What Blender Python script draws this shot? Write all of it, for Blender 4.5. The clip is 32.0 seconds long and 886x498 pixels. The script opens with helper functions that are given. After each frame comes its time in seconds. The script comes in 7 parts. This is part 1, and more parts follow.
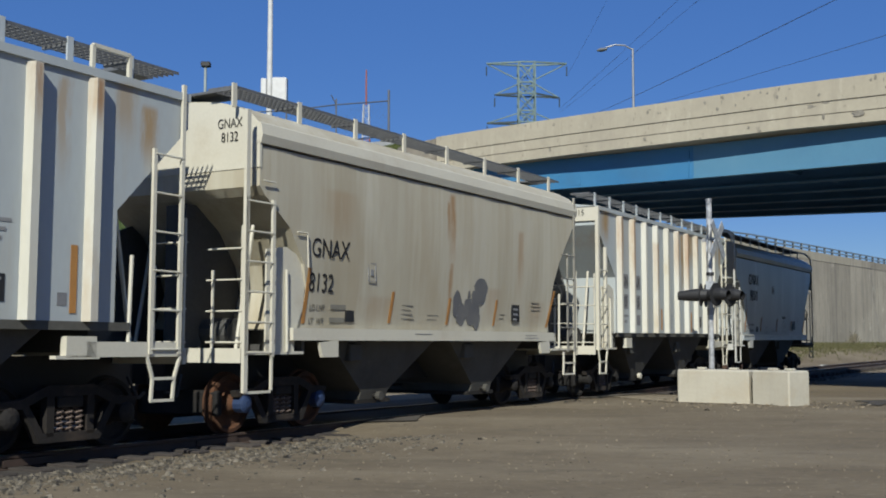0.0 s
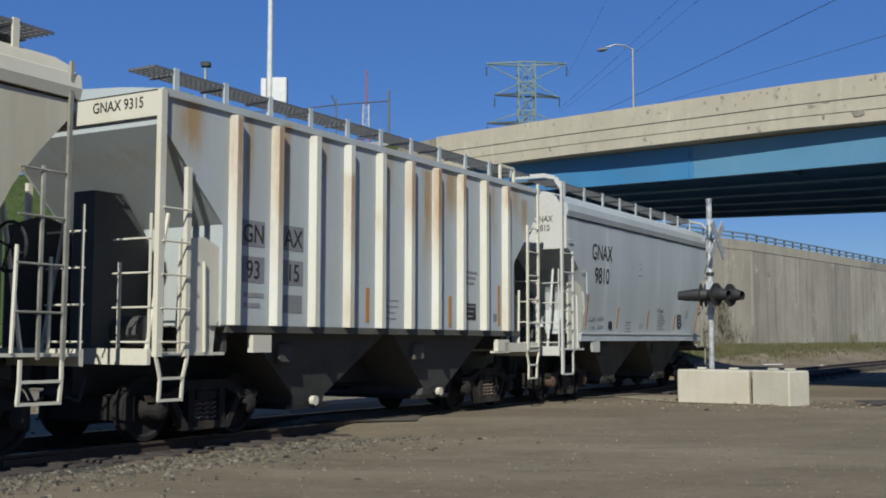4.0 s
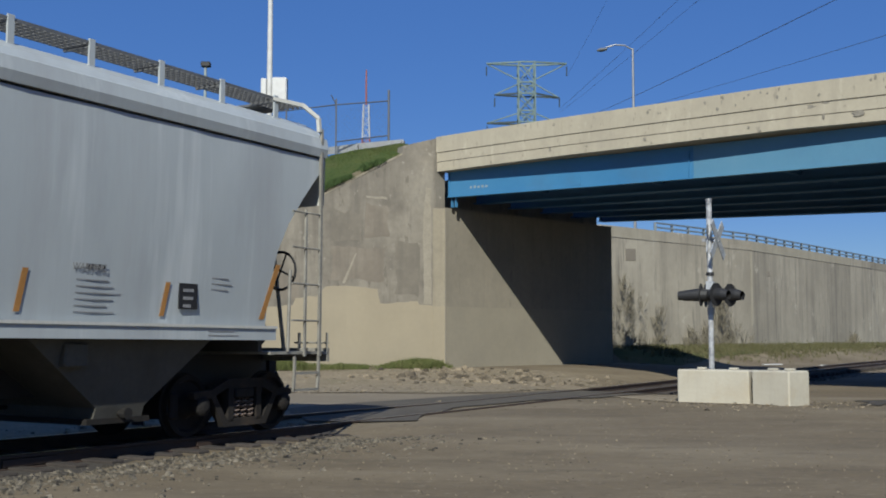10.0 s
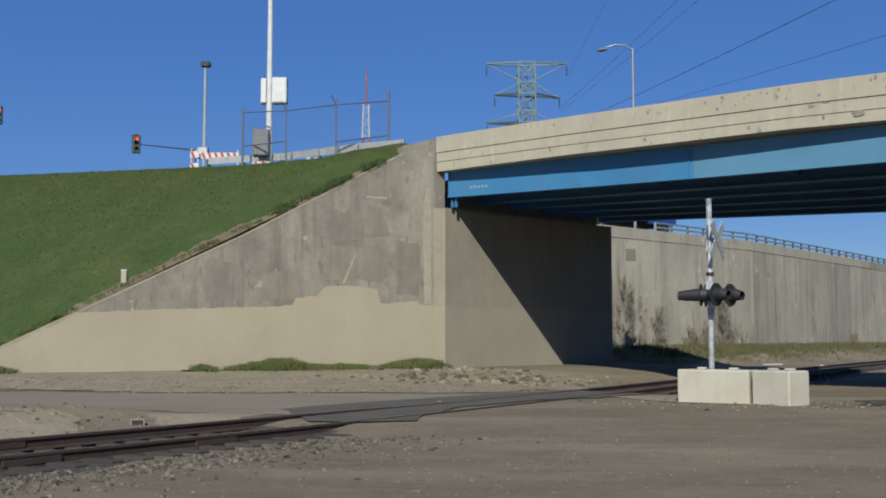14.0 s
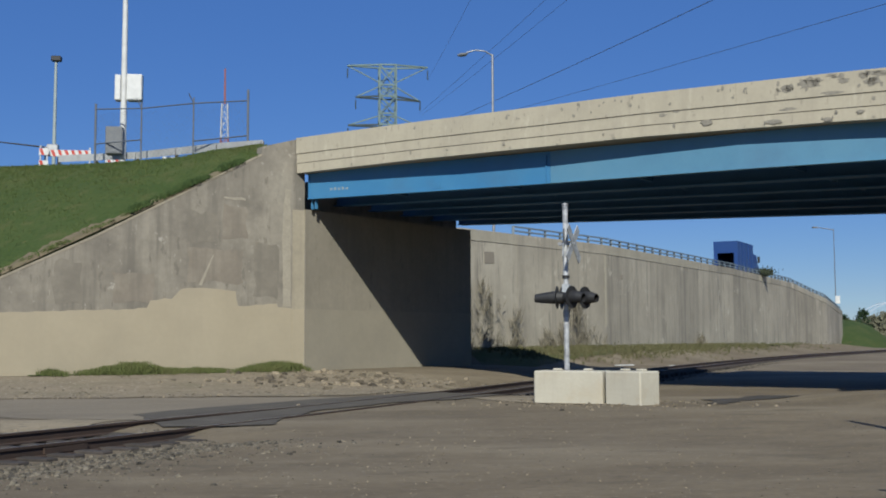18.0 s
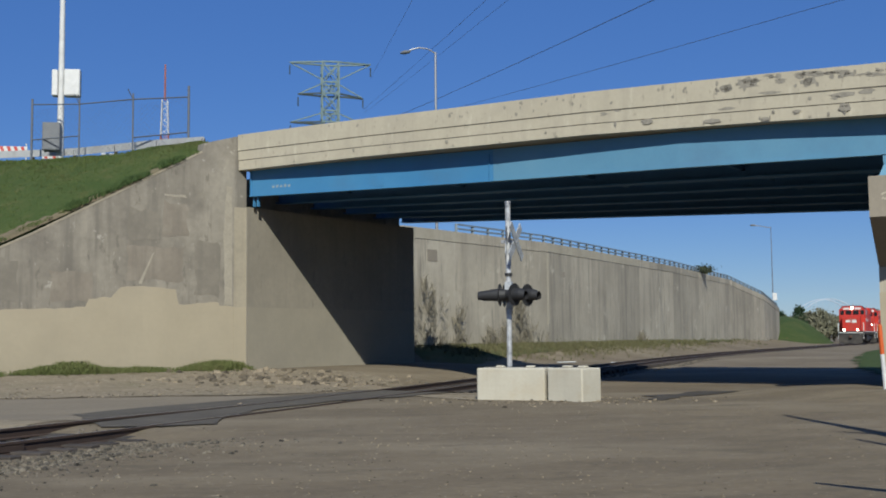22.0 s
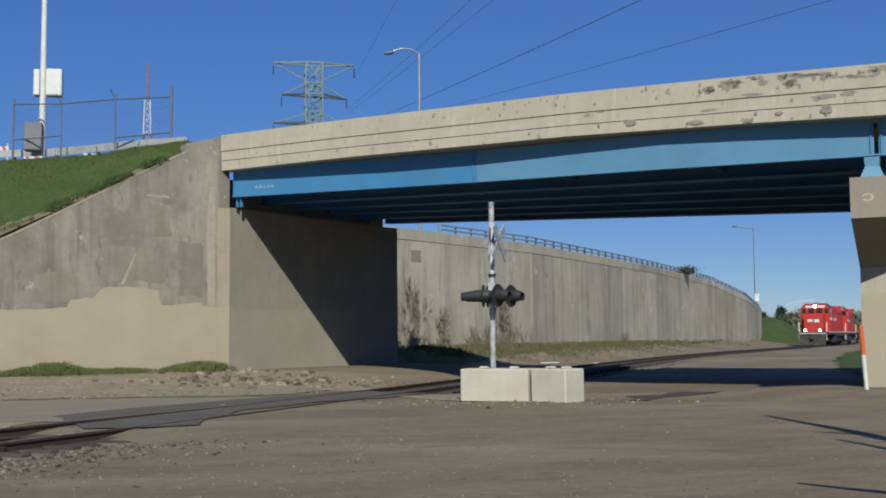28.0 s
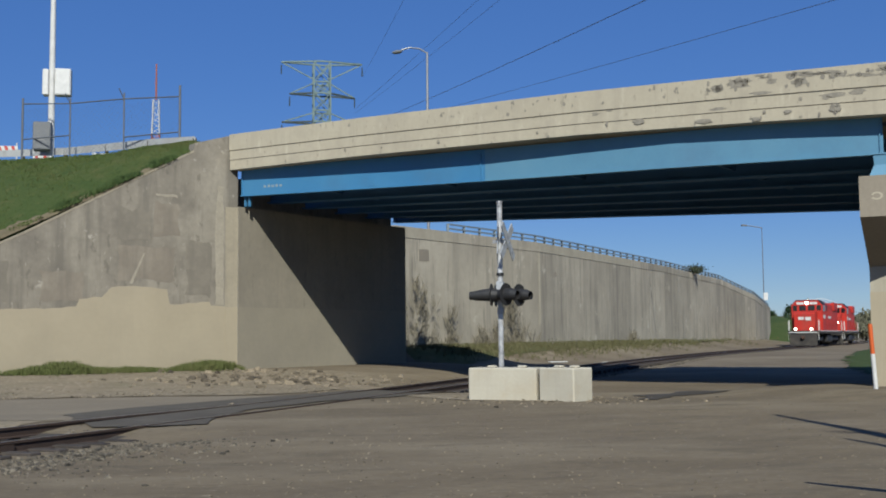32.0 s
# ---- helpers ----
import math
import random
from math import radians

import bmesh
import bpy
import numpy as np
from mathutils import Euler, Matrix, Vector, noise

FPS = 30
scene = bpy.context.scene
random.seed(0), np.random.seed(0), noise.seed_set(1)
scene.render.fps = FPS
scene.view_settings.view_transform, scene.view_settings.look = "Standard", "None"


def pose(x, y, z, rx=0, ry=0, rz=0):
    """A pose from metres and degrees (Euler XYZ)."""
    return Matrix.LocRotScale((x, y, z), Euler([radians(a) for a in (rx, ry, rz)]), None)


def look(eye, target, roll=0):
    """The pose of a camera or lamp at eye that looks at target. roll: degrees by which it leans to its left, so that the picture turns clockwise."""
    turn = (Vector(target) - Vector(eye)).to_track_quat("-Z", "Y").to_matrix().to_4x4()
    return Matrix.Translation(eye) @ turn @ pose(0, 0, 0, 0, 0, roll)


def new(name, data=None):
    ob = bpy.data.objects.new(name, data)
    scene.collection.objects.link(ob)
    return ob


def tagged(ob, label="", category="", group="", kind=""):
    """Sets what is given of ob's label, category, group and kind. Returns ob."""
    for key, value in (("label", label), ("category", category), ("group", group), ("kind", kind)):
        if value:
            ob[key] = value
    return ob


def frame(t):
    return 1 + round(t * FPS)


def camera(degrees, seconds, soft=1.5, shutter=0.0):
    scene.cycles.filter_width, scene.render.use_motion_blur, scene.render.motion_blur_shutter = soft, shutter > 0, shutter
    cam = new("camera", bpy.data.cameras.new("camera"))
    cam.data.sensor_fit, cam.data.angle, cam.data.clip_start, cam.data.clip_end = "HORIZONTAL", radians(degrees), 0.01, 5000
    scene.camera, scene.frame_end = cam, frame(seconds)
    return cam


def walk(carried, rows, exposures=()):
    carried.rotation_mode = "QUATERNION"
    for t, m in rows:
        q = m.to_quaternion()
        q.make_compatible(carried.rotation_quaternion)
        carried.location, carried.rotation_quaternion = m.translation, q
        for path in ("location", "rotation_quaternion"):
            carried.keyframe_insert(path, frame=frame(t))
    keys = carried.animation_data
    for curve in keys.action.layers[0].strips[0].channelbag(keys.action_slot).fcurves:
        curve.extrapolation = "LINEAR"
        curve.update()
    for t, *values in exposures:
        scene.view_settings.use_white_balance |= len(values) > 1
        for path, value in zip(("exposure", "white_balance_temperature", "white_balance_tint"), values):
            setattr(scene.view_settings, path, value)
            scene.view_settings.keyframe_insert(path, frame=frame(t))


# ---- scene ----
cam = camera(43.02, 32.0, soft=1.9)
EYE = (0.0, 0.0, 1.41)
AIM = [
    (0, 94.544, 0.0, 0.0), (14.5, 94.544, 0.0, 0.0), (16.5, 94.786, 0.18, -2.544), (17, 94.763, 0.124, -3.828),
    (17.5, 94.687, 0.228, -5.703), (18, 94.654, 0.243, -7.122), (18.5, 94.615, 0.363, -9.198), (19, 94.551, 0.44, -10.054),
    (19.5, 94.537, 0.473, -10.009), (20, 94.515, 0.49, -10.004), (22, 94.52, 0.5, -10.012), (24, 94.527, 0.51, -10.029),
    (24.5, 94.525, 0.515, -10.067), (25, 94.51, 0.515, -10.26), (25.5, 94.508, 0.505, -10.24), (27.5, 94.525, 0.512, -10.814),
    (28, 94.555, 0.515, -10.85), (29, 94.545, 0.5, -10.81), (30, 94.515, 0.51, -10.775), (30.5, 94.522, 0.5, -10.662),
    (31, 94.512, 0.52, -10.65), (31.5, 94.514, 0.51, -10.46), (32, 94.51, 0.52, -10.437),
]
walk(cam, [(t, pose(*EYE, rx, ry, rz)) for t, rx, ry, rz in AIM], exposures=[(0, 0.36, 6500, 4), (32, 0.36, 6500, 4)])

# ---- daylight ----
SUN_EL, SUN_AZ = radians(36), radians(7.5)
to_sun = Vector((-math.sin(SUN_AZ) * math.cos(SUN_EL), -math.cos(SUN_AZ) * math.cos(SUN_EL), math.sin(SUN_EL)))
world = bpy.data.worlds.new("world")
world.use_nodes = True
scene.world = world
sky = world.node_tree.nodes.new("ShaderNodeTexSky")
sky.sky_type, sky.sun_disc = "NISHITA", False
sky.sun_elevation, sky.sun_rotation = SUN_EL, math.pi + SUN_AZ
sky.air_density, sky.dust_density, sky.ozone_density, sky.altitude = 1.0, 0.0, 5.0, 800
bg = world.node_tree.nodes["Background"]
bg.inputs["Strength"].default_value = 0.0545
tint = world.node_tree.nodes.new("ShaderNodeHueSaturation")
tint.inputs["Saturation"].default_value = 1.2
tint.inputs["Hue"].default_value = 0.515
world.node_tree.links.new(sky.outputs[0], tint.inputs["Color"])
even = world.node_tree.nodes.new("ShaderNodeMix")
even.data_type = "RGBA"
even.inputs[0].default_value = 0.4
even.inputs[7].default_value = (1.35, 3.35, 9.6, 1)
world.node_tree.links.new(tint.outputs[0], even.inputs[6])
world.node_tree.links.new(even.outputs[2], bg.inputs[0])
sun_data = bpy.data.lights.new("sun", "SUN")
sun_data.energy, sun_data.angle, sun_data.color = 4.6, radians(0.53), (1.0, 0.965, 0.91)
sun = new("sun", sun_data)
sun.matrix_world = look(to_sun * 50, (0, 0, 0))


# ---- materials ----
BASE_SCALE = 0.79  # scales every base colour down against raised exposure, so shade renders deeper


def mat(name, col, col2=None, scale=3.0, rough=0.8, metal=0.0, bump=0.2, fine=40.0, stretch=(1, 1, 1), stain=None, stain_scale=0.6, stain_amt=0.5, var=0.0, spec=0.4, glow=0.0, stain_lo=0.5, grit=0.5, drip=None, drip_scale=2.2, drip_amt=0.5, drip_lo=0.5, speck=None, speck_scale=9.0, speck_lo=0.62):
    m = bpy.data.materials.new(name)
    m.use_nodes = True
    nt = m.node_tree
    b = nt.nodes["Principled BSDF"]
    b.inputs["Roughness"].default_value, b.inputs["Metallic"].default_value = rough, metal
    b.inputs["Specular IOR Level"].default_value = spec
    L = nt.links.new
    tc = nt.nodes.new("ShaderNodeTexCoord")
    mp = nt.nodes.new("ShaderNodeMapping")
    mp.inputs["Scale"].default_value = stretch
    L(tc.outputs["Object"], mp.inputs[0])

    def tex(s, detail=5.0, r=0.6):
        n = nt.nodes.new("ShaderNodeTexNoise")
        n.inputs["Scale"].default_value, n.inputs["Detail"].default_value, n.inputs["Roughness"].default_value = s, detail, r
        L(mp.outputs[0], n.inputs["Vector"])
        return n

    def ramp(src, a, b_):
        r = nt.nodes.new("ShaderNodeMapRange")
        r.inputs[1].default_value, r.inputs[2].default_value = a, b_
        L(src, r.inputs[0])
        return r.outputs[0]

    def mix(fac, a, b_):
        x = nt.nodes.new("ShaderNodeMix")
        x.data_type = "RGBA"
        for sock, v in ((x.inputs[6], a), (x.inputs[7], b_)):
            if isinstance(v, tuple):
                sock.default_value = (*(BASE_SCALE * x for x in v), 1)
            else:
                L(v, sock)
        if isinstance(fac, float):
            x.inputs[0].default_value = fac
        else:
            L(fac, x.inputs[0])
        return x.outputs[2]

    col2 = col2 or tuple(c * 0.78 for c in col)
    c = mix(ramp(tex(scale).outputs[0], 0.32, 0.68), col, col2)
    f = tex(fine, 3.0)
    c = mix(ramp(f.outputs[0], 0.25, 0.8), c, mix(grit, c, tuple(x * 0.62 for x in col2)))
    if stain:
        k = nt.nodes.new("ShaderNodeMath")
        k.operation = "MULTIPLY"
        k.inputs[1].default_value = stain_amt
        L(ramp(tex(stain_scale, 6.0, 0.65).outputs[0], stain_lo, stain_lo + 0.2), k.inputs[0])
        c = mix(k.outputs[0], c, stain)
    if drip:
        run = nt.nodes.new("ShaderNodeMapping")
        run.inputs["Scale"].default_value = (drip_scale, drip_scale, drip_scale * 0.07)
        L(tc.outputs["Object"], run.inputs[0])
        n = nt.nodes.new("ShaderNodeTexNoise")
        n.inputs["Scale"].default_value, n.inputs["Detail"].default_value, n.inputs["Roughness"].default_value = 1.0, 6.0, 0.68
        L(run.outputs[0], n.inputs["Vector"])
        k = nt.nodes.new("ShaderNodeMath")
        k.operation = "MULTIPLY"
        k.inputs[1].default_value = drip_amt
        L(ramp(n.outputs[0], drip_lo, drip_lo + 0.16), k.inputs[0])
        c = mix(k.outputs[0], c, drip)
    if speck:
        c = mix(ramp(tex(speck_scale, 4.0, 0.7).outputs[0], speck_lo, speck_lo + 0.06), c, speck)
    if var:
        oi = nt.nodes.new("ShaderNodeObjectInfo")
        hs = nt.nodes.new("ShaderNodeHueSaturation")
        hs.inputs["Value"].default_value = 1.0
        vr = nt.nodes.new("ShaderNodeMapRange")
        vr.inputs[3].default_value, vr.inputs[4].default_value = 1 - var, 1 + var
        L(oi.outputs["Random"], vr.inputs[0])
        L(vr.outputs[0], hs.inputs["Value"])
        L(c, hs.inputs["Color"])
        c = hs.outputs[0]
    L(c, b.inputs["Base Color"])
    if bump:
        bp = nt.nodes.new("ShaderNodeBump")
        bp.inputs["Strength"].default_value, bp.inputs["Distance"].default_value = bump, 0.02
        L(f.outputs[0], bp.inputs["Height"])
        L(bp.outputs[0], b.inputs["Normal"])
    if glow:
        b.inputs["Emission Color"].default_value, b.inputs["Emission Strength"].default_value = (*col, 1), glow
    return m


def rust(m, runs, col, wander=0.12):
    """Rust that runs down from given places: (x, lowest z, highest z, half width, amount)."""
    nt = m.node_tree
    L, new_node = nt.links.new, nt.nodes.new
    tc, mp, sep = new_node("ShaderNodeTexCoord"), new_node("ShaderNodeMapping"), new_node("ShaderNodeSeparateXYZ")
    n = new_node("ShaderNodeTexNoise")
    mp.inputs["Scale"].default_value = (5.0, 5.0, 0.9)
    n.inputs["Scale"].default_value, n.inputs["Detail"].default_value, n.inputs["Roughness"].default_value = 1.0, 5.0, 0.7
    L(tc.outputs["Object"], mp.inputs[0])
    L(tc.outputs["Object"], sep.inputs[0])
    L(mp.outputs[0], n.inputs["Vector"])

    def op(kind, a, b):
        k = new_node("ShaderNodeMath")
        k.operation = kind
        for i, v in enumerate((a, b)):
            if isinstance(v, (int, float)):
                k.inputs[i].default_value = v
            else:
                L(v, k.inputs[i])
        return k.outputs[0]

    def span(v, a, b):
        r = new_node("ShaderNodeMapRange")
        r.interpolation_type = "SMOOTHSTEP"
        r.inputs[1].default_value, r.inputs[2].default_value = a, b
        L(v, r.inputs[0])
        return r.outputs[0]

    x = op("ADD", sep.outputs[0], op("MULTIPLY", op("SUBTRACT", n.outputs[0], 0.5), wander * 2))
    total = 0.0
    for x0, z0, z1, w, amt in runs:
        across = span(op("MULTIPLY", op("ABSOLUTE", op("SUBTRACT", x, x0), 0), -1), -w, -w * 0.1)
        down = op("MULTIPLY", span(sep.outputs[2], z0, z0 + (z1 - z0) * 0.75), span(op("MULTIPLY", sep.outputs[2], -1), -z1 - 0.12, -z1))
        total = op("MAXIMUM", total, op("MULTIPLY", op("MULTIPLY", across, down), amt))
    total = op("MULTIPLY", total, span(n.outputs[0], 0.22, 0.5))
    b = nt.nodes["Principled BSDF"]
    mx = new_node("ShaderNodeMix")
    mx.data_type = "RGBA"
    mx.inputs[7].default_value = (*(BASE_SCALE * v for v in col), 1)
    L(total, mx.inputs[0])
    L(b.inputs["Base Color"].links[0].from_socket, mx.inputs[6])
    L(mx.outputs[2], b.inputs["Base Color"])
    return m


def mottle(m, col, scale, lo, soft=0.08, stretch=(1, 1, 1), turn=0.0, amount=1.0):
    """Lay patches of another tone over a material's colour."""
    nt = m.node_tree
    tc, mp, n = nt.nodes.new("ShaderNodeTexCoord"), nt.nodes.new("ShaderNodeMapping"), nt.nodes.new("ShaderNodeTexNoise")
    r, k, mx = nt.nodes.new("ShaderNodeMapRange"), nt.nodes.new("ShaderNodeMath"), nt.nodes.new("ShaderNodeMix")
    mp.inputs["Scale"].default_value, mp.inputs["Rotation"].default_value = stretch, (0, 0, radians(turn))
    n.inputs["Scale"].default_value, n.inputs["Detail"].default_value, n.inputs["Roughness"].default_value = scale, 5.0, 0.66
    r.inputs[1].default_value, r.inputs[2].default_value = lo, lo + soft
    k.operation = "MULTIPLY"
    k.inputs[1].default_value = amount
    mx.data_type = "RGBA"
    mx.inputs[7].default_value = (*(BASE_SCALE * v for v in col), 1)
    base = nt.nodes["Principled BSDF"].inputs["Base Color"]
    for a, b in ((tc.outputs["Object"], mp.inputs[0]), (mp.outputs[0], n.inputs["Vector"]), (n.outputs[0], r.inputs[0]), (r.outputs[0], k.inputs[0]), (k.outputs[0], mx.inputs[0]), (base.links[0].from_socket, mx.inputs[6]), (mx.outputs[2], base)):
        nt.links.new(a, b)
    return m


M_concrete = mat("old_concrete", (0.33, 0.298, 0.24), (0.235, 0.21, 0.17), 0.45, 0.9, fine=5, stain=(0.155, 0.138, 0.114), stain_scale=0.6, stain_amt=0.75, stain_lo=0.48, grit=0.4, drip=(0.15, 0.135, 0.112), drip_scale=1.6, drip_amt=0.7, drip_lo=0.49, speck=(0.37, 0.34, 0.285), speck_scale=1.3, speck_lo=0.64)
mottle(M_concrete, (0.15, 0.133, 0.108), 3.5, 0.6, 0.05, (1, 1, 0.35), amount=0.7)
mottle(M_concrete, (0.4, 0.365, 0.3), 5.0, 0.64, 0.05, (1, 1, 0.5), amount=0.6)
M_parapet = mat("parapet_concrete", (0.5, 0.452, 0.345), (0.445, 0.4, 0.305), 0.9, 0.9, fine=9, grit=0.22, stain=(0.37, 0.335, 0.265), stain_scale=1.1, stain_amt=0.5, stain_lo=0.5, drip=(0.36, 0.325, 0.255), drip_scale=2.6, drip_amt=0.45, drip_lo=0.52, speck=(0.25, 0.225, 0.185), speck_scale=4.5, speck_lo=0.7)
mottle(M_parapet, (0.3, 0.268, 0.21), 6.0, 0.62, 0.05, (1, 1, 0.5), amount=0.7)
mottle(M_parapet, (0.57, 0.52, 0.405), 2.5, 0.58, 0.08, (1, 1, 0.3), amount=0.5)
M_painted = mat("buff_wall_paint", (0.395, 0.34, 0.242), (0.355, 0.305, 0.216), 0.5, 0.85, fine=6, bump=0.08, grit=0.14, stain=(0.32, 0.278, 0.204), stain_scale=0.4, stain_amt=0.5, drip=(0.325, 0.282, 0.205), drip_scale=1.2, drip_amt=0.35)
M_wall = mat("streaked_concrete", (0.44, 0.398, 0.312), (0.35, 0.315, 0.247), 0.35, 0.9, fine=3, grit=0.3, stain=(0.27, 0.242, 0.19), stain_scale=0.22, stain_amt=0.6, stain_lo=0.47, drip=(0.2, 0.18, 0.145), drip_scale=0.9, drip_amt=0.7, drip_lo=0.49, speck=(0.46, 0.42, 0.335), speck_scale=0.6, speck_lo=0.62, var=0.16)
mottle(M_wall, (0.2, 0.18, 0.145), 2.2, 0.58, 0.06, (1, 1, 0.12), amount=0.6)
mottle(M_wall, (0.5, 0.46, 0.37), 1.6, 0.6, 0.07, (1, 1, 0.1), amount=0.5)
M_block = mat("cast_concrete", (0.53, 0.495, 0.405), (0.47, 0.435, 0.35), 1.2, 0.9, fine=14, grit=0.22, stain=(0.44, 0.37, 0.26), stain_scale=0.9, stain_amt=0.6, drip=(0.4, 0.37, 0.3), drip_scale=3.0, drip_amt=0.4)
M_blue = mat("blue_steel_paint", (0.05, 0.2, 0.4), (0.062, 0.225, 0.42), 0.6, 0.5, fine=20, bump=0.03, grit=0.15, stain=(0.07, 0.17, 0.29), stain_scale=0.5, stain_amt=0.5)
M_blue_faded = mat("faded_blue_steel_paint", (0.1, 0.255, 0.39), (0.12, 0.275, 0.4), 0.5, 0.55, fine=20, bump=0.03, grit=0.15, stain=(0.09, 0.19, 0.3), stain_scale=0.4, stain_amt=0.6)
M_dark_steel = mat("blue_girder_steel", (0.065, 0.2, 0.42), (0.055, 0.17, 0.36), 1.0, 0.6, bump=0.03)
M_grey_metal = mat("galvanised_metal", (0.5, 0.5, 0.5), None, 4, 0.45, 0.7, bump=0.05)
M_black = mat("black_paint", (0.028, 0.028, 0.03), None, 3, 0.6, bump=0.05)
M_white_metal = mat("white_metal", (0.75, 0.75, 0.73), None, 3, 0.5, bump=0.05)
M_rust = mat("rusty_steel", (0.13, 0.075, 0.05), (0.08, 0.05, 0.04), 6, 0.85, 0.2, fine=60)
M_rail = mat("rail_steel", (0.1, 0.065, 0.05), (0.07, 0.05, 0.04), 5, 0.75, 0.3, fine=60)
M_rail_top = mat("polished_rail_head", (0.45, 0.44, 0.43), None, 5, 0.3, 0.9, bump=0.0)
M_tie = mat("weathered_tie", (0.075, 0.062, 0.052), (0.045, 0.038, 0.034), 6, 0.95, fine=40, stretch=(1, 1, 1), var=0.25)
M_end_dull = mat("dull_grip_paint", (0.3, 0.29, 0.255), (0.2, 0.19, 0.165), 2.0, 0.7, fine=20, stain=(0.42, 0.4, 0.34), stain_scale=1.5, stain_amt=0.6)
# Grimy paint, darkened further for the shade between coupled cars.
M_end_grime_shade = mat("grimy_end_paint_with_shade", (0.096, 0.095, 0.090), (0.066, 0.065, 0.061), 1.2, 0.75, fine=18, stain=(0.07, 0.064, 0.058), stain_scale=1.0, stain_amt=0.6)
M_mast = mat("silver_mast_paint", (0.66, 0.67, 0.68), None, 4, 0.4, 0.25, bump=0.03, grit=0.2, stain=(0.16, 0.165, 0.175), stain_scale=3.2, stain_amt=0.9, stain_lo=0.46)
M_fence = mat("weathered_fence_steel", (0.2, 0.22, 0.25), None, 4, 0.5, 0.4, bump=0.03)
M_asphalt = mat("asphalt", (0.082, 0.071, 0.055), (0.11, 0.096, 0.074), 0.9, 0.9, fine=60, bump=0.4)
mottle(M_asphalt, (0.17, 0.145, 0.11), 2.5, 0.57, 0.07, (0.6, 1.5, 1), amount=0.6)
M_road = mat("worn_road", (0.255, 0.213, 0.15), (0.212, 0.176, 0.124), 0.5, 0.92, fine=50, bump=0.2, stain=(0.165, 0.138, 0.1), stain_scale=0.25, stretch=(0.5, 1.6, 1), speck=(0.31, 0.265, 0.19), speck_scale=2.2, speck_lo=0.66)
mottle(M_road, (0.15, 0.126, 0.092), 1.4, 0.56, 0.08, (0.4, 1.6, 1), 10, 0.6)
mottle(M_road, (0.3, 0.262, 0.195), 8.0, 0.62, 0.05)
M_sand = mat("pale_sand", (0.3, 0.243, 0.162), (0.225, 0.183, 0.124), 1.2, 0.95, fine=18, bump=0.5, stain=(0.165, 0.145, 0.085), stain_scale=0.7, stain_amt=0.6, speck=(0.4, 0.345, 0.255), speck_scale=4.0, speck_lo=0.62)
mottle(M_sand, (0.14, 0.117, 0.075), 3.0, 0.57, 0.06, amount=0.8)
mottle(M_sand, (0.42, 0.37, 0.28), 7.0, 0.6, 0.05)
M_grass = mat("grass", (0.046, 0.08, 0.024), (0.07, 0.098, 0.032), 0.4, 0.9, fine=9, bump=0.8, grit=0.7, stain=(0.096, 0.108, 0.038), stain_scale=0.28, stain_amt=0.6, spec=0.1, speck=(0.16, 0.15, 0.07), speck_scale=1.5, speck_lo=0.66)
mottle(M_grass, (0.03, 0.052, 0.016), 4.5, 0.55, 0.1, amount=0.75)
mottle(M_grass, (0.105, 0.118, 0.045), 7.0, 0.6, 0.08, amount=0.7)
mottle(M_grass, (0.12, 0.113, 0.052), 1.3, 0.54, 0.16, amount=0.5)
M_car_grey = mat("light_grey_car_paint", (0.455, 0.49, 0.5), (0.42, 0.455, 0.465), 0.6, 0.42, grit=0.12, fine=12, bump=0.02, stretch=(1, 1, 0.25), stain=(0.31, 0.325, 0.335), stain_scale=0.7, stain_amt=0.5, drip=(0.36, 0.375, 0.38), drip_scale=1.4, drip_amt=0.5, drip_lo=0.5)
mottle(M_car_grey, (0.43, 0.465, 0.47), 0.8, 0.52, 0.14, (1, 1, 0.06), amount=0.5)
mottle(M_car_grey, (0.63, 0.66, 0.655), 1.1, 0.56, 0.1, (1, 1, 0.06), amount=0.5)
M_car_tan = mat("dirty_tan_car_paint", (0.56, 0.53, 0.435), (0.5, 0.46, 0.355), 0.32, 0.6, grit=0.12, fine=10, bump=0.03, stretch=(1, 1, 0.3), stain=(0.36, 0.295, 0.19), stain_scale=0.55, stain_amt=0.55, stain_lo=0.52, drip=(0.41, 0.35, 0.24), drip_scale=1.3, drip_amt=0.6, drip_lo=0.5)
mottle(M_car_tan, (0.4, 0.35, 0.245), 0.7, 0.5, 0.16, (1, 1, 0.05), amount=0.6)
mottle(M_car_tan, (0.6, 0.575, 0.47), 0.9, 0.55, 0.12, (1, 1, 0.05), 0, 0.6)
M_car_rib = mat("rusting_grey_car_paint", (0.46, 0.5, 0.505), (0.41, 0.445, 0.45), 0.5, 0.7, grit=0.15, fine=14, bump=0.04, stretch=(1, 1, 0.4), stain=(0.42, 0.41, 0.36), stain_scale=0.9, stain_amt=0.6, stain_lo=0.52, drip=(0.4, 0.36, 0.27), drip_scale=2.2, drip_amt=0.45, drip_lo=0.55)
M_car_white = mat("cream_car_paint", (0.66, 0.63, 0.52), (0.6, 0.565, 0.46), 0.8, 0.55, fine=25, bump=0.03, grit=0.2, stain=(0.4, 0.3, 0.18), stain_scale=1.2, stain_amt=0.35, stain_lo=0.56)
M_car_white2 = mat("pale_grey_car_paint", (0.6, 0.6, 0.57), (0.56, 0.55, 0.5), 0.8, 0.5, fine=25, bump=0.03)
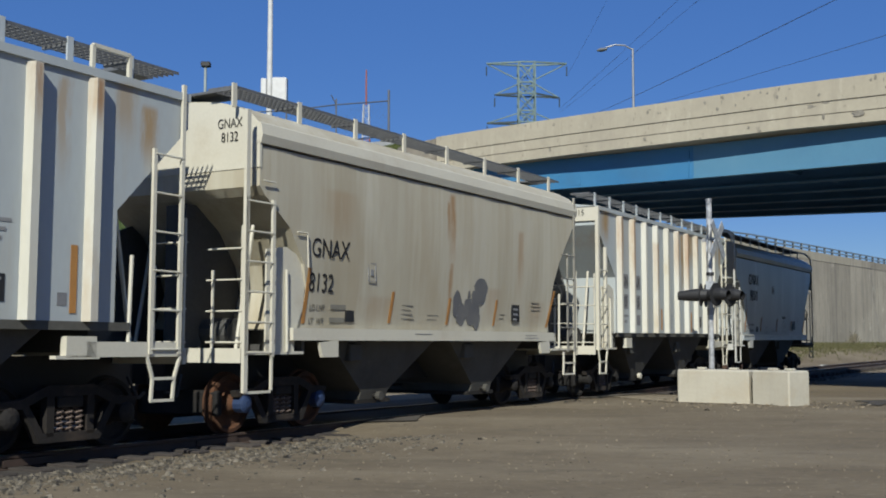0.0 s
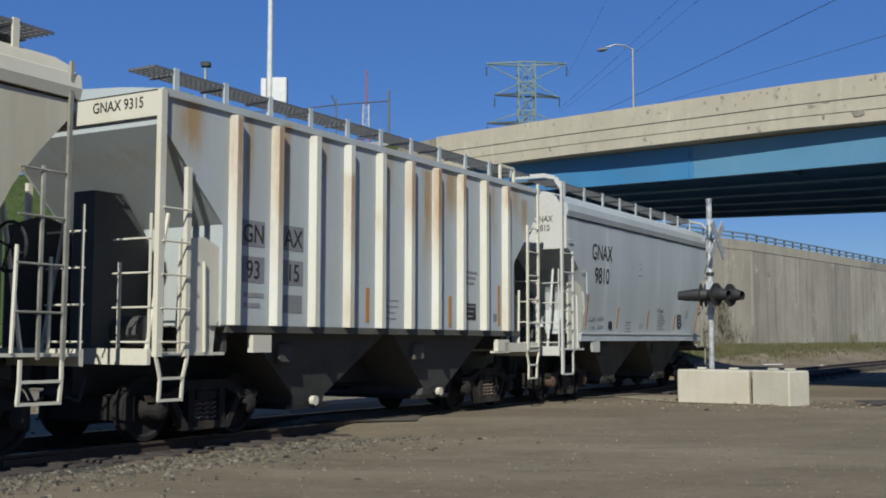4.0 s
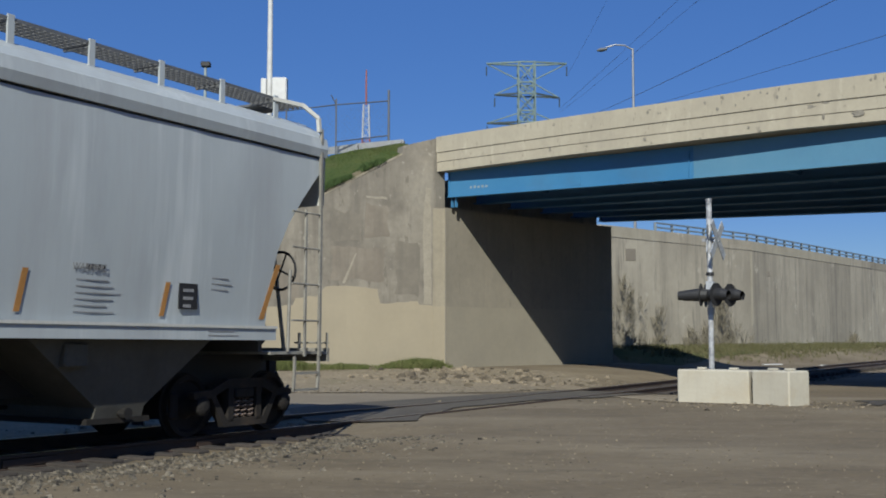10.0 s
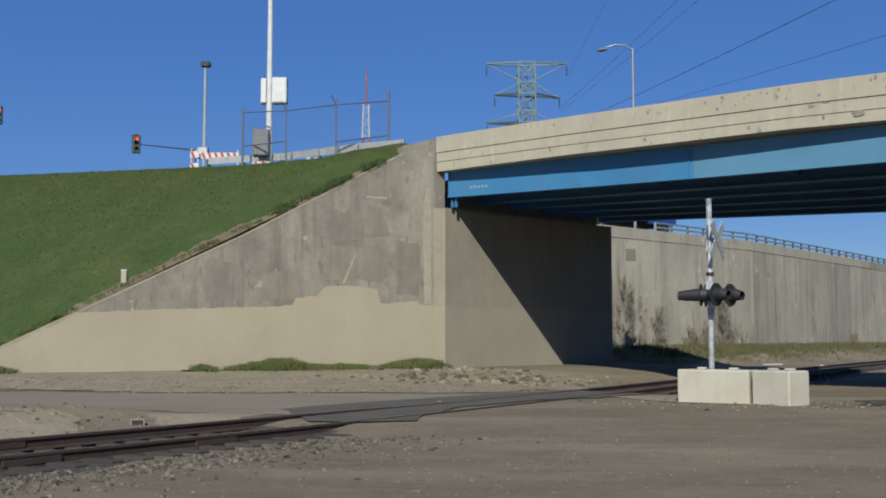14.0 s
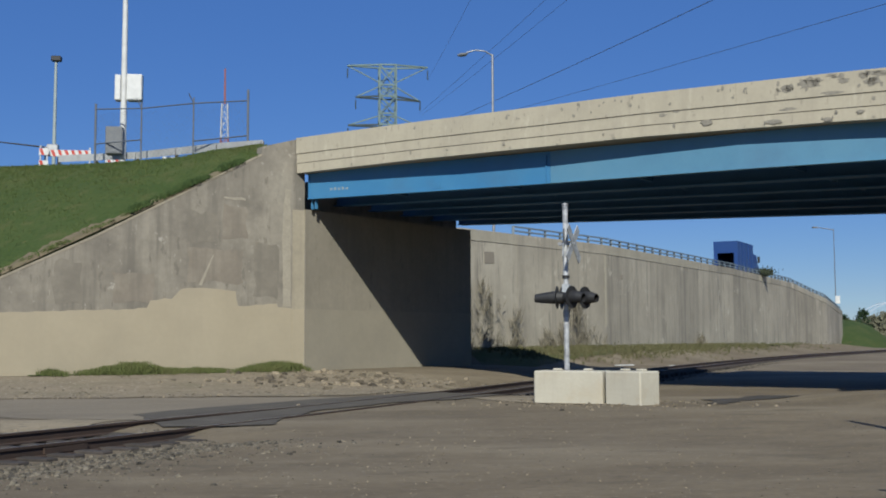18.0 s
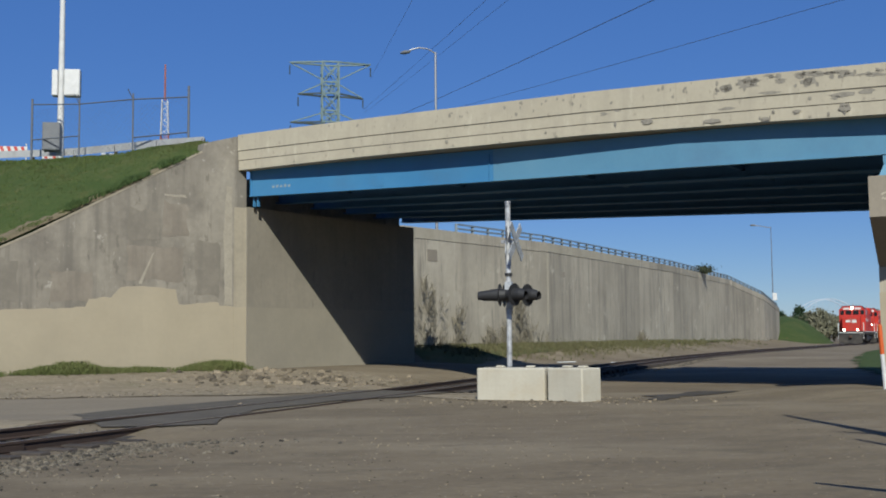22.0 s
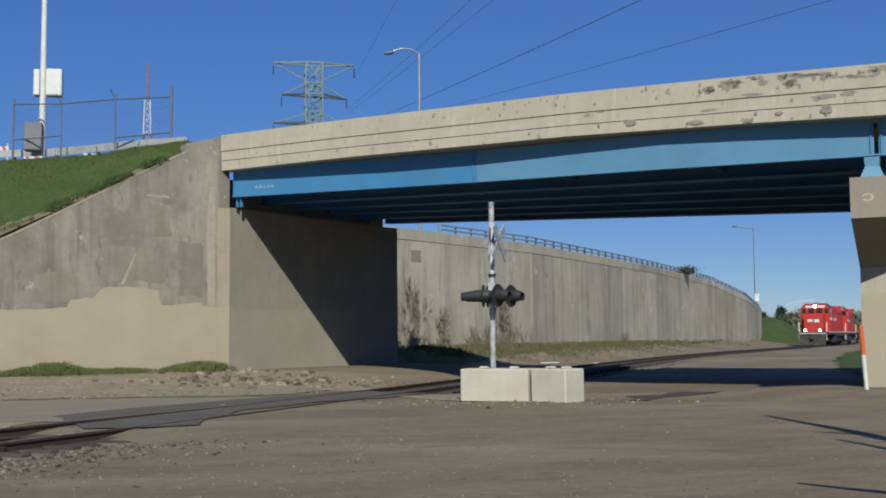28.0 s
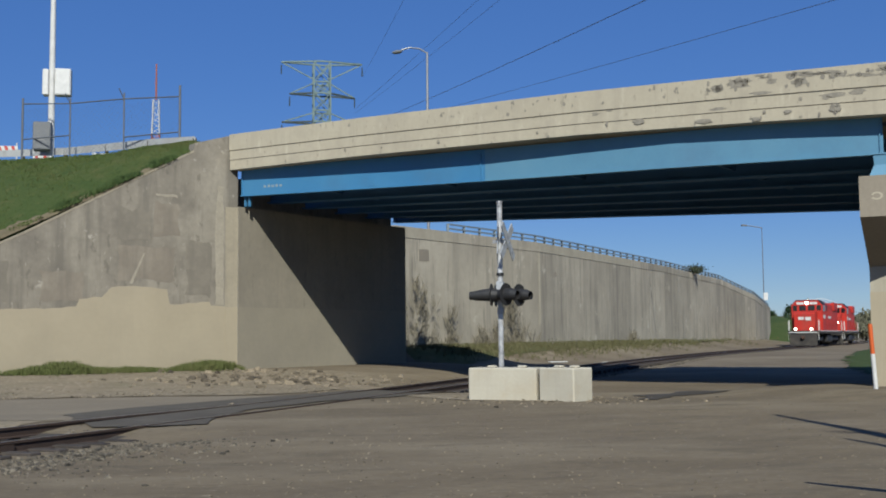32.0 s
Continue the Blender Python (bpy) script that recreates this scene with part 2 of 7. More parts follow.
M_red = mat("red_loco_paint", (0.56, 0.035, 0.022), (0.44, 0.03, 0.022), 0.8, 0.55, fine=20, bump=0.02, stain=(0.28, 0.04, 0.03), stain_scale=0.9, stain_amt=0.6, drip=(0.26, 0.07, 0.055), drip_scale=1.5, drip_amt=0.4, spec=0.25)
M_orange = mat("orange_stripe", (0.52, 0.25, 0.07), None, 3, 0.6, bump=0.02)
M_letter = mat("black_lettering", (0.02, 0.02, 0.022), None, 5, 0.6, bump=0.0)
M_glass = mat("dark_glass", (0.02, 0.025, 0.03), None, 2, 0.08, bump=0.0, spec=0.8)
M_lamp = mat("lit_headlight", (1.0, 0.95, 0.85), None, 2, 0.3, bump=0.0, glow=6.0)
M_pylon = mat("green_pylon_steel", (0.16, 0.235, 0.235), None, 2, 0.6, 0.2, bump=0.0)
M_worn_white = mat("scuffed_white_sheet", (0.6, 0.62, 0.63), (0.35, 0.37, 0.4), 7, 0.5, 0.2, fine=30, stain=(0.18, 0.19, 0.2), stain_scale=5, stain_amt=0.8)
M_red_lens = mat("dark_red_lens", (0.2, 0.01, 0.01), None, 2, 0.2, bump=0.0)
M_red_lamp = mat("lit_red_lens", (1.0, 0.08, 0.06), None, 2, 0.3, bump=0.0, glow=0.5)
M_red_stripe = mat("red_reflective_sheet", (0.6, 0.06, 0.04), None, 3, 0.5, bump=0.0)
M_orange_red = mat("orange_plastic", (0.75, 0.14, 0.03), None, 3, 0.5, bump=0.02)
M_grey_box = mat("grey_enamel", (0.2, 0.21, 0.22), None, 3, 0.5, bump=0.03)
M_pale_pole = mat("pale_green_pole", (0.42, 0.48, 0.47), None, 3, 0.5, 0.2, bump=0.02)
M_sig_green = mat("dark_green_housing", (0.03, 0.06, 0.05), None, 3, 0.5, bump=0.02)
M_dark_pylon = mat("dark_pylon_steel", (0.05, 0.075, 0.08), None, 3, 0.6, 0.2, bump=0.0)
M_leaf = mat("weed_leaf", (0.105, 0.145, 0.04), (0.075, 0.112, 0.03), 0.8, 0.85, fine=20, spec=0.2, var=0.2, stain=(0.16, 0.155, 0.065), stain_scale=0.5, stain_amt=0.5)
mottle(M_leaf, (0.1, 0.105, 0.043), 1.1, 0.5, 0.16, amount=0.55)


# ---- building helpers ----
def link_mesh(name, bm, material, smooth=False):
    me = bpy.data.meshes.new(name)
    bm.normal_update()
    bm.to_mesh(me)
    bm.free()
    for m in material if isinstance(material, (list, tuple)) else [material]:
        me.materials.append(m)
    if smooth:
        for p in me.polygons:
            p.use_smooth = True
    return me


def part(name, bm, material, parent, label="", smooth=False):
    ob = new(name, link_mesh(name, bm, material, smooth))
    ob.parent = parent
    return tagged(ob, label)


def solid(name, bm, material, label="", category="", group="", kind="", smooth=False):
    return tagged(new(name, link_mesh(name, bm, material, smooth)), label, category, group, kind)


def thing(name, label, category, group="", m=None):
    ob = new(name)
    ob.empty_display_size = 0.2
    if m is not None:
        ob.matrix_world = m
    return tagged(ob, label, category, group)


def box(bm, x0, x1, y0, y1, z0, z1, m=None, bevel=0.0):
    r = bmesh.ops.create_cube(bm, size=1.0)
    vs = r["verts"]
    for v in vs:
        v.co = Vector(((x0 + x1) / 2 + v.co.x * (x1 - x0), (y0 + y1) / 2 + v.co.y * (y1 - y0), (z0 + z1) / 2 + v.co.z * (z1 - z0)))
    if bevel:
        es = {e for v in vs for e in v.link_edges}
        g = bmesh.ops.bevel(bm, geom=list(es), offset=bevel, segments=1, affect="EDGES", profile=0.5)
        vs = list({v for f in g["faces"] for v in f.verts} | {v for v in vs if v.is_valid})
    if m is not None:
        for v in vs:
            v.co = m @ v.co
    return bm


def rod(bm, a, b, r, seg=8, r2=None):
    a, b = Vector(a), Vector(b)
    d = b - a
    m = Matrix.Translation((a + b) / 2) @ d.to_track_quat("Z", "Y").to_matrix().to_4x4()
    bmesh.ops.create_cone(bm, cap_ends=True, segments=seg, radius1=r, radius2=r if r2 is None else r2, depth=d.length, matrix=m)
    return bm


def beam(bm, a, b, w, h):
    """A square bar from a to b."""
    a, b = Vector(a), Vector(b)
    d = b - a
    m = Matrix.Translation((a + b) / 2) @ d.to_track_quat("X", "Z").to_matrix().to_4x4()
    return box(bm, -d.length / 2, d.length / 2, -w / 2, w / 2, -h / 2, h / 2, m)


def prism(bm, pts, push):
    """Extrude the polygon pts by the vector push."""
    vs = [bm.verts.new(p) for p in pts]
    f = bm.faces.new(vs)
    r = bmesh.ops.extrude_face_region(bm, geom=[f])
    bmesh.ops.translate(bm, verts=[v for v in r["geom"] if isinstance(v, bmesh.types.BMVert)], vec=push)
    bmesh.ops.recalc_face_normals(bm, faces=bm.faces[:])
    return bm


def rings(bm, loops, closed=True, caps=True):
    """Skin a list of equal loops of points."""
    rows = [[bm.verts.new(p) for p in lp] for lp in loops]
    n = len(rows[0])
    for a, b in zip(rows, rows[1:]):
        for i in range(n if closed else n - 1):
            j = (i + 1) % n
            bm.faces.new((a[i], a[j], b[j], b[i]))
    if caps and closed:
        bm.faces.new(rows[0][::-1])
        bm.faces.new(rows[-1])
    bmesh.ops.recalc_face_normals(bm, faces=bm.faces[:])
    return bm


def writing(name, text, size, material, parent, m, label="", squeeze=1.0):
    cu = bpy.data.curves.new(name, "FONT")
    cu.body, cu.size, cu.extrude, cu.align_x = text, size, 0.002, "CENTER"
    tmp = new("tmp", cu)
    me = bpy.data.meshes.new_from_object(tmp)
    bpy.data.objects.remove(tmp)
    me.transform(m @ Matrix.Diagonal((squeeze, 1, 1, 1)))
    me.materials.append(material)
    ob = new(name, me)
    ob.parent = parent
    return tagged(ob, label)


B = bmesh.new


def lerp_tab(tab, z):
    for (z0, v0), (z1, v1) in zip(tab, tab[1:]):
        if z <= z1:
            return v0 + (v1 - v0) * (z - z0) / (z1 - z0)
    return tab[-1][1]


# ---- the track's line ----
TH = 0.525
U, N = Vector((math.sin(TH), math.cos(TH), 0)), Vector((math.cos(TH), -math.sin(TH), 0))


def ease(t):
    t = max(0.0, min(1.0, t))
    return t * t * (3 - 2 * t)


def rise(s):
    """The height of the rails s metres along the track."""
    return 0.000175 * max(0.0, 27.2 - max(s, -25.0)) ** 2 + 0.2 * ease((s - 45) / 80)


def sway(s):
    """How far the track lies to the camera's side of its smooth line."""
    q = max(-0.7, min(2.5, (s - 15) / 10))
    return (-0.128 + 0.083 * q - 0.08 * q * q) * (1 - ease((s - 40) / 40)) + 0.85 * ease((s - 70) / 50) * (1 - ease((s - 146) / 20))


def _line():
    pts = []
    for i in range(-90, 56):
        q = i - 19.2
        pts.append(U * i + N * (-11.546 + 0.000305 * q ** 2 - 0.00000255 * max(q, -60) ** 3))
    p = pts[-1].copy()
    for i in range(56, 420):
        head = radians(30.77 + 7.23 * ease((i - 52) / 58) - 11.0 * ease((i - 165) / 35))
        p = p + Vector((math.sin(head), math.cos(head), 0))
        pts.append(p)
    for i, p in enumerate(pts):
        p += N * sway(i - 90)
        p.z = rise(i - 90)
    return pts


LINE = _line()


def on_line(s, off=0.0, z=0.0):
    """The place s metres along the track, off metres to the camera's side, and its heading as a turn about z."""
    i = min(max(int(math.floor(s + 90)), 0), len(LINE) - 2)
    f = s + 90 - i
    d = LINE[i + 1] - LINE[i]
    d.z = 0
    d.normalize()
    p = LINE[i].lerp(LINE[i + 1], f) + Vector((d.y, -d.x, 0)) * off
    p.z += z
    return p, math.degrees(math.atan2(d.y, d.x))


def on_track(s, a0, a1):
    """The pose of a vehicle whose front is at s, with trucks a0 and a1 behind it."""
    a, b = on_line(s + a0)[0], on_line(s + a1)[0]
    d = (b - a).normalized()
    p = a - d * a0
    return pose(p.x, p.y, p.z, 0, -math.degrees(math.asin(d.z)), math.degrees(math.atan2(d.y, d.x)))


# ---- ground ----
WING = [Vector((0.1, 42.2, 0)), Vector((-15.8, 34.5, 0))]
ABUT = [Vector((0.1, 42.2, 0)), Vector((7.5, 49.6, 0))]
WALL = [(8.5, 59.2, 7.4, 1.0), (19.6, 71.3, 7.58, 0.76), (28.8, 83.85, 7.68, 0.6), (38.9, 98.2, 7.84, 0.75), (54.2, 119.8, 7.72, 0.89), (64.4, 132.3, 6.38, 0.98), (77.0, 153.4, 5.35, 0.97)]


def seg_dist(p, a, b):
    d = b - a
    t = max(0.0, min(1.0, (p - a).dot(d) / d.length_squared))
    return (p - a - d * t).length


smooth = ease
LINE_XY = np.array([(p.x, p.y) for p in LINE])


def track_off(x, y):
    s = U.x * x + U.y * y
    if s < 50:
        q = s - 19.2
        return s, N.x * x + N.y * y + 11.546 - 0.000305 * q ** 2 + 0.00000255 * max(q, -60) ** 3 - sway(s)
    i = int(np.argmin((LINE_XY[:, 0] - x) ** 2 + (LINE_XY[:, 1] - y) ** 2))
    d = LINE[min(i + 1, len(LINE) - 1)] - LINE[max(i - 1, 0)]
    ln = math.hypot(d.x, d.y)
    return i - 90 + ((x - LINE[i].x) * d.x + (y - LINE[i].y) * d.y) / ln, ((x - LINE[i].x) * d.y - (y - LINE[i].y) * d.x) / ln


def gz(x, y):
    """The ground's height."""
    z = -0.06 + 0.02 * noise.noise((x * 0.25, y * 0.25, 0)) + 0.009 * noise.noise((x * 1.3, y * 1.3, 3))
    if x * x + y * y > 200 ** 2:
        return z - 0.3
    s, o = track_off(x, y)
    z += rise(s) * smooth((9 - abs(o)) / 6.5)
    if s < 180:
        cross = smooth((s - 14.5) / 1.5) * (1 - smooth((s - 29) / 2))
        if abs(o) < 3.2:
            bed = smooth((3.2 - abs(o)) / 1.2)
            z = z * (1 - bed) + bed * (rise(s) - 0.17 * (1 - cross) - 0.035 * cross)
        elif o < -3 and s < 17:
            z += 0.22 * smooth((17 - s) / 2.5) * smooth((-o - 3) / 1.5) * smooth((9.5 + o) / 3)
    if s > 25:
        z -= 0.14 * smooth((s - 26) / 8) * smooth((o + 2) / 3) * (1 - smooth((s - 60) / 20))
    p = Vector((x, y, 0))
    z += 0.2 * smooth((6.0 - math.hypot(x - 16.5, y - 26.5)) / 3.5)
    if x > -60 and y > 15 and y < 60:
        d = min(seg_dist(p, WING[0], WING[1]), seg_dist(p, ABUT[0], ABUT[1]))
        z += 0.38 * smooth((7.5 - d) / 7.0)
    if o < -1 and s > 40:
        d = min(seg_dist(p, Vector(a[:2] + (0,)), Vector(b[:2] + (0,))) for a, b in zip(WALL, WALL[1:]))
        z += 0.95 * smooth((5.6 - d) / 4.6) * smooth((-o - 1.6) / 2)
    return z


def spaced(lo, hi, fine_lo, fine_hi, step, grow=1.25):
    out = list(np.arange(fine_lo, fine_hi + 1e-6, step))
    d, v = step, fine_hi
    while v < hi:
        d *= grow
        v += d
        out.append(v)
    d, v = step, fine_lo
    while v > lo:
        d *= grow
        v -= d
        out.insert(0, v)
    return out


def build_ground():
    xs, ys = spaced(-4000, 4000, -22, 30, 0.5, 1.16), spaced(-4000, 4000, 2, 62, 0.5, 1.12)
    verts = [(x, y, gz(x, y)) for y in ys for x in xs]
    n = len(xs)
    faces = [(j * n + i, j * n + i + 1, (j + 1) * n + i + 1, (j + 1) * n + i) for j in range(len(ys) - 1) for i in range(n - 1)]
    me = bpy.data.meshes.new("ground")
    me.from_pydata(verts, [], faces)
    me.materials.append(M_dirt)
    tagged(new("ground", me), "packed grey-brown dirt and gravel lot beside the tracks", "ground", kind="structure")


def sheet(name, outline, lift, material, label, category, ragged=0.25, cuts=3, kind="structure"):
    """A thin layer that follows the ground inside the outline."""
    pts = []
    for (ax, ay), (bx, by) in zip(outline, outline[1:] + outline[:1]):
        k = max(1, int(math.hypot(bx - ax, by - ay) / 0.6))
        for i in range(k):
            x, y = ax + (bx - ax) * i / k, ay + (by - ay) * i / k
            pts.append((x + ragged * noise.noise((x * 0.9, y * 0.9, 7)), y + ragged * noise.noise((x * 0.9, y * 0.9, 17)), 0))
    bm = B()
    bm.faces.new([bm.verts.new(p) for p in pts])
    bmesh.ops.triangulate(bm, faces=bm.faces[:])
    for _ in range(cuts):
        long = [e for e in bm.edges if e.calc_length() > 0.9]
        if long:
            bmesh.ops.subdivide_edges(bm, edges=long, cuts=1)
            bmesh.ops.triangulate(bm, faces=bm.faces[:])
    for v in bm.verts:
        v.co.z = gz(v.co.x, v.co.y) + lift
    bmesh.ops.recalc_face_normals(bm, faces=bm.faces[:])
    if sum(f.normal.z for f in bm.faces) < 0:
        bmesh.ops.reverse_faces(bm, faces=bm.faces[:])
    return solid(name, bm, material, label, category, kind=kind)


M_dirt = mat("packed_dirt", (0.215, 0.168, 0.104), (0.135, 0.104, 0.064), 0.3, 0.95, grit=0.65, fine=11, bump=0.45, stretch=(0.6, 1.2, 1), stain=(0.25, 0.206, 0.138), stain_scale=0.16, stain_amt=0.8, stain_lo=0.46, speck=(0.29, 0.245, 0.172), speck_scale=3.6, speck_lo=0.66)
mottle(M_dirt, (0.105, 0.083, 0.052), 0.9, 0.55, 0.12, (0.45, 1.5, 1), 12, 0.7)
mottle(M_dirt, (0.265, 0.218, 0.146), 0.6, 0.5, 0.25, (0.7, 1.6, 1), -8, 0.4)
mottle(M_dirt, (0.095, 0.078, 0.05), 7.0, 0.6, 0.06, (0.8, 1.4, 1), 0, 0.8)
mottle(M_dirt, (0.3, 0.26, 0.185), 12.0, 0.64, 0.05)
build_ground()
M_bank = mat("thin_bank_grass", (0.075, 0.09, 0.03), (0.12, 0.115, 0.055), 0.7, 0.95, fine=20, bump=0.6, stain=(0.2, 0.165, 0.11), stain_scale=0.35, stain_amt=0.75, stain_lo=0.5, spec=0.1)
sheet("road", [(-40, 31), (-12.2, 30.5), (-2, 30), (1.0, 29.3), (3.0, 27.5), (-1.5, 20.5), (-3.9, 21.6), (-9.5, 24.2), (-40, 25.5)], 0.012, M_road, "worn grey asphalt street leading to the crossing", "road", 0.3)
sheet("grass_strip", [(-8.4, 37.2), (-4.5, 39.2), (0.2, 41.3), (0.0, 42.1), (-8.8, 37.9)], 0.03, M_grass, "rough green grass strip along the foot of the wall", "grass", 0.3)
sheet("grass_bank", [(9.0, 51.0), (15.0, 61.5), (20, 67.5), (33, 86), (50, 110), (53.4, 119.6), (38.4, 97.6), (28.3, 83.4), (19.1, 70.9), (8.2, 58.9)], 0.03, M_bank, "thin green and brown grass bank below the retaining wall", "grass", 0.5)


# ---- track ----
def build_rail(off, zt):
    tr = thing("railway_rail", "rusty steel rail with a worn bright head on the track", "rail", "rails of the track")
    prof = [(-0.07, -0.17), (0.07, -0.17), (0.07, -0.155), (0.012, -0.14), (0.012, -0.045), (0.036, -0.035), (0.036, -0.006), (0.026, 0), (-0.026, 0), (-0.036, -0.006), (-0.036, -0.035), (-0.012, -0.045), (-0.012, -0.14), (-0.07, -0.155)]
    ss = [-90 + 2.0 * i for i in range(150)]
    loops, tops = [], []
    for s in ss:
        p, h = on_line(s, off)
        d = Vector((math.cos(radians(h)), math.sin(radians(h)), 0))
        n = Vector((d.y, -d.x, 0))
        dz = zt * (1 - smooth((s - 16) / 6))
        loops.append([p + n * a + Vector((0, 0, dz + b)) for a, b in prof])
        tops.append([p + n * a + Vector((0, 0, dz + 0.002)) for a in (-0.022, 0.022)])
    part("rail_body", rings(B(), loops), M_rail, tr)
    part("rail_head", rings(B(), tops, closed=False), M_rail_top, tr, "polished running surface")
    return tr


for o, z in ((0.7525, 0.0), (-0.7525, 0.038)):
    build_rail(o, z)


# ---- bridge ----
BD = Vector((0.7034, -0.7108, 0))
BN = Vector((0.7108, 0.7034, 0))
BO = Vector((-0.239, 42.061, 0))


def dip(bm):
    """The deck widens along the bridge and falls towards its far edge."""
    for v in bm.verts:
        p = v.co - BO
        v.co.z -= 0.013 * max(0.0, 8.5 - p.dot(BD)) * max(0.0, p.dot(BN) - 0.75) / 10.25
        v.co += BN * (0.19 * max(0.0, p.dot(BD)) * max(0.0, p.dot(BN) - 0.75) / 10.25)
    return bm


def bridge_box(bm, a0, a1, w0, w1, z0, z1):
    m = Matrix(((BD.x, BN.x, 0, BO.x), (BD.y, BN.y, 0, BO.y), (-0.0316, 0, 1, 0), (0, 0, 0, 1)))
    return box(bm, a0, a1, w0, w1, z0, z1, m)


M_pale = mat("pale_concrete", (0.46, 0.42, 0.325), (0.39, 0.352, 0.27), 0.8, 0.9, fine=12, grit=0.25, stain=(0.29, 0.26, 0.2), stain_scale=0.7, drip=(0.33, 0.3, 0.235), drip_scale=2.0)
M_grey_paint = mat("grey_buff_paint", (0.32, 0.288, 0.222), (0.285, 0.256, 0.197), 0.6, 0.9, fine=6, bump=0.06, grit=0.18, stain=(0.25, 0.225, 0.18), stain_scale=0.4, stain_amt=0.5)
M_spall = mat("spalled_concrete", (0.36, 0.33, 0.27), (0.25, 0.23, 0.19), 9, 0.95, fine=20, bump=0.6)
M_faint_blue = mat("pale_paint_dab", (0.3, 0.4, 0.47), None, 6, 0.6, bump=0.0)
br = thing("road_bridge", "concrete road bridge with a blue-painted steel edge girder", "bridge")
BM = Matrix(((BD.x, BN.x, 0, BO.x), (BD.y, BN.y, 0, BO.y), (-0.0316, 0, 1, 0), (0, 0, 0, 1)))
CAMBER = [(0, 0.0), (2.5, 0.035), (6.2, 0.08), (10.7, 0.1), (14.5, 0.12), (17.2, 0.09), (20, 0.06), (23.5, 0.0), (62, 0.0)]


def camber_run(w0, w1, z0, z1, lift=1.0):
    """A band of the deck edge that follows its slight camber; lift scales the underside."""
    return rings(B(), [[BM @ Vector((a, w, z)) for w, z in ((w0, z0 + k * lift), (w1, z0 + k * lift), (w1, z1 + k), (w0, z1 + k))] for a, k in CAMBER])


part("parapet", camber_run(0, 0.35, 8.05, 8.4), M_parapet, br, "pale weathered concrete parapet")
part("deck_edge", camber_run(0.02, 1.2, 7.68, 8.034, 1.35), M_parapet, br, "pale concrete slab edge")
part("parapet", dip(bridge_box(B(), 0, 62, 12.2, 12.55, 7.9, 8.95)), M_parapet, br)
part("deck", dip(bridge_box(B(), 0, 62, 1.2, 12.5, 7.6, 7.95)), M_concrete, br)
part("coping", camber_run(-0.03, 0.4, 8.404, 9.0), M_parapet, br, "pale concrete coping with spalled patches")
EDGE = [(0.2, 0.42), (2.5, 0.5), (7.2, 0.62), (10.85, 0.62), (13.7, 0.56), (17.24, 0.43), (20.4, 0.47), (23.05, 0.52), (23.17, 0.52), (46, 0.5)]


def edge_run(a0, a1, out0, out1, z0, z1):
    """A plate of the outer girder that follows its bends in plan."""
    knots = [a0] + [a for a, _ in EDGE if a0 < a < a1] + [a1]
    return rings(B(), [[BM @ Vector((a, lerp_tab(EDGE, a) + w, z)) for w, z in ((out0, z0), (out1, z0), (out1, z1), (out0, z1))] for a in knots])


for a0, a1, paint, lab in ((0.2, 10.84, M_blue, "blue-painted steel girder"), (10.846, 23.05, M_blue_faded, "faded blue steel girder"), (23.17, 46, M_blue_faded, "faded blue steel girder")):
    g = part("girder", edge_run(a0, a1, -0.012, 0.012, 6.755, 7.76), paint, br, lab)
    part("flange", edge_run(a0, a1, -0.06, 0.12, 6.72, 6.752), paint, g)
    for x in [x for x in (0.26, 10.7, 22.98, 23.24) if a0 < x < a1]:
        w = lerp_tab(EDGE, x)
        part("stiffener", bridge_box(B(), x - 0.012, x + 0.012, w - 0.055, w - 0.013, 6.755, 7.6), paint, g)
    if a0 < 1:
        part("splice_plate", bridge_box(B(), 6.0, 6.4, lerp_tab(EDGE, 6.2) - 0.02, lerp_tab(EDGE, 6.2) - 0.008, 6.82, 7.1), M_blue, g)
        for i in range(5):
            part("paint_dab", bridge_box(B(), 1.3 + 0.19 * i, 1.42 + 0.19 * i, lerp_tab(EDGE, 1.4 + 0.19 * i) - 0.016, lerp_tab(EDGE, 1.4 + 0.19 * i) - 0.008, 7.0, 7.08 + 0.02 * (i % 2)), M_faint_blue, g, "pale dab of paint")
for a_near, a1 in ((0.2, 23.05), (23.17, 46)):
    for i in range(1, 6):
        w = 0.75 + i * 2.05
        a0 = a_near if a_near > 1 else -0.7
        g = part("girder", dip(bridge_box(B(), a0, a1, w - 0.012, w + 0.012, 6.76, 7.3)), M_dark_steel, br)
        part("flange", dip(bridge_box(B(), a0, a1, w - 0.2, w + 0.2, 6.72, 6.76)), M_dark_steel, g)
        part("flange", dip(bridge_box(B(), a0, a1, w - 0.2, w + 0.2, 7.3, 7.34)), M_dark_steel, g)
        part("haunch", dip(bridge_box(B(), a0, a1, w - 0.18, w + 0.18, 7.34, 7.7)), M_dark_steel, br)
        for x in (a0 + 0.06, a1 - 0.06):
            part("stiffener", dip(bridge_box(B(), x - 0.012, x + 0.012, w - 0.17, w - 0.013, 6.76, 7.3)), M_dark_steel, g)
for x in (3, 8, 13, 18):
    for i in range(5):
        w = 0.75 + i * 2.05
        part("diaphragm", dip(bridge_box(B(), x - 0.06, x + 0.06, w + 0.02, w + 2.03, 6.95, 7.3)), M_dark_steel, br)
part("drip_channel", camber_run(0.02, 0.34, 8.03, 8.053), M_black, br)
for x in (0.3, 0.5):
    part("end_bracing", bridge_box(B(), x - 0.03, x + 0.03, 0.5, 0.6, 6.35, 7.34), M_blue, br)
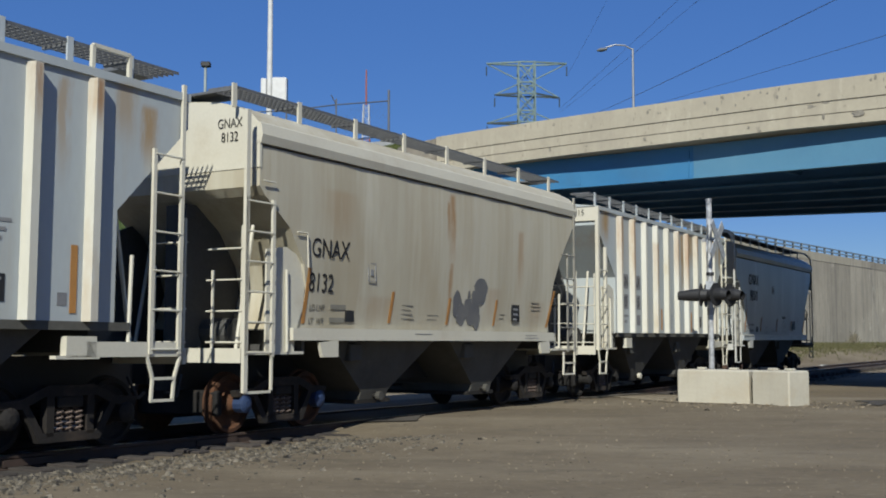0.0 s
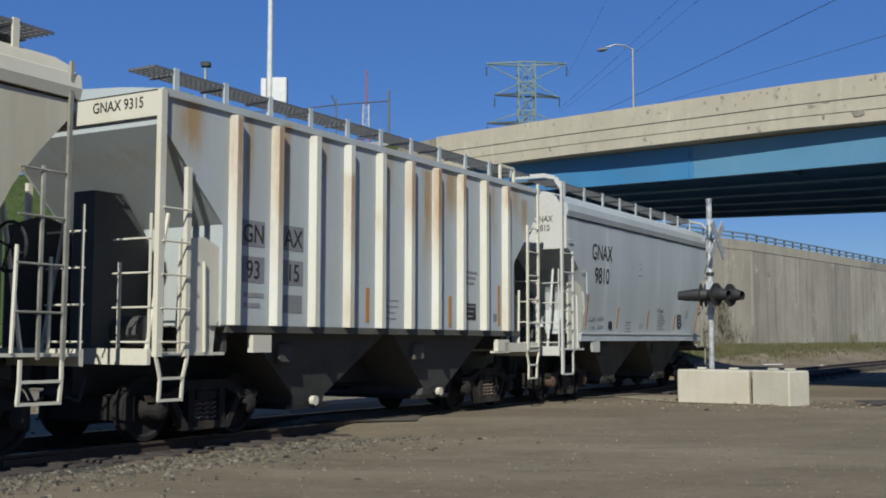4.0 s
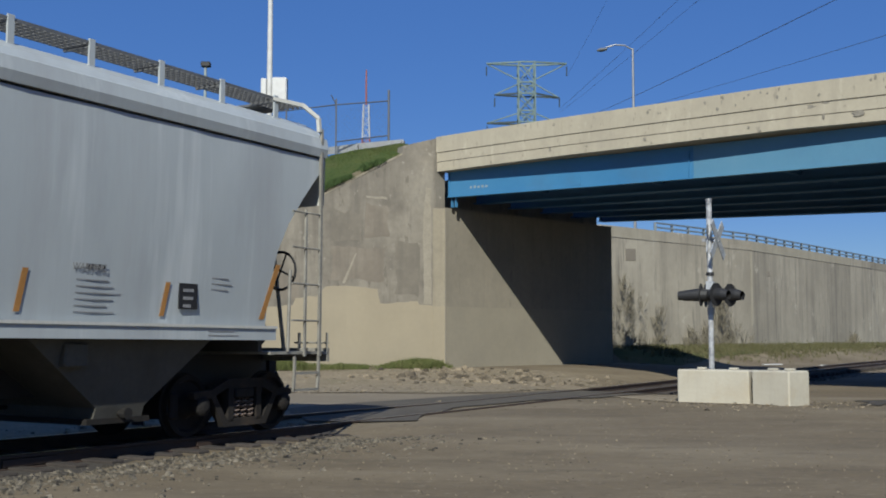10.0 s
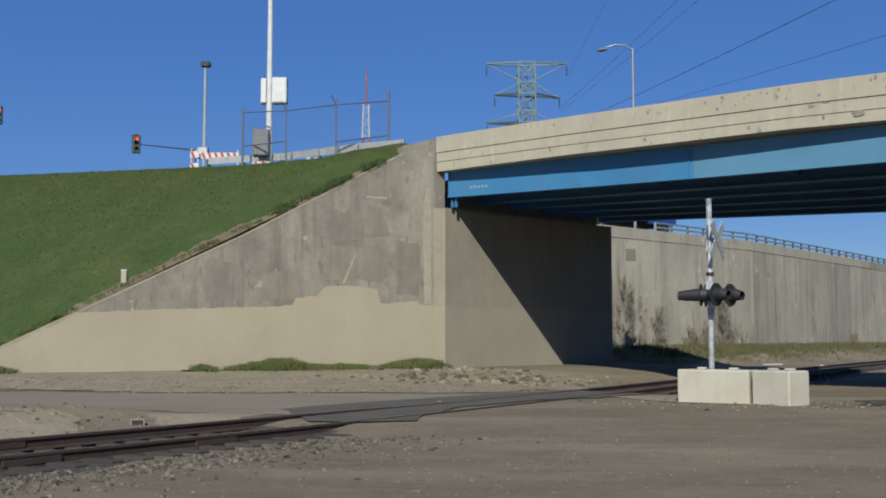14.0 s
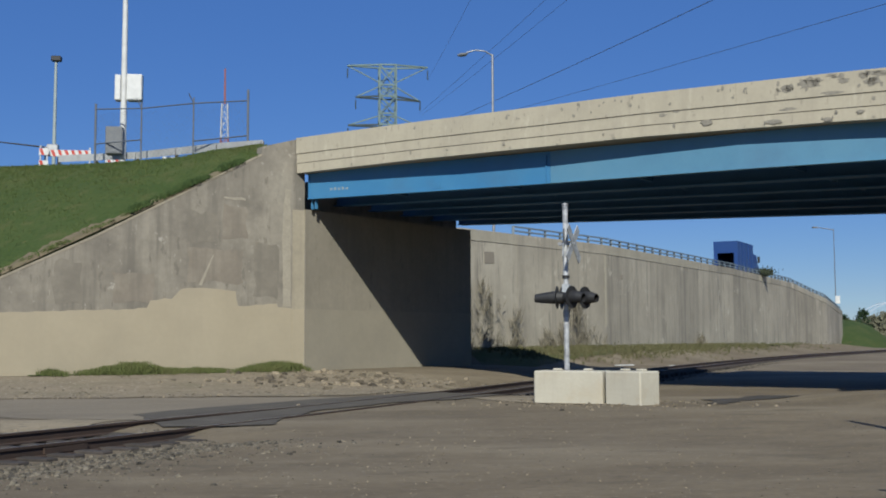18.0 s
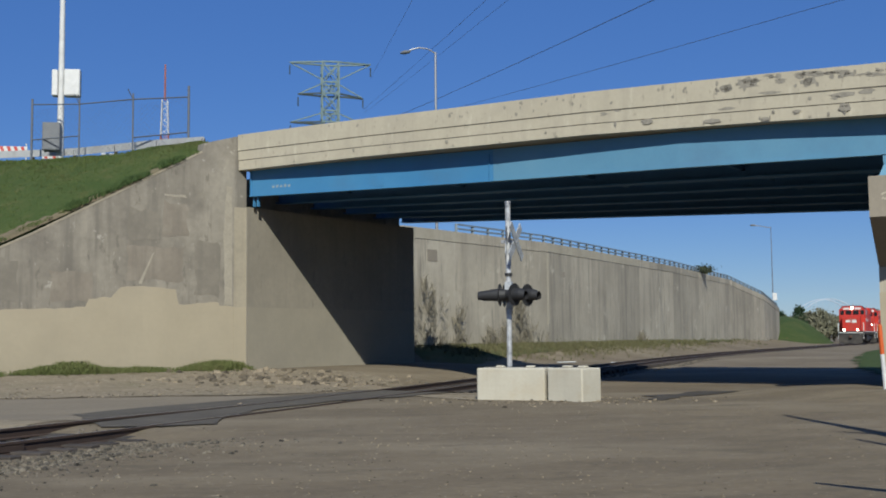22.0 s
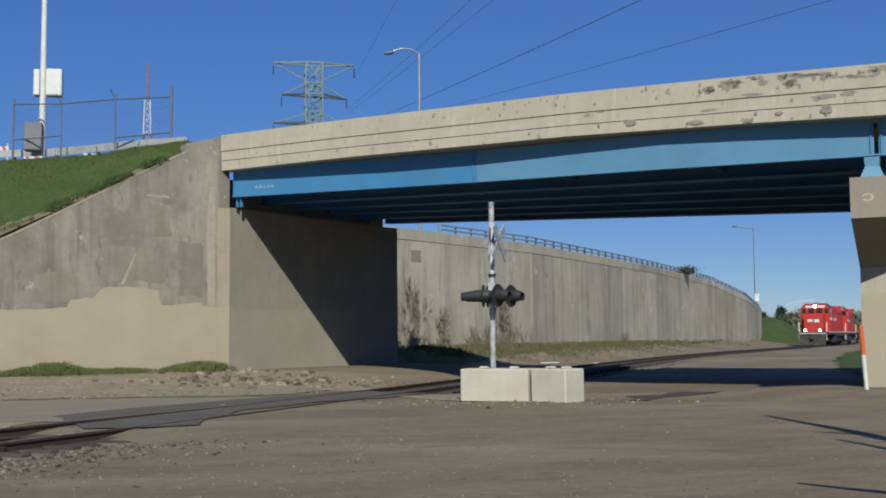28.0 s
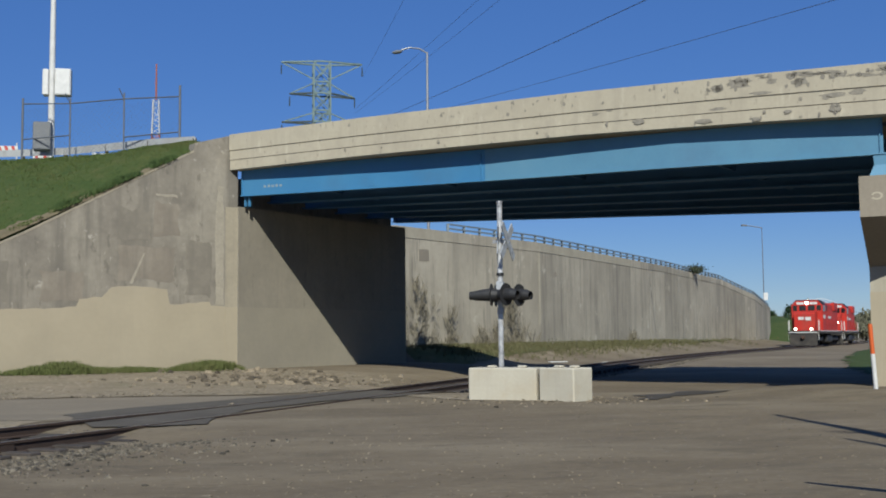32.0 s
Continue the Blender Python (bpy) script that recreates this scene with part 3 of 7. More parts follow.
for x in (6.1, 11.8, 17.4, 23.1, 31, 38.6):
    part("joint", bridge_box(B(), x - 0.008, x + 0.008, -0.033, -0.02, 8.42 + lerp_tab(CAMBER, x), 9.0 + lerp_tab(CAMBER, x)), M_pale, br)
rnd_s = random.Random(8)
for k in range(120):
    if k < 34:
        a = 18.6 + 4.9 * rnd_s.random() ** 0.7
        z, ra, rz = rnd_s.uniform(8.62, 8.96), rnd_s.uniform(0.04, 0.3), rnd_s.uniform(0.03, 0.13)
    elif k < 50:
        a, z, ra, rz = rnd_s.uniform(14.5, 23.4), rnd_s.uniform(7.75, 8.5), rnd_s.uniform(0.05, 0.3), rnd_s.uniform(0.03, 0.09)
    else:
        a, z, ra, rz = 24 * rnd_s.random() ** 0.6, rnd_s.uniform(8.55, 8.95), rnd_s.uniform(0.015, 0.05), rnd_s.uniform(0.02, 0.08)
        if k % 4 == 0:
            z = rnd_s.uniform(7.72, 8.0)
    w = -0.032 if z > 8.42 else -0.003
    z = min(max(z, 7.72 + rz), 8.98 - rz)
    if z - rz < 8.42 < z + rz:
        continue
    pts = []
    for j in range(11):
        q = 2 * math.pi * j / 11
        f = 1 + 0.9 * noise.noise((math.cos(q) * 3, math.sin(q) * 2, k * 1.7))
        u_, v_ = a + ra * f * math.cos(q), z + rz * min(f, 1.0) * math.sin(q)
        pts.append(BO + BD * u_ + BN * w + Vector((0, 0, v_ - 0.0316 * u_ + lerp_tab(CAMBER, a))))
    part("spall", prism(B(), pts, BN * -0.003), M_spall, br, "dark spalled patch")
M_pilaster = mat("streaked_buff_concrete", (0.4, 0.352, 0.262), (0.33, 0.29, 0.215), 1.0, 0.9, fine=8, grit=0.3, stain=(0.25, 0.22, 0.17), stain_scale=1.2, drip=(0.24, 0.21, 0.165), drip_scale=3.0, drip_amt=0.6)
M_breast = mat("mottled_grey_concrete", (0.31, 0.278, 0.218), (0.265, 0.237, 0.186), 0.5, 0.9, fine=6, grit=0.3, stain=(0.22, 0.198, 0.158), stain_scale=0.7, stain_amt=0.6, drip=(0.215, 0.193, 0.154), drip_scale=1.6, drip_amt=0.45)
mottle(M_breast, (0.2, 0.18, 0.143), 3.0, 0.6, 0.06, (1, 1, 0.4), amount=0.6)
ab = thing("bridge_abutment", "grey concrete bridge abutment with a sloping wing wall", "abutment")
m_ab = Matrix(((0.707, -0.707, 0, 0.1), (0.707, 0.707, 0, 42.2), (0, 0, 1, 0), (0, 0, 0, 1)))
part("breast_wall", box(B(), 0, 10.4, 0, 1.6, -0.5, 6.33, m_ab), M_breast, ab)
part("back_wall", box(B(), 1.1, 10.3, 0.72, 1.4, 6.33, 7.58, m_ab), M_concrete, ab)
wd = (WING[1] - WING[0]).normalized()
wn = Vector((-wd.y, wd.x, 0))
wn = -wn if wn.y < 0 else wn
bm = B()
w0 = WING[0] - wd * 0.35 + Vector((-0.35, -0.1, 0))
prism(bm, [w0 + Vector((0, 0, -0.5)), w0 + wd * 17.9 + Vector((0, 0, -0.5)), w0 + wd * 17.9 + Vector((0, 0, 0.0)), w0 + wd * 7.8 + Vector((0, 0, 5.0)), w0 + wd * 1.76 + Vector((0, 0, 8.3)), w0 + wd * 1.72 + Vector((0, 0, 8.57)), w0 + wd * 0.4 + Vector((0, 0, 8.95)), w0 + Vector((0, 0, 8.95))], wn * 0.5)
part("wing_wall", bm, M_concrete, ab, "grey concrete wing wall")
PAINT = [(16.6, 0.0), (16.6, 0.55), (13.2, 2.22), (11.2, 2.35), (8.34, 2.46), (5.96, 2.56), (5.88, 2.84), (5.08, 2.92), (4.76, 3.25), (3.97, 3.32), (2.73, 3.22), (2.64, 2.67), (1.14, 2.79), (1.05, 2.65), (0.0, 2.65), (0.0, 0.0)]


def uneven(poly, amp, seed, step_=0.25):
    """The outline with its edges broken into short wavering steps."""
    out = []
    for (a0, b0), (a1, b1) in zip(poly, poly[1:] + poly[:1]):
        k = max(1, int(math.hypot(a1 - a0, b1 - b0) / step_))
        for i in range(k):
            a, b = a0 + (a1 - a0) * i / k, b0 + (b1 - b0) * i / k
            out.append((a + amp * noise.noise((a * 2.7, b * 2.7, seed)), b + amp * noise.noise((a * 3.3, b * 2.1, seed + 9))))
    return out


def on_wing(poly, out):
    return prism(B(), [w0 + wd * a + Vector((0, 0, b)) for a, b in poly], wn * -out)


part("paint_patch", on_wing(uneven(PAINT, 0.07, 3), 0.008), M_painted, ab, "buff anti-graffiti paint")
M_cover = mat("grey_cover_paint", (0.24, 0.214, 0.172), (0.19, 0.17, 0.138), 0.7, 0.9, fine=6, bump=0.05, grit=0.3, stain=(0.31, 0.28, 0.225), stain_scale=1.3, stain_amt=0.5, drip=(0.16, 0.144, 0.118), drip_scale=1.8, drip_amt=0.6)
M_cover_warm = mat("brown_cover_paint", (0.27, 0.234, 0.186), (0.21, 0.182, 0.145), 0.7, 0.9, fine=6, bump=0.05, grit=0.3, stain=(0.33, 0.295, 0.235), stain_scale=1.3, stain_amt=0.5, drip=(0.17, 0.15, 0.122), drip_scale=1.8, drip_amt=0.6)
M_scrape = mat("pale_scraped_concrete", (0.4, 0.36, 0.285), (0.33, 0.295, 0.23), 4, 0.9, fine=15, bump=0.1)
for k, (a0, a1, b0, b1, mm) in enumerate(((2.47, 4.5, 3.5, 4.7, M_cover_warm), (1.05, 2.0, 3.0, 4.95, M_cover), (3.4, 4.5, 4.95, 6.0, M_cover), (5.75, 7.2, 2.75, 3.75, M_cover_warm), (2.3, 3.2, 5.1, 6.3, M_cover_warm), (8.2, 9.1, 2.7, 4.1, M_cover))):
    part("cover_patch", on_wing(uneven([(a0, b0), (a0, b1), (a1, b1), (a1, b0)], 0.16, 20 + k, 0.2), 0.003 + 0.0006 * k), mm, ab, "dull cover-up paint patch")
part("scrape", on_wing([(3.55, 4.5), (3.62, 4.46), (4.12, 3.4), (4.0, 3.38), (3.85, 3.75)], 0.007), M_scrape, ab, "pale scrape")
part("scrape", on_wing(uneven([(0.56, 2.7), (0.58, 7.0), (0.8, 7.1), (0.92, 5.2), (0.86, 2.7)], 0.06, 31), 0.0065), M_scrape, ab, "pale weathered strip")
part("scrape", on_wing(uneven([(3.2, 6.55), (3.2, 6.62), (2.4, 6.6), (2.35, 6.5), (2.45, 6.5)], 0.04, 33, 0.1), 0.0068), M_scrape, ab, "pale scribbled scratch")
part("paint_patch", box(B(), 0.06, 10.38, -0.007, -0.001, -0.3, 2.6, m_ab), M_grey_paint, ab, "dull grey-buff paint")
part("pilaster", prism(B(), [w0 + wd * a + Vector((0, 0, b)) for a, b in ((0.0, 2.6), (0.5, 2.6), (0.5, 6.3), (0.0, 6.3))], wn * -0.02), M_pilaster, ab, "streaked buff pilaster")
part("pilaster", prism(B(), [w0 + wd * a + Vector((0, 0, b)) for a, b in ((0.0, -0.3), (0.5, -0.3), (0.5, 2.6), (0.0, 2.6))], wn * -0.02), M_painted, ab)
part("wall_coping", prism(B(), [w0 + wd * a + Vector((0, 0, b)) for a, b in ((17.0, 0.44), (7.8, 5.0), (1.76, 8.3), (1.76, 8.22), (7.8, 4.92), (17.0, 0.36))], wn * -0.012), M_pilaster, ab)
rw = thing("retaining_wall", "tall streaked concrete retaining wall beside the tracks", "wall")
M_rail_blue = mat("weathered_rail_paint", (0.16, 0.22, 0.27), (0.2, 0.24, 0.27), 3, 0.6, bump=0.05)
for a, b in zip(WALL, WALL[1:]):
    va, vb = Vector((a[0], a[1], 0)), Vector((b[0], b[1], 0))
    d = (vb - va).normalized()
    nn = Vector((-d.y, d.x, 0))
    n = max(1, round((vb - va).length / 5.5))
    for k in range(n):
        f0, f1 = k / n, (k + 1) / n - 0.008 / (vb - va).length
        p, q = va.lerp(vb, f0), va.lerp(vb, f1)
        z0, z1 = a[2] + (b[2] - a[2]) * f0, a[2] + (b[2] - a[2]) * f1
        lip = 0.3 if a[0] == 8.5 and k == 0 else 0.0
        proud = nn * (0.001 * ((k * 7 + int(a[0])) % 3))
        part("wall_panel", prism(B(), [p + proud + Vector((0, 0, -0.4)), q + proud + Vector((0, 0, -0.4)), q + proud + Vector((0, 0, z1 - 0.6)), p + proud + Vector((0, 0, z0 - 0.6))], nn * 0.5), M_wall, rw)
        part("cap_band", prism(B(), [p - nn * 0.025 - d * lip + Vector((0, 0, z0 - 0.6)), q - nn * 0.025 + Vector((0, 0, z1 - 0.6)), q - nn * 0.025 + Vector((0, 0, z1)), p - nn * 0.025 - d * lip + Vector((0, 0, z0))], nn * 0.545), M_pale if a[0] == 19.6 or (k + int(a[0])) % 4 == 0 else M_wall, rw)
        if lip:
            continue
        for h in (0.22, 0.47):
            part("hand_rail", beam(B(), p + nn * 0.2 + Vector((0, 0, z0 + h)), va.lerp(vb, (k + 1) / n) + nn * 0.2 + Vector((0, 0, z1 + h)), 0.08, 0.09), M_rail_blue, rw)
        for m in range(3):
            g = f0 + (f1 - f0) * m / 3
            r = va.lerp(vb, g) + nn * 0.25
            zr = a[2] + (b[2] - a[2]) * g
            part("rail_post", box(B(), r.x - 0.07, r.x + 0.07, r.y - 0.07, r.y + 0.07, zr, zr + 0.5), M_rail_blue, rw)
M_pier = mat("grey_brown_concrete", (0.3, 0.262, 0.205), (0.26, 0.227, 0.178), 0.8, 0.9, fine=10, grit=0.3, stain=(0.22, 0.192, 0.15), stain_scale=0.9)
pier = thing("bridge_pier", "concrete hammerhead bridge pier beside the road", "pier")
PP, PQ = Vector((0.595, 0.804, 0)), Vector((0.804, -0.595, 0))
m_p = Matrix(((PP.x, PQ.x, 0, 15.55), (PP.y, PQ.y, 0, 25.94), (0, 0, 1, 0), (0, 0, 0, 1)))
part("pier_cap", prism(B(), [m_p @ Vector(p) for p in ((0, 0, 5.4), (0, 0, 4.36), (1.9, 0, 3.2), (11.3, 0, 3.2), (13.2, 0, 4.36), (13.2, 0, 5.4))], PQ * 1.05), M_pier, pier, "grey concrete pier cap with sloping underside")
part("pier_shaft", prism(B(), [m_p @ Vector(p) for p in ((1.9, 0.0, 3.2), (1.9, 0.0, -0.6), (11.3, 0.0, -0.6), (11.3, 0.0, 3.2))], PQ * 1.05), M_pale, pier)
part("paint_coat", box(B(), 1.892, 11.308, -0.008, 1.058, -0.5, 2.52, m_p), M_painted, pier, "buff anti-graffiti paint")
part("bearing_stand", rings(B(), [[m_p @ Vector((0.58 + x, 0.52 + y, z)) for x, y in ((-a, -a), (a, -a), (a, a), (-a, a))] for z, a in ((5.4, 0.3), (5.72, 0.17), (5.985, 0.19))]), M_blue_faded, pier, "blue steel bearing stand")
part("bearing_plate", box(B(), 0.36, 0.8, 0.3, 0.74, 5.985, 6.02, m_p), M_blue_faded, pier)
part("paint_ring", rings(B(), [[m_p @ Vector((-0.004, 0.42 - r * 1.5 * math.cos(q), 4.88 + r * math.sin(q))) for q in [0.35 + 5.4 * k / 20 for k in range(21)]] for r in (0.06, 0.1)], closed=False), M_pale, pier, "white sprayed ring")

# ---- embankment ----
TOE = [w0 + wd * 1.0 + Vector((0, 0, 8.5)), w0 + wd * 1.9 + Vector((0, 0, 8.15)), w0 + wd * 17.6 + Vector((0, 0, 0.1)), Vector((-40, 28, 0.1)), Vector((-70, 24, 0.1))]
CREST = [Vector((-2.6, 44.2, 8.45)), Vector((-4.5, 45.6, 8.6)), Vector((-24, 60.4, 10.2)), Vector((-48, 78, 10.9)), Vector((-80, 92, 11.2))]


def build_hill():
    loops = []
    for k in range(len(TOE) - 1):
        n = 24
        for i in range(n + (k == len(TOE) - 2)):
            f = i / n
            a, b = TOE[k].lerp(TOE[k + 1], f) + wn * 0.1 + Vector((0, 0, 0.03 + 0.05 * noise.noise((f * 14.0, k, 2.0)))), CREST[k].lerp(CREST[k + 1], f)
            row = []
            for j in range(25):
                g = j / 24
                p = a.lerp(b, g)
                p.z += (0.35 * math.sin(g * math.pi) + 0.1 * noise.noise(p * 0.5) * math.sin(g * math.pi))
                row.append(p)
            row.insert(0, a + Vector((0, 0, -1.2)))
            row.append(b + Vector((1.0, 1.5, -0.25)))
            row.append(b + Vector((2.2, 3.3, -0.85)))
            row.append(b + Vector((40, 60, -1.2)))
            loops.append(row)
    solid("grass_embankment", rings(B(), loops, closed=False), M_grass, "steep green grass embankment behind the wing wall", "embankment", kind="structure", smooth=True)


build_hill()

# ---- crossing blocks and signal ----
def build_block(x, y, turn, ln, label):
    t = thing("concrete_block", label, "barrier block", "blocks at the crossing signal", pose(x, y, gz(x, y) - 0.03, 0, 0, turn))
    part("block_body", box(B(), 0, ln, 0, 0.76, 0, 0.79, None, 0.03), M_block, t)
    for k in range(2):
        x0 = ln * (0.22 + 0.45 * k)
        part("lifting_lug", box(B(), x0, x0 + 0.2, 0.28, 0.46, 0.78, 0.84, None, 0.02), M_block, t)
    return t


build_block(5.44, 26.29, -34, 1.7, "pale concrete barrier block at the crossing signal")
build_block(6.9, 25.3, -52, 0.98, "short pale concrete barrier block beside the signal mast")
ms = thing("crossing_signal", "silver crossing signal mast with black flashing lamp heads", "crossing signal", m=pose(6.78, 28.5, -0.1))
part("mast", rod(B(), (0, 0, 0), (0, 0, 5.0), 0.07, 12), M_mast, ms)


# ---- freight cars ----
# Bay paints carry underbody shade in their dark base, along with soot.
M_bay = mat("sooty_shaded_hopper_paint", (0.115, 0.111, 0.094), (0.075, 0.072, 0.062), 0.6, 0.85, fine=14, grit=0.3, stain=(0.045, 0.042, 0.037), stain_scale=0.7, stain_amt=0.75, stain_lo=0.5, drip=(0.06, 0.056, 0.048), drip_scale=1.5)
M_bay_dark = mat("black_hopper_paint", (0.085, 0.083, 0.078), (0.055, 0.054, 0.05), 0.8, 0.85, fine=14, grit=0.3, stain=(0.03, 0.029, 0.027), stain_scale=0.7, stain_amt=0.7)
# Truck and frame colours are near black to include the shade under the cars.
M_truck = mat("grimy_shaded_truck_steel", (0.02, 0.0175, 0.016), (0.013, 0.012, 0.011), 5, 0.85, 0.1, fine=40, stain=(0.05, 0.035, 0.026), stain_scale=2.0, stain_amt=0.5)
M_frame = mat("rusty_shaded_cast_frame", (0.026, 0.021, 0.018), (0.016, 0.014, 0.0125), 6, 0.9, 0.1, fine=40, stain=(0.085, 0.06, 0.042), stain_scale=3.0, stain_amt=0.6)
M_spring = mat("worn_spring_steel", (0.22, 0.17, 0.14), (0.15, 0.11, 0.09), 6, 0.7, 0.3, fine=40)
M_orange_rust = mat("bright_wheel_rust", (0.13, 0.052, 0.02), (0.05, 0.026, 0.015), 4, 0.9, fine=30, bump=0.2)
M_blue_cap = mat("blue_bearing_cap", (0.03, 0.055, 0.13), None, 5, 0.6, bump=0.02)
M_graffiti = mat("dark_blue_graffiti", (0.12, 0.122, 0.13), (0.17, 0.168, 0.165), 1.8, 0.7, bump=0.0, grit=0.2)
M_panel = mat("grey_number_panel", (0.24, 0.245, 0.25), (0.2, 0.2, 0.21), 5, 0.7, bump=0.02)
M_stencil = mat("worn_dark_stencil", (0.25, 0.235, 0.19), None, 6, 0.7, bump=0.0)
M_faint = mat("faded_stencil", (0.3, 0.3, 0.3), None, 6, 0.7, bump=0.0)
M_grate = mat("walkway_grating", (0.2, 0.205, 0.21), None, 8, 0.6, 0.3, bump=0.1)


def lathe_y(bm, x, z, prof, seg=28):
    """Turn the profile of (y, r) about the axle through x, z."""
    return rings(bm, [[(x + r * math.cos(a), y, z + r * math.sin(a)) for a in [2 * math.pi * i / seg for i in range(seg)]] for y, r in prof])


def coil(bm, x, y, z0, z1, r=0.055):
    n, seg = 36, 5
    loops = []
    for i in range(n + 1):
        a, z = 2 * math.pi * 4.5 * i / n, z0 + (z1 - z0) * i / n
        c, d = Vector((x + r * math.cos(a), y + r * math.sin(a), z)), Vector((math.cos(a), math.sin(a), 0))
        loops.append([c + d * 0.016 * math.cos(b) + Vector((0, 0, 0.016 * math.sin(b))) for b in [2 * math.pi * k / seg for k in range(seg)]])
    return rings(bm, loops)


def build_truck(parent, x, wheel_paint=None, cap_paint=None):
    t = new("wheel_truck")
    t.parent = parent
    t.location = (x, 0, 0)
    tagged(t, "grimy steel four-wheel truck with shade in its colour")
    for sx in (-0.89, 0.89):
        for s in (-1, 1):
            ys = [(0.655 * s, 0.12), (0.655 * s, 0.455), (0.69 * s, 0.455), (0.7 * s, 0.425), (0.79 * s, 0.415), (0.795 * s, 0.36), (0.745 * s, 0.33), (0.735 * s, 0.18), (0.8 * s, 0.14), (0.97 * s, 0.085)]
            part("wheel", lathe_y(B(), sx, 0.43, ys), wheel_paint or M_truck, t)
            part("bearing", lathe_y(B(), sx, 0.43, [(0.93 * s, 0.13), (1.08 * s, 0.13), (1.1 * s, 0.1), (1.12 * s, 0.05)], 12), cap_paint or M_truck, t)
        part("axle", rod(B(), (sx, -0.66, 0.43), (sx, 0.66, 0.43), 0.085, 10), M_truck, t)
    for s in (-1, 1):
        bm = B()
        y0 = s * 1.0 - 0.06
        prism(bm, [(-1.08, y0, 0.62), (-0.72, y0, 0.64), (-0.36, y0, 0.79), (0.36, y0, 0.79), (0.72, y0, 0.64), (1.08, y0, 0.62), (1.05, y0, 0.53), (0.7, y0, 0.53), (0.4, y0, 0.66), (-0.4, y0, 0.66), (-0.7, y0, 0.53), (-1.05, y0, 0.53)], (0, 0.12, 0))
        prism(bm, [(-0.72, y0, 0.55), (-0.62, y0, 0.56), (-0.4, y0, 0.24), (0.4, y0, 0.24), (0.62, y0, 0.56), (0.72, y0, 0.55), (0.46, y0, 0.13), (-0.46, y0, 0.13)], (0, 0.12, 0))
        box(bm, -0.36, -0.25, y0, y0 + 0.12, 0.2, 0.68)
        box(bm, 0.25, 0.36, y0, y0 + 0.12, 0.2, 0.68)
        part("side_frame", bm, M_frame, t)
        for cx in (-0.15, 0.0, 0.15):
            part("spring", coil(B(), cx, s * 1.0, 0.24, 0.52), M_spring, t)
    part("bolster", box(B(), -0.2, 0.2, -1.06, 1.06, 0.52, 0.66, None, 0.02), M_truck, t)
    for sx in (-1.2, 1.2):
        part("brake_shoe_head", box(B(), sx - 0.08, sx + 0.08, -0.85, 0.85, 0.26, 0.62, None, 0.03), M_truck, t)
    part("brake_beam", rod(B(), (0.45, -0.7, 0.4), (0.45, 0.7, 0.4), 0.04, 6), M_truck, t)
    return t


def side_w(z):
    """Half the width of a round-sided car at height z."""
    return 1.43 + 0.14 * math.sin(math.pi * 0.62 * max(0.0, min(1.0, (z - 1.5) / 2.6)))


def on_round(x, z, h):
    """The place of lettering of height h on the round side."""
    lean = math.degrees(math.atan2(side_w(z + h) - side_w(z), h))
    return Matrix.Translation((x, -side_w(z) - 0.012, z)) @ Matrix.Rotation(radians(90 + lean), 4, "X")


def build_shell(c, x0, x1, eave, sill, paint, end_paint, flat, slope_top):
    """Two side sheets, two end sheets and the roof of a hopper car."""
    w = (lambda z: 1.5) if flat else side_w
    if flat:
        left = [(sill, x0 + 1.15), (2.87, x0 + 1.15), (4.05, x0), (eave, x0)]
        right = [(sill, x1 - 1.2), (2.87, x1 - 1.2), (4.05, x1), (eave, x1)]
    else:
        left = [(sill, x0 + 0.95), (1.62, x0 + 1.07), (2.05, x0 + 1.22), (2.45, x0 + 1.1), (2.95, x0 + 0.72), (slope_top, x0 + 0.12), (slope_top + 0.12, x0), (eave, x0)]
        right = [(sill, x1 - 1.2), (2.05, x1 - 1.2), (2.6, x1 - 1.06), (3.0, x1 - 0.85), (3.4, x1 - 0.53), (3.75, x1 - 0.2), (3.95, x1), (eave, x1)]
    zs = sorted({z for z, _ in left} | {z for z, _ in right} | {sill + (eave - sill) * i / 8 for i in range(9)})
    for s in (-1, 1):
        loops = []
        for z in zs:
            a, b = lerp_tab(left, z), lerp_tab(right, z)
            loops.append([(a + (b - a) * i / 22, s * (w(z) + (0 if flat else 0.006 * math.sin(i * 2.1))), z) for i in range(23)])
        part("side_sheet", rings(B(), loops, closed=False), paint, c, smooth=not flat)
    for tab in (left, right):
        part("end_sheet", rings(B(), [[(lerp_tab(tab, z), y, z) for y in (-w(z), -0.5, 0.5, w(z))] for z in zs], closed=False), paint, c)
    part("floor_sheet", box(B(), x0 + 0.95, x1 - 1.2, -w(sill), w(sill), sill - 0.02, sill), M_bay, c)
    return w


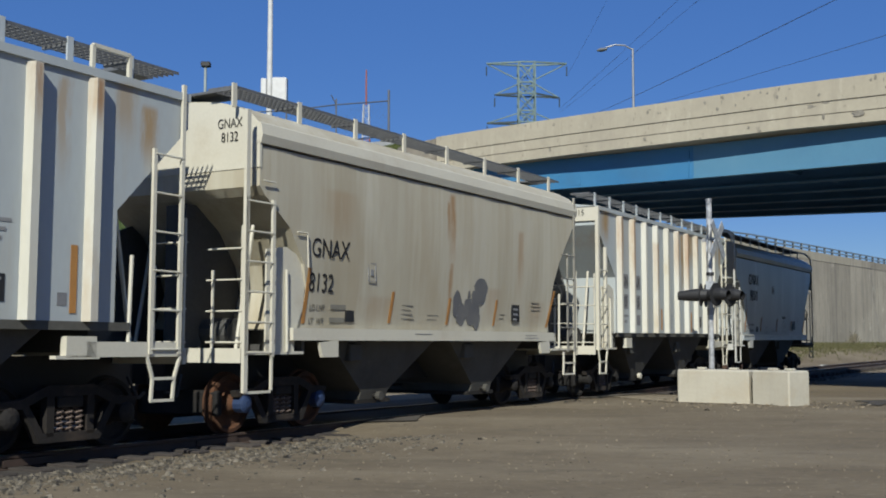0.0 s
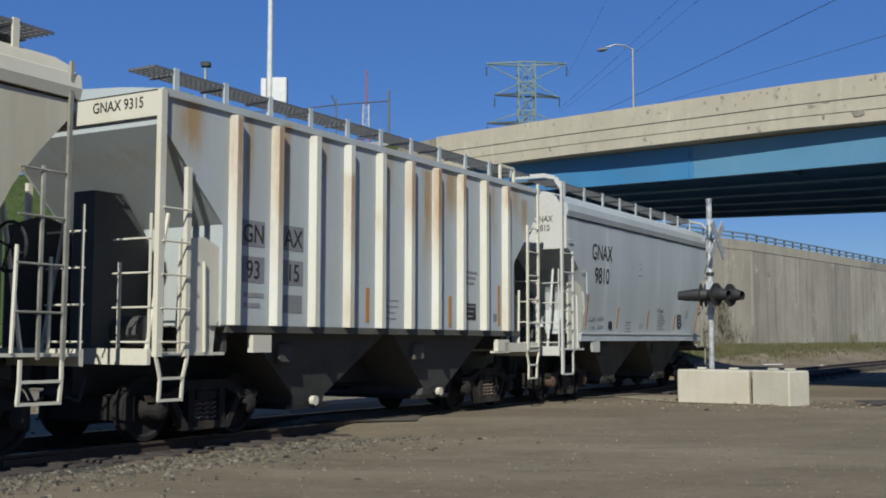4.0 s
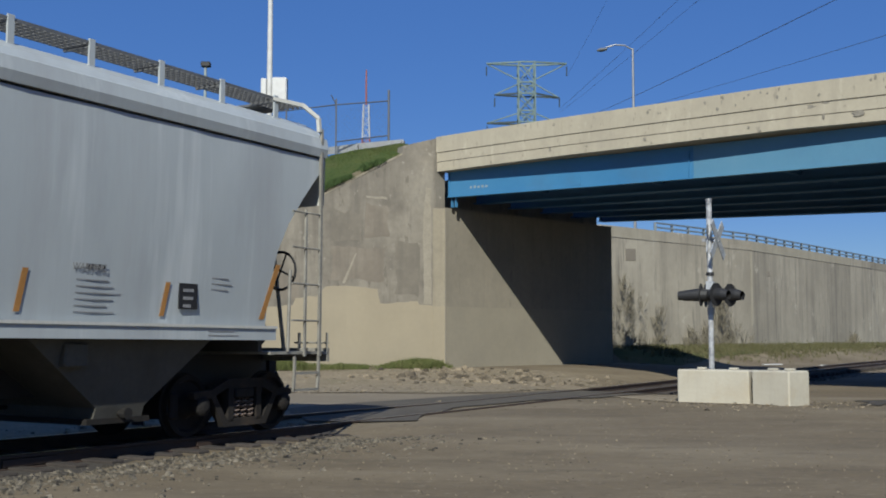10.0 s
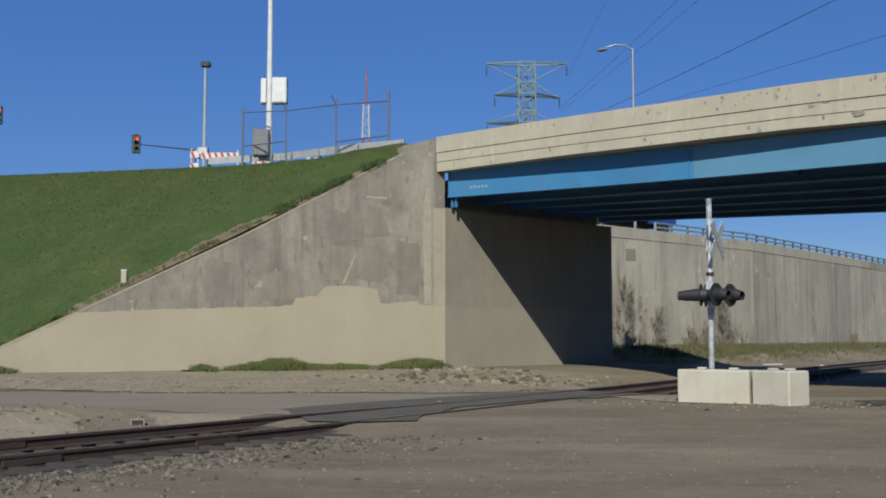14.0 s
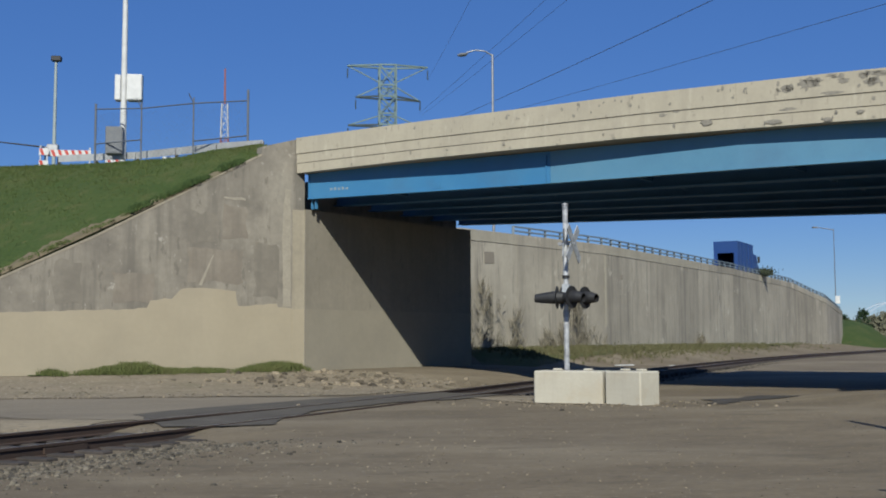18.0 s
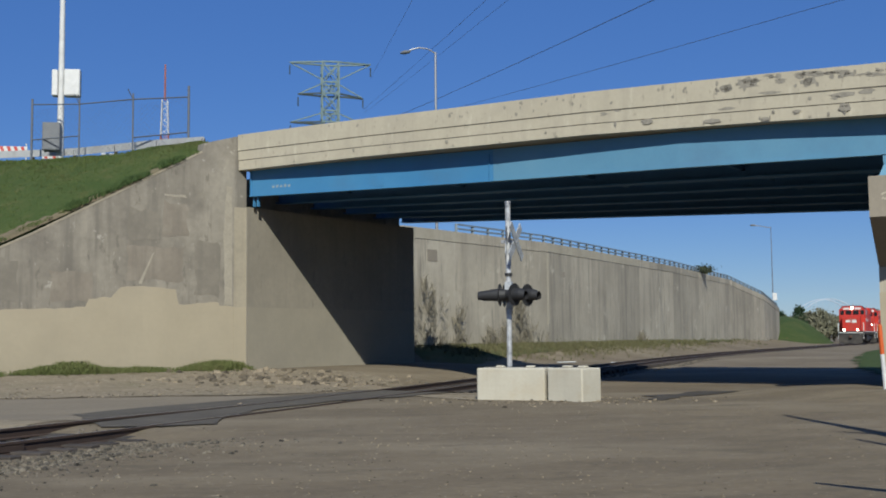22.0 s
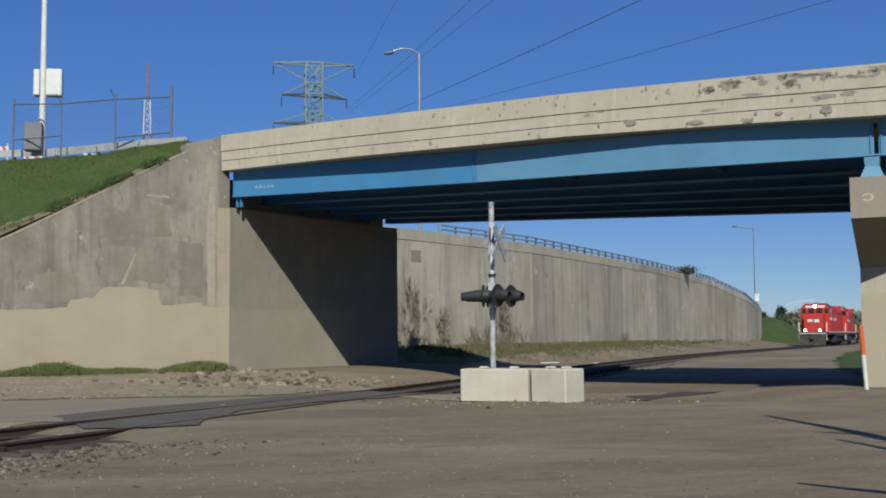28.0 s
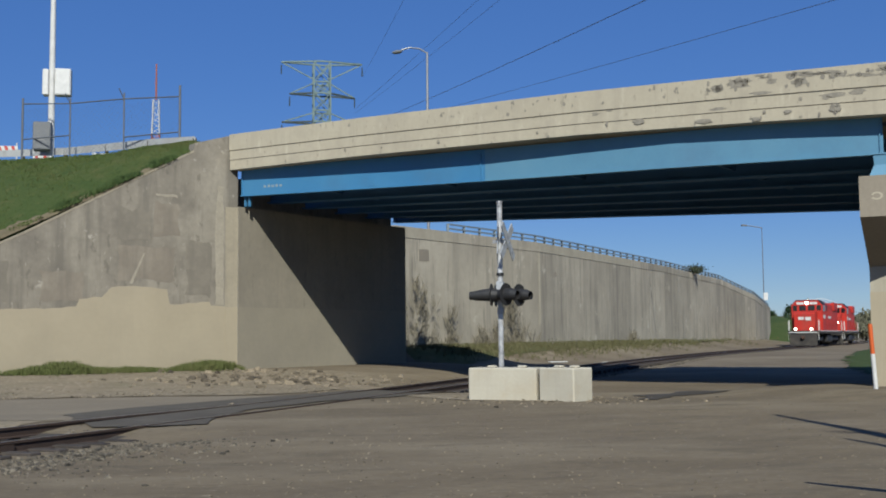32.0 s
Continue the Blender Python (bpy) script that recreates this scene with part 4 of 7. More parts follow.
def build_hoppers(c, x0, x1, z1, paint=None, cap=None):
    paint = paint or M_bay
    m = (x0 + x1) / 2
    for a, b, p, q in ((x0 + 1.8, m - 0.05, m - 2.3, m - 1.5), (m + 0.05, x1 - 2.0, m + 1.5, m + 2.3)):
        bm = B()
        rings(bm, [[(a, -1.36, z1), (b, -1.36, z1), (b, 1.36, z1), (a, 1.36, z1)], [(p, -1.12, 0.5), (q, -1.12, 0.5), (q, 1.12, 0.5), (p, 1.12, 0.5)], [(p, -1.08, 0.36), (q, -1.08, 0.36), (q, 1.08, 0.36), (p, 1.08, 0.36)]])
        h = part("hopper_bay", bm, paint, c, "pyramid hopper bay, sooty paint darkened for shade")
        bm = B()
        box(bm, p - 0.12, q + 0.12, -1.1, 1.1, 0.3, 0.37)
        rod(bm, ((p + q) / 2, -1.2, 0.42), ((p + q) / 2, 1.2, 0.42), 0.035, 8)
        part("outlet_gate", bm, M_truck, h)
        part("vibrator_bracket", box(B(), a + 0.75, a + 1.1, -1.36, -1.2, 1.0, 1.28, None, 0.02), M_bay, h)
        part("gate_capstan", lathe_y(B(), (p + q) / 2, 0.42, [(-1.26, 0.02), (-1.26, 0.075), (-1.18, 0.075), (-1.18, 0.03)], 10), cap or M_car_white, h)


def brake_gear(c, x1):
    """Rods, levers and the air reservoir under the car."""
    part("brake_rod", rod(B(), (1.9, 0.5, 0.5), (x1 - 2.0, 0.5, 0.45), 0.03, 6), M_truck, c)
    part("brake_rod", rod(B(), (1.9, -0.55, 0.55), (4.2, -0.3, 0.5), 0.025, 6), M_truck, c)
    part("train_pipe", rod(B(), (0.2, 0.3, 0.72), (x1 - 0.2, 0.3, 0.72), 0.03, 6), M_truck, c)
    part("brake_lever", box(B(), 2.35, 2.45, -0.6, 0.6, 0.4, 0.62), M_truck, c)
    part("air_reservoir", rod(B(), (x1 - 3.0, 0.7, 0.85), (x1 - 2.1, 0.7, 0.85), 0.2, 14), M_truck, c)


def ladder(c, x0, x1, y, z0, z1, paint, rungs, ztop0=None):
    bm = B()
    box(bm, x0 - 0.03, x0 + 0.03, y - 0.02, y + 0.02, z0, ztop0 or z1)
    box(bm, x1 - 0.03, x1 + 0.03, y - 0.02, y + 0.02, z0, z1)
    ld = part("ladder", bm, paint, c)
    for i in range(rungs):
        z = z0 + 0.06 + (min(z1, ztop0 or z1) - z0 - 0.12) * i / (rungs - 1)
        part("rung", rod(B(), (x0, y - 0.015, z), (x1, y - 0.015, z), 0.014, 6), paint, ld)
    return ld


def step(c, x0, x1, y, z0, z1, paint, splay):
    st = None
    for a, b in (((x0 - splay, y, z1), (x0, y, (z0 + z1) / 2)), ((x0, y, (z0 + z1) / 2), (x0 - 0.02, y, z0)), ((x1 + splay, y, z1), (x1, y, (z0 + z1) / 2)), ((x1, y, (z0 + z1) / 2), (x1 - 0.02, y, z0)), ((x0 - 0.03, y, z0), (x1, y, z0)), ((x0, y, (z0 + z1) / 2), (x1, y, (z0 + z1) / 2))):
        ob = part("step_bar" if st else "sill_step", beam(B(), a, b, 0.035, 0.035), paint, st or c)
        st = st or ob


def running_board(c, x0, x1, y0, y1, z, roof_z, posts, hollow=None):
    bm = B()
    for i in range(int((x1 - x0) / 0.1)):
        x = x0 + i * 0.1
        box(bm, x, x + 0.01, y0, y1, z - 0.03, z)
    for k in range(6):
        y = y0 + (y1 - y0) * k / 5
        box(bm, x0, x1, y - 0.006, y + 0.006, z - 0.035, z + 0.004)
    rb = part("running_board", bm, M_grate, c, "grey steel grating walkway")
    for x in posts:
        part("board_post", box(B(), x - 0.045, x + 0.045, y0 - 0.02, y0 + 0.01, roof_z, z + 0.03), M_car_white if c["label"].startswith("dirty") else M_car_grey, rb)
    for x in posts:
        part("bracket", box(B(), x - 0.02, x + 0.02, y0, y1, z - 0.07, z - 0.036), M_grate, rb)
    return rb


def roof_arc(c, x0, x1, pts, paint):
    loops = []
    prof = [(-a, b) for a, b in pts] + [(a, b) for a, b in pts[::-1]]
    for x in (x0, x1):
        loops.append([(x, y, z) for y, z in prof])
    return part("roof", rings(B(), loops), paint, c)


def bars(c, x, z, w, rows, y, material=None, gap=0.055, h=0.014):
    """Small stencilled lines that cannot be read."""
    bm = B()
    for i in range(rows):
        yy = -side_w(z - i * gap - h / 2) - 0.004 if y is None else y
        box(bm, x, x + w * (0.7 + 0.3 * math.sin(i * 2.3 + x) ** 2), yy - 0.003, yy + 0.004, z - i * gap - h, z - i * gap)
    tagged(part("stencil", bm, material or M_faint, c), kind="stuff")


def on_side(x, y, z):
    return Matrix.Translation((x, y, z)) @ Matrix.Rotation(radians(90), 4, "X")


def on_end(x, y, z):
    return Matrix.Translation((x, y, z)) @ Matrix.Rotation(radians(-90), 4, "Z") @ Matrix.Rotation(radians(90), 4, "X")


def stripe(c, pts, y):
    bm = B()
    prism(bm, [(x, -side_w(z) - 0.008 if y is None else y, z) for x, z in pts], (0, -0.004, 0))
    part("reflective_stripe", bm, M_orange, c, "orange reflective stripe")


def end_gear(c, x, d, paint, white, web=False, tall=2.9):
    """Platform, coupler, pipes and end ladder at one end; d points out of the car."""
    xa, xb = sorted((x - d * 0.25, x + d * 1.35 * -1))
    bm = B()
    box(bm, min(x + d * 0.28, x + d * 0.22), max(x + d * 0.28, x + d * 0.22), -1.5, 1.5, 1.02, 1.22)
    part("end_sill", bm, white, c)
    part("end_platform", box(B(), *sorted((x + d * 0.25, x - d * 1.15)), -1.5, 1.5, 1.13, 1.17), white, c)
    # Added plate that closes the view under the end, shade in its colour.
    part("far_web", prism(B(), [(x - d * p, 1.4, z) for p, z in ((-0.1, 1.17), (-0.1, 2.9), (0.5, 3.1), (1.3, 2.9), (1.3, 1.17))], (0, 0.04, 0)), M_end_grime_shade, c)
    for s in (-1, 1):
        if web:
            part("shear_web", prism(B(), [(x - d * p, s * 1.44, z) for p, z in ((0.3, 1.17), (0.3, 2.62), (0.75, 2.68), (1.08, 2.55), (1.22, 2.25), (1.15, 1.8), (0.98, 1.45), (0.95, 1.17))], (0, s * 0.03, 0)), M_car_white, c, "cream end panel")
        bm = B()
        rod(bm, (x - d * 0.2, s * 1.0, 1.17), (x - d * 0.55, s * 1.0, 3.0), 0.03, 6)
        rod(bm, (x - d * 0.75, s * 1.5, 1.17), (x - d * 0.72, s * 1.5, 2.35), 0.025, 6)
        part("end_post", bm, white, c)
    # Added dark web and brace fill the shaded hollow behind the slope.
    part("centre_web", prism(B(), [(x - d * p, -0.2, z) for p, z in ((0.0, 1.17), (0.0, 3.3), (0.5, 3.3), (1.35, 2.3), (1.6, 1.17))], (0, 0.4, 0)), M_end_grime_shade, c)
    part("slope_brace", box(B(), *sorted((x - d * 1.3, x - d * 1.22)), -1.4, 1.4, 1.17, 2.3), M_end_grime_shade, c)
    part("coupler", box(box(B(), *sorted((x + d * 0.25, x + d * 0.62)), -0.1, 0.1, 0.78, 0.98), *sorted((x + d * 0.5, x + d * 0.68)), -0.16, 0.16, 0.72, 1.04), M_truck, c)
    bm = B()
    rod(bm, (x + d * 0.3, -0.45, 0.85), (x + d * 0.45, -0.5, 0.55), 0.025, 6)
    rod(bm, (x + d * 0.45, -0.5, 0.55), (x + d * 0.62, -0.45, 0.62), 0.025, 6)
    part("brake_hose", bm, M_black, c)
    part("tank", rod(B(), (x - d * 0.5, -0.75, 1.45), (x - d * 0.5, 0.35, 1.45), 0.2, 14), M_end_grime_shade, c)
    el = None
    bm = B()
    rod(bm, (x + d * 0.24, -1.48, 1.1), (x + d * 0.24, -1.48, tall), 0.02, 6)
    rod(bm, (x + d * 0.24, -0.95, 1.1), (x + d * 0.24, -0.95, min(tall, 2.3)), 0.025, 6)
    el = part("end_ladder", bm, white, c)
    for i in range(4 if tall > 2 else 1):
        z = 1.3 + i * 0.43
        part("rung", rod(B(), (x + d * 0.26, -1.5, z), (x + d * 0.26, -0.85, z), 0.014, 6), white, el)


def brake_rim(x, y, z, r):
    bm = B()
    ring = [(x, y + r * math.cos(math.pi * k / 9), z + r * math.sin(math.pi * k / 9)) for k in range(19)]
    for p, q in zip(ring, ring[1:]):
        rod(bm, p, q, 0.02, 6)
    return bm


def build_round(label, number, paint, white, x1, hoops):
    c = thing("covered_hopper_car", label, "hopper car", "freight cars of the train")
    x0, eave, sill = 0.1, 4.05, 1.5
    cap = 3.74 if number == "8132" else 3.36
    w = build_shell(c, x0, x1, eave, sill, paint, white, False, 3.36)
    for s in (-1, 1):
        bm = B()
        prism(bm, [(x0 - 0.02, s * 1.5, 4.08), (x0 - 0.02, s * 1.6, 4.08), (x0 - 0.02, s * 1.63, 4.2), (x0 - 0.02, s * 1.6, 4.36), (x0 - 0.02, s * 1.5, 4.4)], (x1 - x0 + 0.04, 0, 0))
        part("top_chord", bm, white if number == "8132" else paint, c)
        bm = B()
        box(bm, x0 + 0.82, x1 - 1.1, min(s * 1.44, s * 1.56), max(s * 1.44, s * 1.56), 1.33, 1.51)
        part("side_sill", bm, white if number == "8132" else paint, c)
        part("corner_plate", box(B(), x0 - 0.02, x0 + 0.03, min(s * 1.53, s * 1.58), max(s * 1.53, s * 1.58), cap, 4.1), white, c)
    roof_arc(c, x0, x1, [(1.56, 4.34), (1.42, 4.5), (1.15, 4.64), (0.75, 4.74), (0.3, 4.79), (0.0, 4.8)], paint)
    for x, d in ((x0, -1), (x1, 1)):
        part("end_plate", prism(B(), [(x, y, z) for y, z in ((-1.56, cap), (-1.58, 4.34), (-1.42, 4.5), (-1.15, 4.64), (-0.75, 4.74), (0, 4.8), (0.75, 4.74), (1.15, 4.64), (1.42, 4.5), (1.58, 4.34), (1.56, cap))], (d * 0.012, 0, 0)), white, c)
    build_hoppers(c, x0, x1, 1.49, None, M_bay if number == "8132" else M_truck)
    part("centre_sill", box(B(), -0.1, x1 + 0.3, -0.25, 0.25, 0.62, 1.12), M_black, c)
    brake_gear(c, x1)
    if number == "8132":
        build_truck(c, 1.35, M_orange_rust, M_blue_cap)
    else:
        build_truck(c, 1.35, None, M_rust)
    build_truck(c, x1 - 1.15)
    end_gear(c, x0, -1, paint, white, True)
    end_gear(c, x1, 1, paint, M_end_dull if hoops else white, False, 1.45 if hoops else 2.9)
    for x in (x0 + 1.75, x1 - 1.55)[:1 if hoops else 2]:
        part("jacking_pad", prism(B(), [(x - 0.28, -1.5, 1.3), (x + 0.2, -1.5, 1.34), (x + 0.2, -1.5, 1.08), (x - 0.2, -1.5, 1.08)], (0, -0.06, 0)), white, c)
    for x in (x0, x1):
        d = -1 if x == x0 else 1
        a, b = (x - 0.3, x + 0.28) if d < 0 else (x - 0.6, x - 0.04)
        if d < 0:
            ladder(c, a, b, -1.6, 1.1, 3.3, white, 6)
            bm = B()
            box(bm, a - 0.04, a + 0.04, -1.62, -1.57, 0.62, 4.8 if hoops else 4.5)
            part("corner_post", bm, white, c)
            bm = B()
            for p, q in (((a, -1.59, 0.62), (b - 0.02, -1.59, 0.62)), ((b, -1.59, 0.64), (b, -1.59, 1.1))):
                beam(bm, p, q, 0.035, 0.035)
            part("sill_step", bm, white, c)
        else:
            a, b = a - 0.1, b - 0.08
            lad = part("ladder", box(box(B(), b - 0.025, b + 0.025, -1.62, -1.58, 1.1, 4.5), b - 0.36, b - 0.32, -1.6, -1.57, 1.1, 3.25), M_end_dull, c, "dull grey corner ladder")
            for z in (1.62, 2.15, 2.68, 3.2):
                part("rung", rod(B(), (b - 0.68, -1.6, z), (b, -1.6, z), 0.014, 6), M_end_dull, lad)
            wheel = part("brake_wheel", brake_rim(x - 0.59, -1.22, 2.35, 0.28), M_black, c, "black hand brake wheel")
            for q in range(4):
                part("spoke", rod(B(), (x - 0.59, -1.22, 2.35), (x - 0.59, -1.22 + 0.26 * math.cos(q * 1.571 + 0.4), 2.35 + 0.26 * math.sin(q * 1.571 + 0.4)), 0.015, 6), M_black, wheel)
            step(c, a, b, -1.59, 0.62, 1.1, M_end_dull if hoops else white, 0.0)
    rb_posts = [x0 + 0.75 + i * (x1 - x0 - 1.5) / 8 for i in range(9)] if hoops else [x0 - 0.15 + i * (x1 - x0) / 7.3 for i in range(8)]
    running_board(c, x0 - 0.15, x1 - 0.05, -1.2, -0.72, 4.91, 4.6, rb_posts)
    running_board(c, x0 - 0.15, x1 - 0.05, 0.72, 1.2, 4.91, 4.6, rb_posts)
    for x in (x0 - 0.05, x1 - 0.6):
        part("cross_walk", box(B(), x, x + 0.55, -0.72, 0.72, 4.87, 4.905), M_grate, c)
    for i in range(7):
        x = x0 + 1.3 + i * (x1 - x0 - 2.6) / 6
        part("roof_hatch", rings(B(), [[(x + r * math.cos(a), r * math.sin(a), z) for a in [2 * math.pi * k / 14 for k in range(14)]] for r, z in ((0.4, 4.76), (0.4, 4.82), (0.34, 4.85), (0.1, 4.86))]), paint, c)
    if hoops:
        for x, d in ((x0 - 0.3, -1), (x1 - 0.06, 1)):
            bm = B()
            pts = [(x, -1.6, 4.66), (x, -1.45, 4.88), (x, -1.2, 4.95), (x, -0.4, 4.95)] if d < 0 else [(x - 0.12, -1.6, 4.45), (x - 0.12, -1.58, 4.66), (x - 0.3, -1.42, 4.84), (x - 0.75, -1.2, 4.88)]
            for p, q in zip(pts, pts[1:]):
                beam(bm, p, q, 0.09 if d < 0 else 0.055, 0.09 if d < 0 else 0.055)
            if d < 0:
                beam(bm, (x, -0.4, 4.95), (x, -0.4, 1.2), 0.05, 0.05)
            part("hoop_rail", bm, white, c)
    ys = -1.59
    tan = number == "8132"
    if tan:
        writing("lettering", "GNAX", 0.4, M_letter, c, on_round(1.85, 2.58, 0.3), "black reporting letters", 0.86)
        writing("lettering", number, 0.4, M_letter, c, on_round(1.66, 2.06, 0.3), "black car number", 0.8)
        for z, words in ((1.78, "LD LMT"), (1.58, "LT  WT")):
            writing("stencil_words", words, 0.13, M_stencil, c, on_round(1.6, z, 0.1), "small faded stencil", 0.9)
            bars(c, 1.95, z + 0.1, 0.42, 1, None, M_stencil, h=0.075)
        marks = ((1.28, 1.58, 2.4), (3.63, 1.62, 2.14), (5.55, 1.62, 2.1), (7.38, 1.62, 2.12))
        plate_x, plac_x, plac_z, text = 2.36, 3.02, 2.42, ((4.0, 1.93, 0.42, 4), (4.85, 1.78, 0.4, 2), (7.6, 1.85, 0.25, 2), (9.0, 2.12, 0.5, 3))
    else:
        writing("lettering", "GNAX", 0.52, M_letter, c, on_round(2.24, 3.22, 0.4), "black reporting letters", 0.86)
        writing("lettering", number, 0.52, M_letter, c, on_round(2.25, 2.68, 0.4), "black car number", 0.9)
        for z, words in ((1.8, "LD LMT"), (1.6, "LT  WT")):
            writing("stencil_words", words, 0.13, M_faint, c, on_round(1.8, z, 0.1), "small faded stencil", 0.9)
            bars(c, 2.15, z + 0.1, 0.42, 1, None, None, h=0.075)
        marks = ((1.42, 1.6, 2.4), (3.41, 1.62, 2.14), (5.62, 1.62, 2.1), (7.84, 1.62, 2.05))
        writing("stencil_words", "WARNING", 0.12, M_faint, c, Matrix.Translation((0, -0.008, 0)) @ on_round(6.6, 2.12, 0.1), "small faded warning stencil", 0.9)
        part("sill_lip", box(B(), x0 + 0.82, x1 - 1.1, -1.585, -1.55, 1.488, 1.525), M_car_white2, c, "pale lip along the sill")
        plate_x, plac_x, plac_z, text = 2.86, 4.9, 3.14, ((3.98, 1.8, 0.5, 4), (5.0, 1.74, 0.36, 2), (6.42, 2.02, 0.7, 6), (8.72, 2.15, 0.4, 3))
        bars(c, 6.55, 2.2, 0.4, 1, None, M_letter, h=0.05)
    writing("end_lettering", "GNAX\n" + number, 0.2, M_letter, c, on_end(x0 - 0.02, -1.02, cap + 0.6), "small black end lettering", 0.8)
    for x, a, b in marks:
        stripe(c, [(x - 0.04, a), (x + 0.04, a), (x + 0.11, b), (x + 0.03, b)], None)
    stripe(c, [(x1 - 1.36, 1.62), (x1 - 1.26, 1.62), (x1 - 0.98, 2.4), (x1 - 1.08, 2.4)], None)
    plate = -side_w(1.7)
    part("load_plate", box(box(B(), plate_x, plate_x + 0.24, plate - 0.012, plate, 1.62, 1.8), plate_x + 0.04, plate_x + 0.2, plate - 0.016, plate, 1.66, 1.76), M_letter, c)
    for x, z, wide, rows in text:
        bars(c, x, z, wide, rows, None, M_stencil if tan else None, 0.075)
    plate = -side_w(1.9)
    part("data_panel", box(B(), 8.12, 8.46, plate - 0.018, plate, 1.72, 2.05), M_letter, c)
    bars(c, 8.19, 1.98, 0.2, 3, plate - 0.02, M_faint, 0.1, 0.04)
    bars(c, 4.3, 1.45, 0.6, 1, -1.563)
    bars(c, 8.6, 1.45, 0.6, 2, -1.563)
    plate = -side_w(plac_z)
    bm = B()
    for a, b, p, q in ((-0.11, 0.11, -0.15, -0.135), (-0.11, 0.11, 0.135, 0.15), (-0.11, -0.095, -0.15, 0.15), (0.095, 0.11, -0.15, 0.15), (-0.04, 0.04, -0.05, 0.05)):
        box(bm, plac_x + a, plac_x + b, plate - 0.01, plate, plac_z + p, plac_z + q)
    part("placard", bm, M_faint, c)
    bm = B()
    for p, q in (((x0 + 0.85, ys, 2.9), (x0 + 1.1, ys, 2.9)), ((x0 + 1.1, ys, 2.9), (x0 + 1.12, ys, 2.4)), ((x0 + 0.02, -1.62, 3.55), (x0 + 0.3, -1.62, 3.55))):
        rod(bm, p, q, 0.012, 6)
    part("grab_iron", bm, white, c)
    if tan:
        for i, (x, z, r, k) in enumerate(((6.76, 2.28, 0.25, 1.0), (5.88, 2.0, 0.16, 1.5), (6.05, 1.8, 0.17, 1.2), (6.32, 1.93, 0.2, 1.0), (6.58, 1.95, 0.17, 1.15), (6.42, 1.74, 0.15, 0.9), (6.66, 1.72, 0.13, 1.3), (6.48, 2.14, 0.08, 1.6), (6.3, 2.18, 0.05, 1.5))):
            bm = B()
            prism(bm, [(x + r * math.cos(a) * (1 + 0.14 * math.sin(5 * a + i)), -side_w(z + k * r * math.sin(a)) - 0.01 - 0.0008 * i, z + k * r * math.sin(a) * (1 + 0.1 * math.sin(3 * a + 2 * i))) for a in [2 * math.pi * j / 20 for j in range(20)]], (0, 0.004, 0))
            part("graffiti", bm, M_graffiti, c, "dark blue spray-painted blot")
    return c


